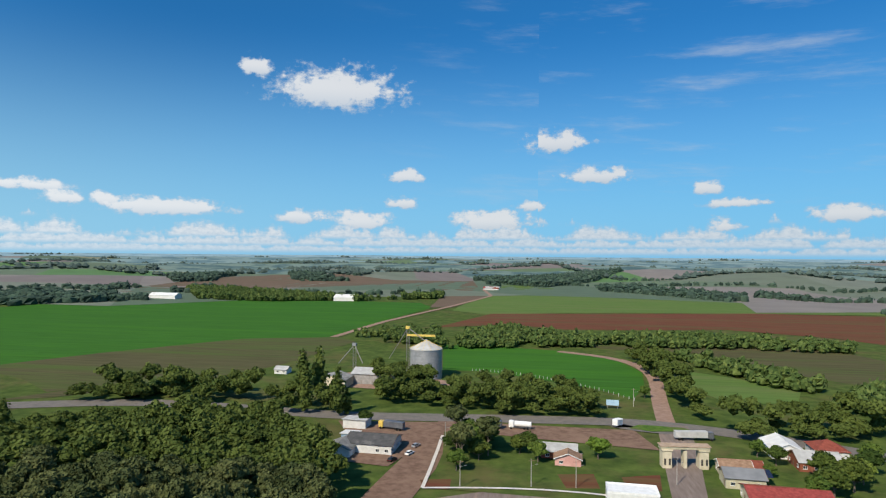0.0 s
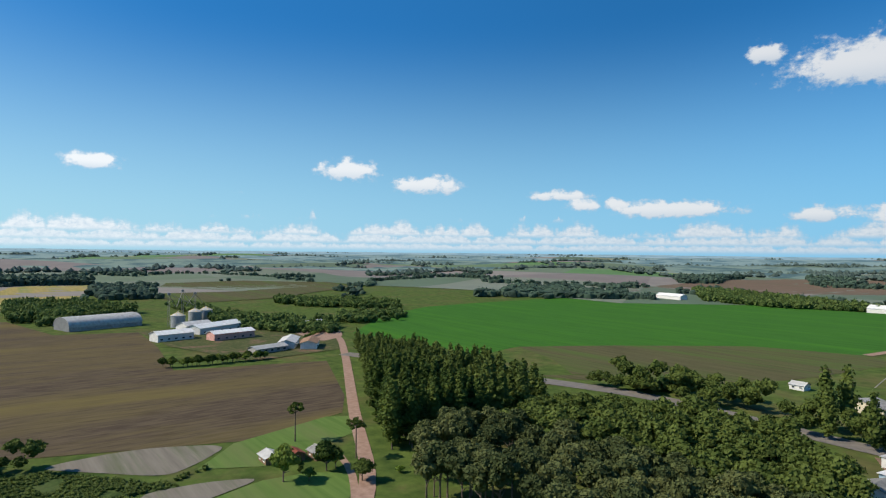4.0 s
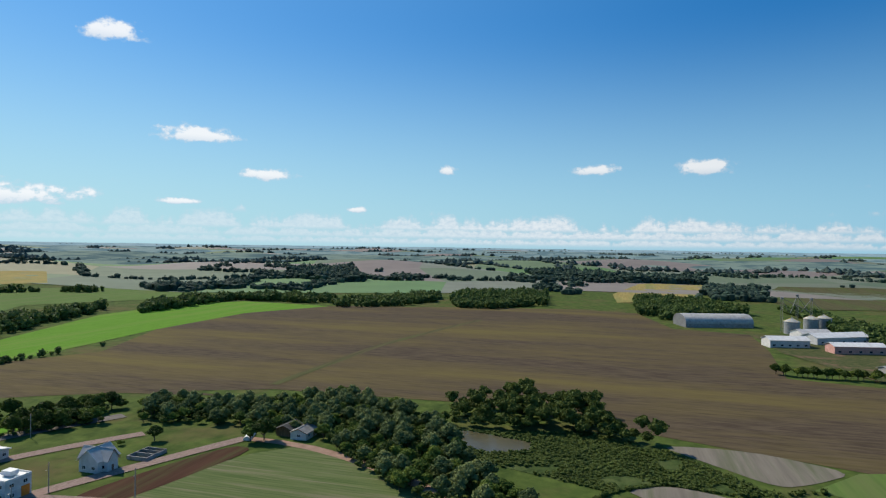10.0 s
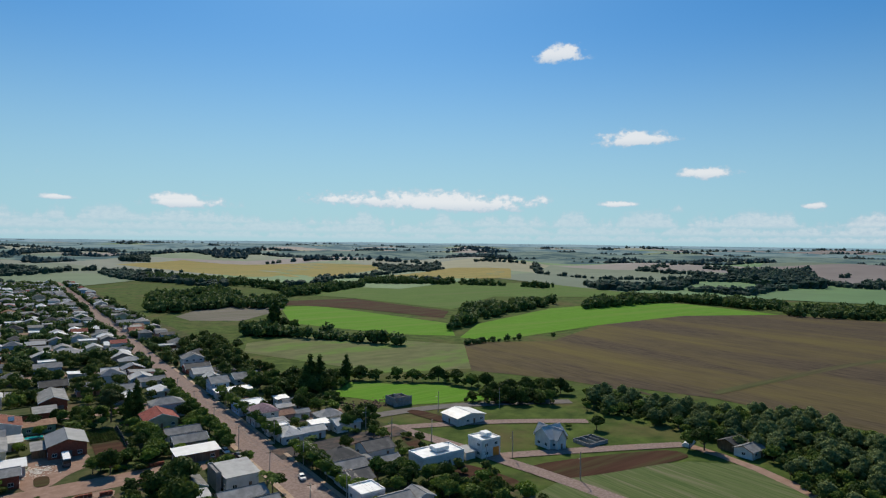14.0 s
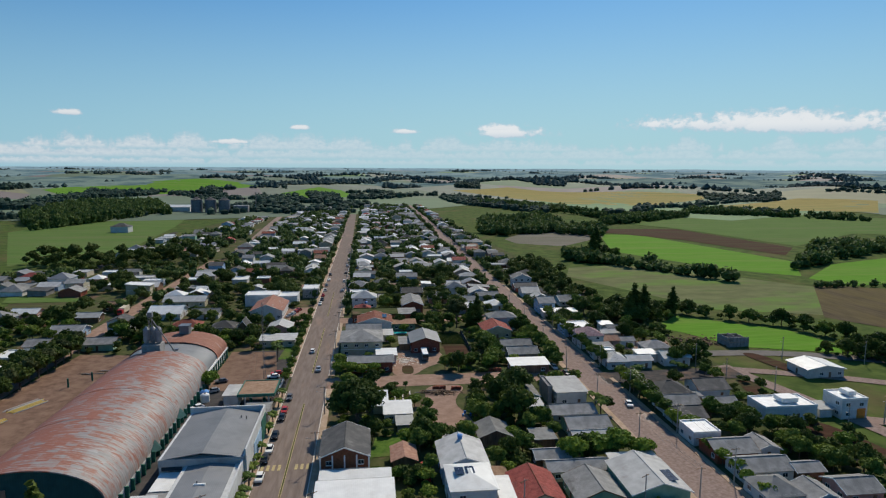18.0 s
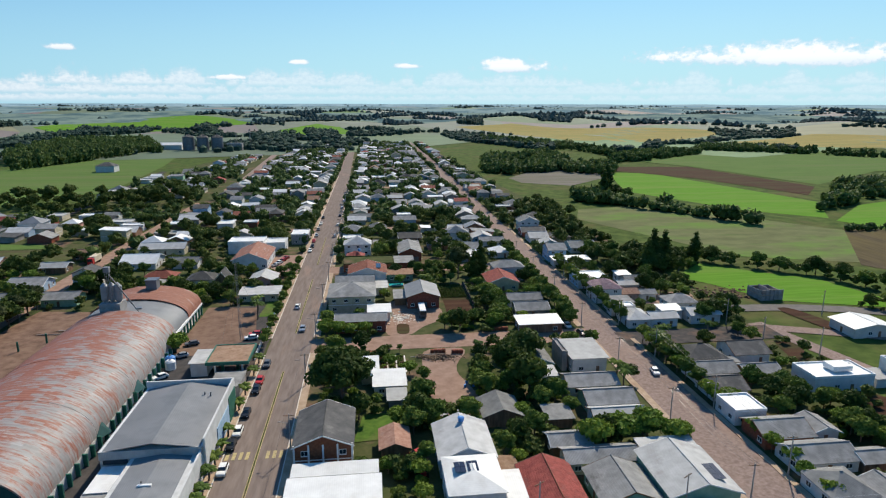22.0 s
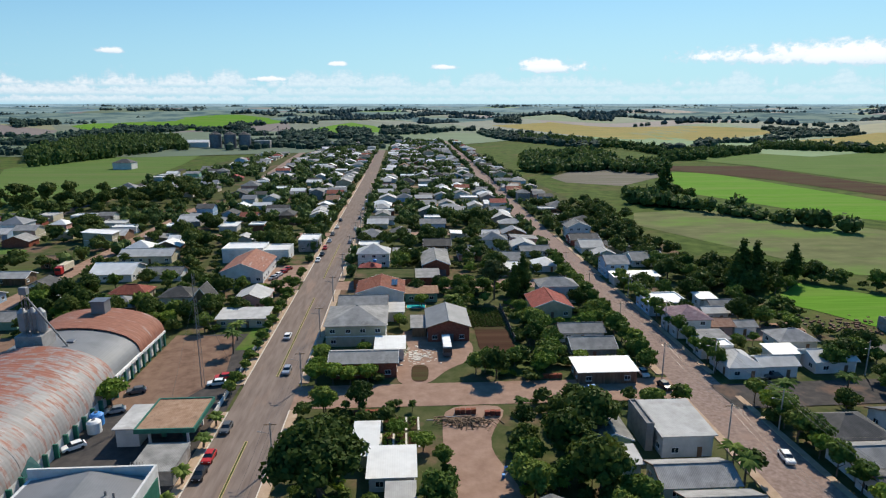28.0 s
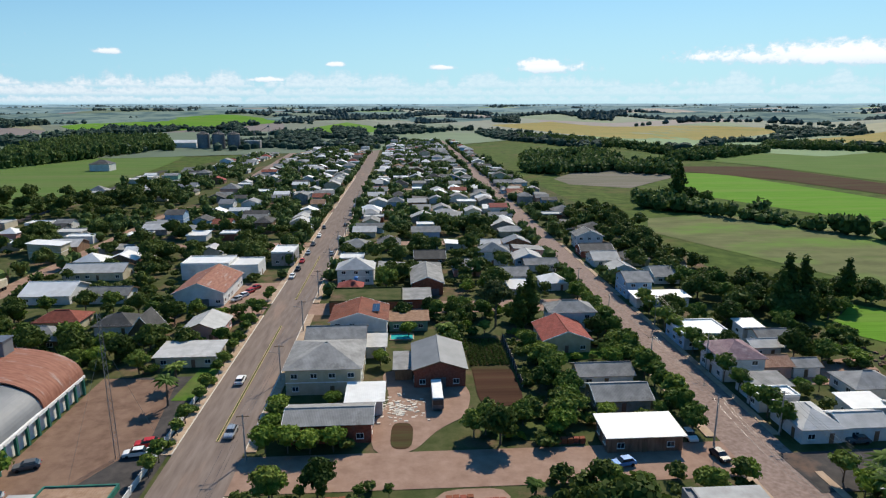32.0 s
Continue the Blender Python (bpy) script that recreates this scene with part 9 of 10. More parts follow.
LOW = ("shrub", "shrub_l", "shrub", "street", "shrub_d")
undergrowth(9, 108, 91, 191, 9, LOW, 601, thick=0.02)
undergrowth(9, 201, 91, 280, 9, LOW, 602, thick=0.08)
undergrowth(104.5, 106, 150, 191, 11, LOW, 603)
undergrowth(104.5, 200, 152, 300, 10, LOW, 604, thick=0.06)
undergrowth(-92, 236, -9, 280, 9, LOW, 605)
undergrowth(-165, 150, -101, 300, 26, LOW, 606, thick=0.05)
for k in range(2):
    undergrowth(9, 287 + 90 * k, 91, 368 + 90 * k, 19, LOW, 610 + k, 0.7, 1.4)
    undergrowth(-92, 287 + 90 * k, -9, 368 + 90 * k, 17, LOW, 620 + k, 0.7, 1.5)
    undergrowth(104.5, 300 + 80 * k, 145, 380 + 80 * k, 12, LOW, 630 + k, 0.8, 1.6)
rnd = random.Random(88)
for x0, y0, x1, y1, n in ((10, 112, 91, 190, 26), (10, 203, 91, 278, 26), (106, 108, 146, 190, 18), (106, 203, 150, 290, 24), (-90, 240, -12, 276, 14), (-160, 200, -104, 280, 10), (64, 206, 90, 262, 12)):
    done = 0
    while done < n:
        x, y = rnd.uniform(x0, x1), rnd.uniform(y0, y1)
        n -= 0.02
        if not bare(x, y) and free(x - 2, y - 2, x + 2, y + 2):
            tree(rnd.choice(("broad_a", "broad_b", "broad_b", "broad_c")), x, y, rnd.uniform(0.5, 0.85), group="garden trees of the town")
            done += 1
# corn rows, and the low growth under the woods at the edge of town
grove_far([(50.6 + 1.05 * i, 238 + 1.0 * j) for i in range(9) for j in range(17)], 0, ("shrub_l",), "rows of drying green corn plants", 5, 0.3, 0.42, "corn_plants")
grove_far(VALLEY, 4.8, ("shrub_d", "shrub", "shrub_d"), "dense undergrowth of the valley wood", 6, 0.7, 1.3, "undergrowth")
tagged(new("reeds", wood_mesh([p for p in scatter(MARSH, 1.55, 8) if noise.noise((p[0] / 13, p[1] / 13, 4)) > -0.36 and not inside(*p, POND)], 0.95, WOOD_LUMPS, 8, "leaf_grove", 0.7)), "broad-leaved reeds and low bushes of the marsh", "reeds", kind="stuff")
DITCH = []
for a, b in zip(((202, -59), (217, -51), (226, -50), (229, -30), (218, -14), (205, -6)), ((217, -51), (226, -50), (229, -30), (218, -14), (205, -6), (196, 0))):
    DITCH += [(a[0] + (b[0] - a[0]) * k / 14, a[1] + (b[1] - a[1]) * k / 14) for k in range(14)]
DITCH += [(226 + 12 * k / 20, -52 - 26 * k / 20 + 2 * math.sin(k)) for k in range(20)]
tagged(new("hedgerow", wood_mesh(DITCH, 1.1, WOOD_LUMPS, 12, "leaf_grove", 0.8)), "ragged dark growth along the field ditches", "hedge", kind="stuff")
grove_far(TOWN_EDGE, 3.6, ("shrub_d", "shrub", "shrub_l"), "bushes under the trees at the edge of town", 7, 0.6, 1.3, "undergrowth")
for k, lot in enumerate((((165.6, 213.4), (172, 214), (176.7, 196.3), (170.9, 188.3)), ((141, 150), (150, 149.5), (155.5, 125.6), (147, 122.7), (136, 138)), ((145.8, 184.8), (151.4, 182.2), (149.4, 170.7), (142, 167.5)))):
    patch("lot", lot, "dark_soil", "bare dark soil of a building lot", 0.06, "ground")

# the hedge of trees between the green lot and the fields
rnd = random.Random(91)
line = [Vector(p) for p in ((150, 266), (160, 276), (172, 282), (186, 271), (201, 259), (213, 251), (219, 232), (223, 208), (238, 200), (256, 196))]
HEDGE = []
for a, b in zip(line, line[1:]):
    n = max(1, int((b - a).length / 4.2))
    for k in range(n):
        p = a.lerp(b, k / n)
        HEDGE.append((p.x + rnd.uniform(-2, 2), p.y + rnd.uniform(-2, 2)))
        if k % 2 == 0:
            tree(rnd.choice(("broad_a", "broad_b", "broad_a")), p.x + rnd.uniform(-1, 1), p.y + rnd.uniform(0, 3), rnd.uniform(0.65, 1.0), group="trees at the edge of town")
grove_far(HEDGE, 0, ("shrub_d", "shrub"), "bushes of the hedge behind the green lot", 9, 1.0, 1.7, "undergrowth")

# ---- farm buildings and places along the highway ----
def silo(x, y, r, h, label, roof="steel", rings=9):
    ob = thing("grain_silo", pose(x, y, ground_z(x, y)), label, "silo")
    part("shell", lathe(bmesh.new(), [(r + (0.06 if k % 2 else 0), h * k / (rings * 2)) for k in range(rings * 2 + 1)], 36), "steel" if roof != "roof_dark" else "dark_steel", ob, "corrugated metal shell")
    part("cone_roof", lathe(bmesh.new(), ((r + 0.35, h - 0.1), (r + 0.35, h + 0.1), (0.7, h + r * 0.5), (0.6, h + r * 0.5 + 0.6)), 36), "roof_light" if roof == "steel" else roof, ob)
    bm = bmesh.new()
    for k in range(12):
        a = k * math.tau / 12
        rod(bm, (math.cos(a) * (r + 0.3), math.sin(a) * (r + 0.3), h + 0.15), (math.cos(a) * 0.8, math.sin(a) * 0.8, h + r * 0.5 + 0.1), 0.09, 0.09, 4)
    part("roof_rib", bm, "yellow_paint" if roof != "roof_dark" else "iron", ob)
    bm = bmesh.new()
    for z in (h * 0.99,):
        for k in range(36):
            a, b = k * math.tau / 36, (k + 1) * math.tau / 36
            rod(bm, (math.cos(a) * (r + 0.5), math.sin(a) * (r + 0.5), z + 0.6), (math.cos(b) * (r + 0.5), math.sin(b) * (r + 0.5), z + 0.6), 0.05, 0.05, 4)
    part("guard_rail", bm, "yellow_paint" if roof != "roof_dark" else "iron", ob)
    return ob


def leg_tower(x, y, h, chutes, label):
    ob = thing("elevator_tower", pose(x, y, ground_z(x, y)), label, "elevator tower")
    bm = bmesh.new()
    for sx in (-0.8, 0.8):
        for sy in (-0.8, 0.8):
            rod(bm, (sx, sy, 0), (sx, sy, h), 0.1, 0.1, 5)
    for k in range(int(h / 2)):
        rod(bm, (-0.8, -0.8, 2 * k), (0.8, -0.8, 2 * k + 2), 0.06, 0.06, 4)
        rod(bm, (0.8, 0.8, 2 * k), (0.8, -0.8, 2 * k + 2), 0.06, 0.06, 4)
    part("frame", bm, "iron", ob)
    part("head", bevelled(boxes((-1.3, -1.1, h, 1.3, 1.1, h + 1.8)), 0.1), "yellow_paint" if "yellow" in label else "roof_metal", ob)
    for dx, dy, z in chutes:
        part("chute", rod(bmesh.new(), (0, 0, h + 0.8), (dx, dy, z), 0.25, 0.25, 8), "iron", ob)


silo(106, -378, 9.6, 17.5, "large galvanised grain silo with a cone roof and yellow rails", "roof_light")
leg_tower(121, -392, 27, ((-14, 12, 21.5), (14, -6, 7)), "slender elevator tower with a yellow head")
leg_tower(152, -380, 17, ((-8, 8, 8), (8, 6, 7)), "grey elevator tower with slanting chutes")
bm = bmesh.new()
ob = thing("conveyor_bridge", pose(114, -386, 0), "yellow conveyor bridge over the silo", "conveyor")
part("bridge", boxes((-12, -0.6, 23.5, 6, 0.6, 24.6)), "yellow_paint", ob)
house(142, -350, 158.5, -336, 5, "gable", "roof_grey", "wall_cream", "y", rise=2.2, name="barn", label="grey-roofed grain shed with open bays", windows=False)
house(123.5, -366, 143, -350, 6, "gable", "roof_light", "grey_wall", "x", rise=2.4, name="barn", label="pale-roofed grain shed with dark open bays", windows=False)
house(191, -374, 199, -367, 3, "gable", "roof_light", "wall_white", "x")
patch("yard", ((165, -345), (165, -385), (95, -372), (70, -366), (72, -352), (110, -350), (125, -338)), "dirt", "bare earth yard of the grain silo", 0.08, "ground")
house(86, -248, 104, -234, 3.8, "gable", "roof_dark", "wall_white", "x", rise=2.0, name="workshop", label="white roadside workshop with a dark gable roof")
house(100, -238, 110, -228, 3, "gable", "roof_grey", "wall_white", "y", name="shed", label="cluttered grey shed beside the workshop", windows=False)
house(106, -272, 116, -264, 3.4, "shed", "roof_light", "wall_white", "x", name="shed", label="pale roadside canopy under the trees", windows=False)
house(104, -252, 110, -246, 3, "shed", "roof_white", "wall_blue", "x", windows=False, name="shed", label="small white and blue kiosk")
house(19.5, -252, 32, -243, 3, "gable", "roof_light", "brick", "x")
house(18, -242, 27, -236, 3, "gable", "roof_clay", "wall_pink", "y")
house(-3.6, -211, 11.2, -203, 4.2, "flat", "white_paint", "wall_white", "x", label="white flat-roofed building with dark windows")
house(-38, -246, -28, -238, 3.2, "gable", "roof_clay", "wall_cream", "x", label="house with a salmon tiled roof")
house(-39, -236, -27, -227, 3.6, "gable", "roof_metal", "wall_cream", "x", label="cream house with a blue-grey metal roof")
solar_panels(-41, -232, 3.9, 3, 2, -12, 0)
house(-42, -247, -38.4, -240, 3, "gable", "roof_tile", "wall_white", "x")
house(-62, -276, -51, -262, 3.6, "gable", "roof_white", "wall_white", "y")
house(-70, -261, -56, -249, 3.4, "gable", "roof_light", "brick", "x")
house(-78, -276, -67, -265, 3.4, "hip", "roof_tile", "wall_white", "x")
house(-53, -222, -30, -211, 3.6, "gable", "roof_tile", "wall_cream", "x", rise=1.6)
for x, y, key, s in ((-46, -262, "broad_b", 0.9), (-50, -254, "broad_a", 0.8), (-60, -240, "broad_a", 1.1), (-66, -232, "broad_a", 1.2), (-72, -240, "broad_b", 1.1), (-58, -226, "broad_a", 1.2), (-78, -250, "broad_a", 1.0), (-84, -262, "broad_b", 1.1), (11.8, -246, "broad_c", 1.25), (40, -246, "broad_a", 0.9), (33, -238, "broad_b", 0.95), (37, -252, "broad_a", 0.8), (-16.7, -352, "broad_b", 0.8), (108, -270, "broad_a", 0.8), (122, -285, "pine", 0.7), (-44, -240, "broad_b", 0.6), (-52, -222, "broad_b", 1.0), (-32, -222, "shrub", 1.0), (248.1, -113.1, "araucaria", 0.95), (218, -123, "araucaria", 0.9), (211, -93, "broad_b", 1.35), (212.5, -108.8, "broad_a", 1.1), (207, -100, "broad_b", 0.6), (216, -101, "cypress", 1.0), (214, -113, "broad_b", 0.8), (197.5, -114, "broad_a", 0.9), (197, -128, "shrub_l", 1.1), (252, -152, "shrub", 1.1), (262, -157, "shrub", 1.0), (236, -104, "broad_b", 0.5), (222, -112, "shrub", 0.9), (230, -102, "shrub", 0.8), (222, 60, "broad_a", 0.8), (229, 112, "broad_a", 1.1), (226, 116, "broad_b", 0.9), (208, 158, "shrub", 0.9), (216, 150, "broad_a", 0.7)):
    tree(key, x, y, s)
for x, y in ((232, -97), (230, -104.5), (226.5, -113)):
    house(x - 3.5, y - 3, x + 3.5, y + 3, 2.6, "gable", "roof_light" if x > 231 else "roof_tile" if x > 229 else "roof_grey", "wood", "x", label="small wooden farm cottage among trees")
house(233.6, 97, 242, 103.6, 3, "gable", "roof_grey", "wall_white", "x", label="small white cottage at the wood's edge")
house(236, 105, 245, 111, 3, "gable", "roof_dark", "wood", "x", name="barn", label="dark wooden barn at the wood's edge", windows=False)
ob = thing("polytunnel", pose(231, 119.5, 0, 0, 0, 20), "low pale plastic polytunnel", "greenhouse")
part("cover", rod(bmesh.new(), (-4.5, 0, 0), (4.5, 0, 0), 1.6, 1.6, 16), "roof_white", ob)


def town_gate(x, y, turn):
    """The cream entrance portal over the avenue."""
    ob = thing("town_gate", pose(x, y, 0, 0, 0, turn), "cream concrete town gate with two arches and a long lintel", "gate")
    for sx in (-1, 1):
        part("tower", bevelled(boxes((sx * 6.3 - 1.6, -2, 0, sx * 6.3 + 1.6, 2, 6.2)), 0.15), "wall_cream", ob)
        part("tower_cap", bevelled(boxes((sx * 6.3 - 1.9, -2.3, 6.2, sx * 6.3 + 1.9, 2.3, 6.7)), 0.1), "wall_cream", ob)
        for wx in (-0.8, 0.8):
            part("arch_window", boxes((sx * 6.3 + wx - 0.35, 2.0, 1.4, sx * 6.3 + wx + 0.35, 2.06, 3.6)), "shade", ob)
    part("pier", bevelled(boxes((-0.6, -1.6, 0, 0.6, 1.6, 6.2)), 0.1), "wall_cream", ob)
    part("lintel", bevelled(boxes((-8.4, -1.8, 6.7, 8.4, 1.8, 7.7)), 0.12), "wall_cream", ob)
    part("lintel_top", boxes((-8.7, -2.1, 7.7, 8.7, 2.1, 8.0)), "concrete", ob)


town_gate(-17.4, -244.5, 8)


def lorry(x, y, turn, cab, load, label, length=12.0, tank=False):
    ob = thing("lorry", pose(x, y, 0.22, 0, 0, turn), label, "lorry")
    part("cab", bevelled(boxes((-length / 2 - 2.4, -1.2, 0.6, -length / 2 - 0.3, 1.2, 3.3)), 0.15), cab, ob)
    part("windscreen", boxes((-length / 2 - 2.46, -1.0, 1.9, -length / 2 - 2.36, 1.0, 2.9)), "glass", ob)
    if tank:
        part("tank", rod(bmesh.new(), (-length / 2, 0, 2.1), (length / 2, 0, 2.1), 1.15, 1.15, 18), load, ob)
    else:
        part("trailer", bevelled(boxes((-length / 2, -1.25, 1.1, length / 2, 1.25, 3.6)), 0.08), load, ob)
    part("chassis", boxes((-length / 2 - 2, -0.5, 0.6, length / 2, 0.5, 0.95)), "dark_steel", ob)
    for wx in (-length / 2 - 1.4, length / 2 - 2.8, length / 2 - 1.5):
        for wy in (-1.05, 1.05):
            part("wheel", rod(bmesh.new(), (wx, wy - 0.15, 0.5), (wx, wy + 0.15, 0.5), 0.5, 0.5, 14), "rubber", ob)


lorry(-26, -279, 10, "grey_paint", "roof_light", "grey lorry with a pale box trailer behind the gate", 13)
lorry(2, -291, 60, "white_paint", "white_paint", "white lorry on the roundabout", 3)
lorry(94, -266, 170, "yellow_paint", "dark_steel", "yellow lorry with a dark flatbed", 9)
lorry(41.2, -279.4, 178, "white_paint", "white_paint", "white tanker lorry parked at the roadside", 7, True)
lorry(53, -277.5, 178, "blue_paint", "grey_paint", "blue lorry parked at the roadside", 6)
lorry(552, -280, 40, "red_paint", "red_paint", "red lorry at the farm junction", 6)
for x, y, paint, label in ((79.7, -236.3, "white_paint", "white car beside the workshop"), (79.5, -245.5, "silver_paint", "silver car beside the workshop"), (84, -228, "black_paint", "black car beside the workshop"), (112, -348, "white_paint", "white car at the silo yard"), (104, -350, "white_paint", "white car at the silo yard")):
    car(x, y, 70, paint, label)
patch("lot", ((66, -206), (68, -240), (73, -268), (30, -262), (-12, -258), (-8, -206)), "grass", "grassy lot with patches of red soil", 0.09, "ground")
patch("lot", ((84, -222), (102, -224), (112, -258), (122, -274), (60, -285), (-5, -288), (-12, -262), (30, -266), (73, -271)), "earth_yard", "wide red earth forecourt along the highway", 0.07, "ground")
for lot in (((26, -227), (14, -230), (12.5, -217), (23, -215)), ((70, -212), (60, -215), (59, -206), (67, -205)), ((5, -229), (-8, -234), (-6.5, -219), (4, -216))):
    patch("lot", lot[::-1], "red_soil", "bare red soil worn through the grass", 0.1, "ground")
patch("lot", ((-3, -290), (-12, -287), (-30, -291), (-26, -296), (-8, -297)), "lawn", "grass island of the roundabout", 0.3, "ground")
ribbon("road", ((3, -294), (-4, -285), (-18, -283), (-34, -288), (-36, -295), (-22, -301), (-6, -302), (3, -294)), 7, "highway", "grey roundabout lane at the town entrance", 0.16)
ribbon("kerb", ((67.5, -205), (69.5, -240), (72.5, -262)), 1.2, "kerb", "pale kerb round the grassy lot", 0.3, "kerb")
ribbon("kerb", ((67.5, -205), (30, -214), (-6, -210)), 1.2, "kerb", "pale kerb round the grassy lot", 0.3, "kerb")
for x, y in ((56, -208), (34, -214), (20, -216), (-9.2, -332), (69, -250), (-12, -226)):
    pole_thing(x, y, 20, lamp=True)
ob = thing("billboard", pose(1.2, -325.7, 0), "blue and white roadside billboard", "billboard")
part("panel", boxes((-3, -0.1, 1.5, 3, 0.1, 4.2)), "wall_blue", ob)
for sx in (-2.4, 2.4):
    part("leg", boxes((sx - 0.1, -0.1, 0, sx + 0.1, 0.1, 1.5)), "iron", ob)
# fence posts of the crop field by the silo
ob = thing("wire_fence", pose(0, 0, 0), "line of pale wooden fence posts", "fence")
fp = mesh_of("post", boxes((-0.12, -0.12, 0, 0.12, 0.12, 1.6)), "roof_light")
for k in range(40):
    s = k / 39
    x, y = 82 - 93 * s, -405 + 60 * s * s
    part("post", fp, None, ob, at=pose(x, y, 0))
for x, y, x1, y1, h in ((664, -886, 618, -880, 6), (382, -940, 349, -950, 6)):
    house(min(x, x1), min(y, y1) - 4, max(x, x1), max(y, y1) + 8, h, "gable", "roof_white", "wall_white", "x", name="barn", label="white farm shed at the field's edge", windows=False)
rnd = random.Random(12)
for k in range(9):
    x, y = rnd.uniform(160, 190), rnd.uniform(-1340, -1290)
    house(x, y, x + 14, y + 10, 4, "gable", rnd.choice(("roof_tile", "roof_light")), "wall_white", "x", windows=False, group="distant village", label="small distant village house")

# the farm co-operative by the stubble field
half, spring, rise = 15, 3.5, 8.5
ob = thing("grain_hall", pose(665, -74, 0, 0, 0, 198), "long grey barrel-roofed grain hall", "warehouse")
barrel(ob, "roof", 0, 66, half, spring, rise, "roof_light", "pale barrel roof")
end_wall(ob, 0.3, half, spring, rise, "roof_metal")
end_wall(ob, 65.4, half, spring, rise, "roof_metal")
part("side_wall", boxes((-half, 0.6, 0, -half + 0.3, 65.5, 3.7)), "grey_wall", ob)
part("side_wall", boxes((half - 0.3, 0.6, 0, half, 65.5, 3.7)), "grey_wall", ob)
silo(640, -166, 6.4, 11, "galvanised farm silo with a cone roof")
silo(672, -190, 6.4, 11, "galvanised farm silo with a cone roof")
silo(684, -204, 6.4, 11, "galvanised farm silo with a cone roof")
leg_tower(650, -160, 30, ((10, -8, 18), (20, -28, 18)), "tall grey elevator tower")
leg_tower(664, -176, 32, ((12, -12, 18), (-18, 10, 18)), "tall grey elevator tower")
leg_tower(680, -192, 28, ((-14, 12, 18), (8, -10, 18)), "tall grey elevator tower")


def farm_shed(cx, cy, length, width, h, turn, roof, wall, label):
    ob = thing("barn", pose(cx, cy, 0, 0, 0, turn), label, "barn")
    part("wall", gable_walls(length, width, h, width * 0.16), wall, ob)
    part("roof", roof_bm("gable", length, width, h, width * 0.17, 0.8), roof, ob)
    for k in range(5):
        u = (k - 2) * length / 5
        for s in (-1, 1):
            part("window", boxes((u - 1.0, s * (width / 2 + 0.02) - 0.03, 1.4, u + 1.0, s * (width / 2 + 0.02) + 0.03, 2.6)), "glass", ob)


farm_shed(556, -141, 30, 14, 6, -76, "roof_white", "wall_white", "white farm store with a white gable roof")
farm_shed(539, -183, 37, 12, 6, -76, "roof_white", "wall_pink", "long farm store with a white roof and rosy wall")
farm_shed(592, -186, 52, 16, 6, -60, "roof_white", "wall_white", "long white-roofed farm hall beside the silos")
farm_shed(605, -172, 26, 18, 6, -70, "roof_light", "wall_white", "broad pale-roofed hall among the farm stores")
farm_shed(457, -183, 27, 10, 4, -75, "roof_light", "grey_wall", "low grey farm building with roof tanks")
farm_shed(476, -207, 32, 12, 5, -30, "roof_light", "wall_white", "pale-roofed farm store beside the dirt road")
farm_shed(462, -218, 26, 12, 5, -30, "roof_clay", "wall_white", "farm store with a beige roof")
farm_shed(582, -276, 22, 12, 4, -70, "roof_light", "wall_white", "roadside farm office with a pale roof")
patch("lot", ((520, -130), (620, -128), (628, -215), (560, -285), (440, -232), (425, -160)), "yard", "grassy and bare farmyard", 0.15, "ground")
patch("lot", ((600, -255), (560, -290), (500, -268), (480, -235), (540, -240)), "dirt", "red earth junction at the farm", 0.2, "ground")
rnd = random.Random(19)
for k in range(22):
    s = k / 21
    tree("broad_b" if k % 2 else "broad_a", 432 - 4 * s + rnd.uniform(-3, 3), -108 - 60 * s + rnd.uniform(-2, 2), 0.75, group="bushes along the farm fence")
for k in range(12):
    s = k / 11
    tree("broad_b", 500 + 40 * s, -232 - 36 * s, 0.55, group="clipped trees of the farm drive")

lorry(-99.4, 307, 92, "red_paint", "wall_cream", "red lorry with a pale trailer on the dirt street", 8)

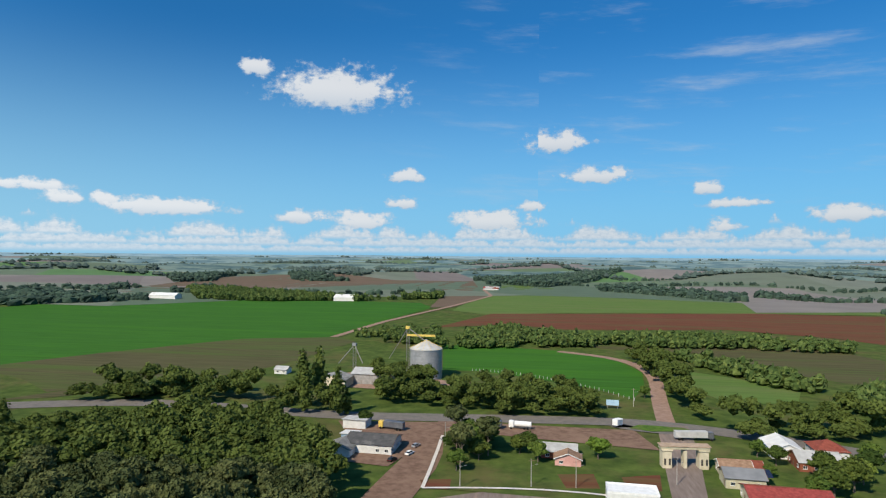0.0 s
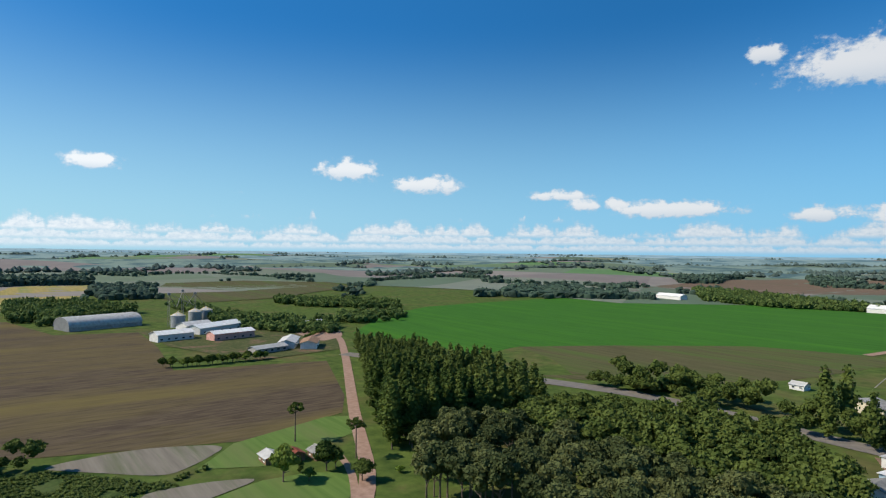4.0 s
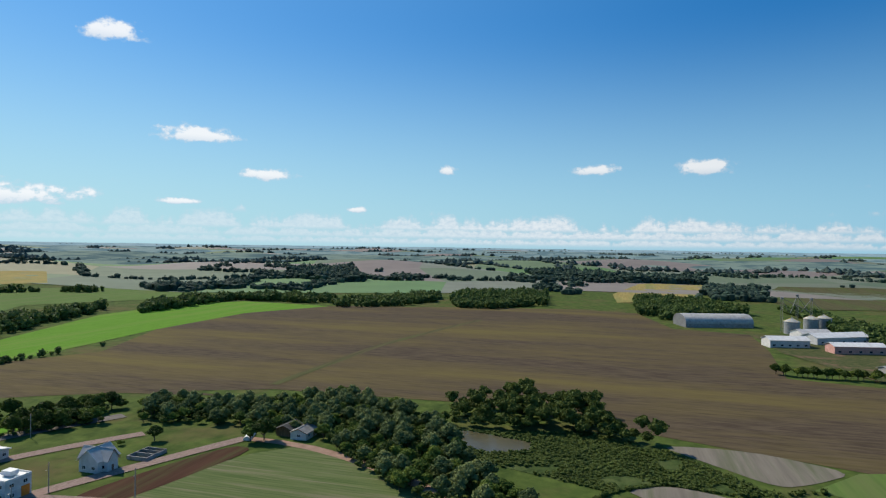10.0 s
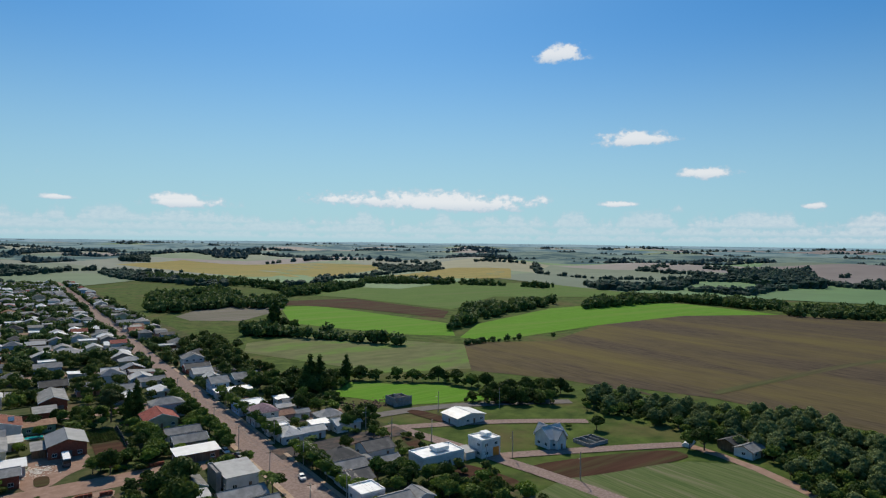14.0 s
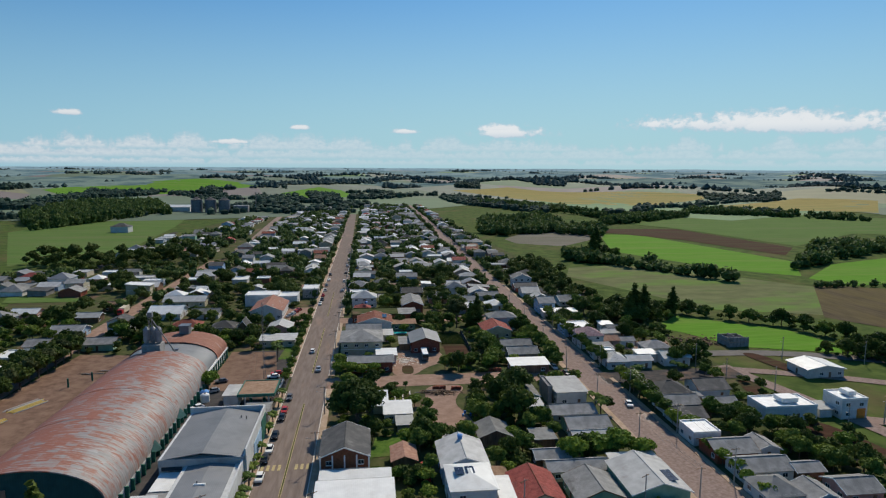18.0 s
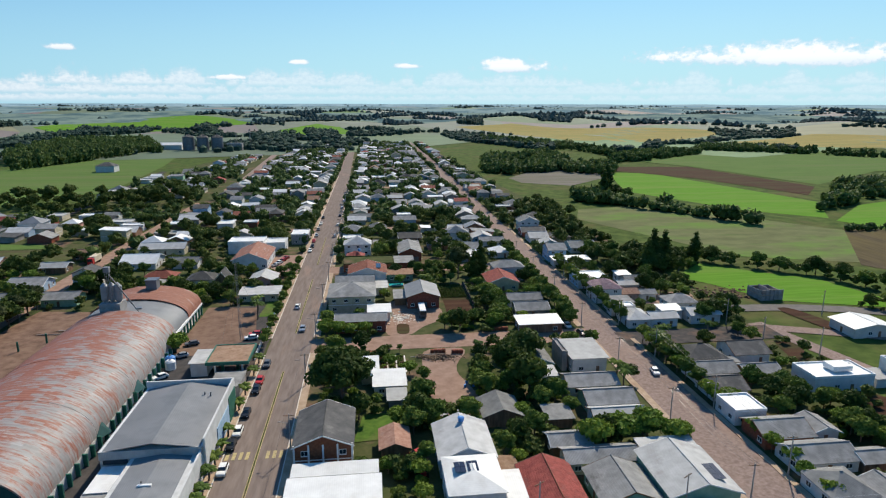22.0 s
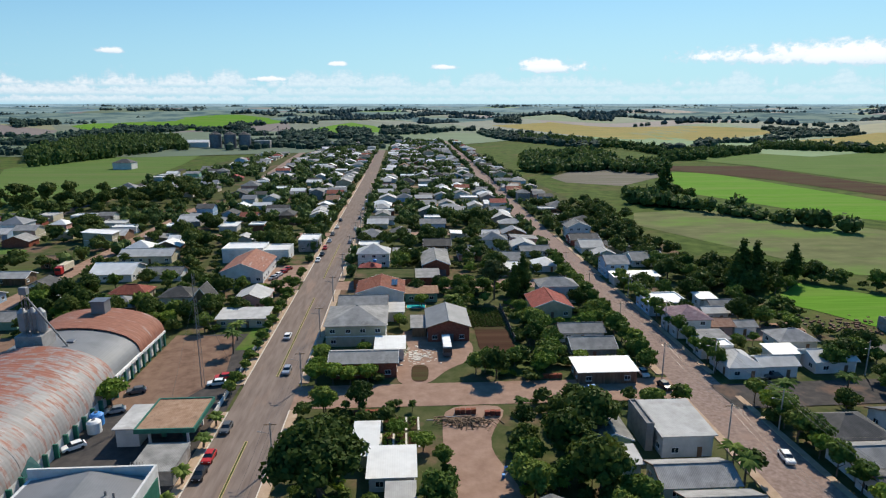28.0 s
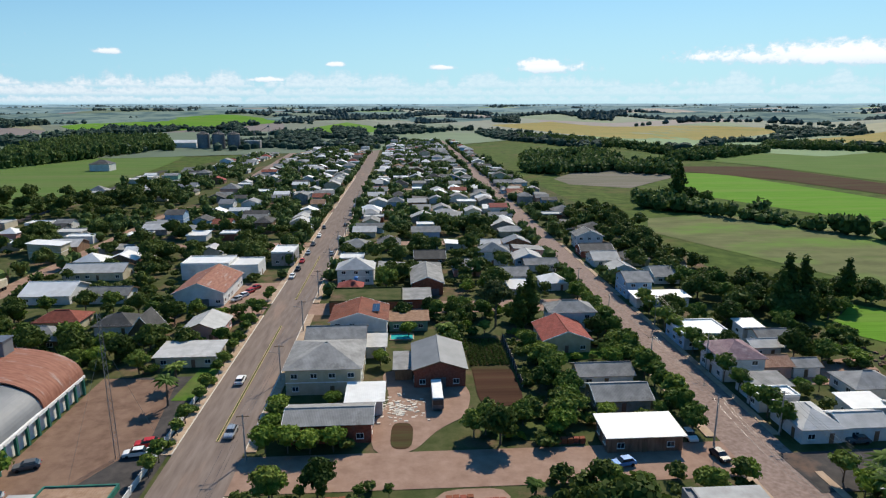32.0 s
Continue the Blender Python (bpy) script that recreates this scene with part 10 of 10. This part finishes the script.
# silos and hall at the town's far side
for k in range(3):
    silo(-247 + 21 * k, 1005, 8.6, 20, "tall dark grain silo with a pointed roof", "roof_dark")
house(-304, 1010, -259, 1026, 8, "gable", "roof_white", "wall_white", "x", name="hall", label="long low white grain hall", windows=False)
leg_tower(-158, 1015, 30, ((-12, -6, 24),), "distant white elevator tower")
leg_tower(-178, 1012, 22, ((8, -4, 14),), "distant grey elevator tower")
house(-190, 1000, -168, 1012, 11, "flat", "roof_light", "grey_wall", "x", name="hall", label="distant grey mill building", windows=False)
house(-257, 698, -239, 712, 7, "hip", "roof_dark", "wall_white", "x", label="lone house in the green field", windows=False)
house(-342, 905, -320, 918, 6, "gable", "roof_grey", "grey_wall", "x", name="barn", label="grey barn at the plantation edge", windows=False)


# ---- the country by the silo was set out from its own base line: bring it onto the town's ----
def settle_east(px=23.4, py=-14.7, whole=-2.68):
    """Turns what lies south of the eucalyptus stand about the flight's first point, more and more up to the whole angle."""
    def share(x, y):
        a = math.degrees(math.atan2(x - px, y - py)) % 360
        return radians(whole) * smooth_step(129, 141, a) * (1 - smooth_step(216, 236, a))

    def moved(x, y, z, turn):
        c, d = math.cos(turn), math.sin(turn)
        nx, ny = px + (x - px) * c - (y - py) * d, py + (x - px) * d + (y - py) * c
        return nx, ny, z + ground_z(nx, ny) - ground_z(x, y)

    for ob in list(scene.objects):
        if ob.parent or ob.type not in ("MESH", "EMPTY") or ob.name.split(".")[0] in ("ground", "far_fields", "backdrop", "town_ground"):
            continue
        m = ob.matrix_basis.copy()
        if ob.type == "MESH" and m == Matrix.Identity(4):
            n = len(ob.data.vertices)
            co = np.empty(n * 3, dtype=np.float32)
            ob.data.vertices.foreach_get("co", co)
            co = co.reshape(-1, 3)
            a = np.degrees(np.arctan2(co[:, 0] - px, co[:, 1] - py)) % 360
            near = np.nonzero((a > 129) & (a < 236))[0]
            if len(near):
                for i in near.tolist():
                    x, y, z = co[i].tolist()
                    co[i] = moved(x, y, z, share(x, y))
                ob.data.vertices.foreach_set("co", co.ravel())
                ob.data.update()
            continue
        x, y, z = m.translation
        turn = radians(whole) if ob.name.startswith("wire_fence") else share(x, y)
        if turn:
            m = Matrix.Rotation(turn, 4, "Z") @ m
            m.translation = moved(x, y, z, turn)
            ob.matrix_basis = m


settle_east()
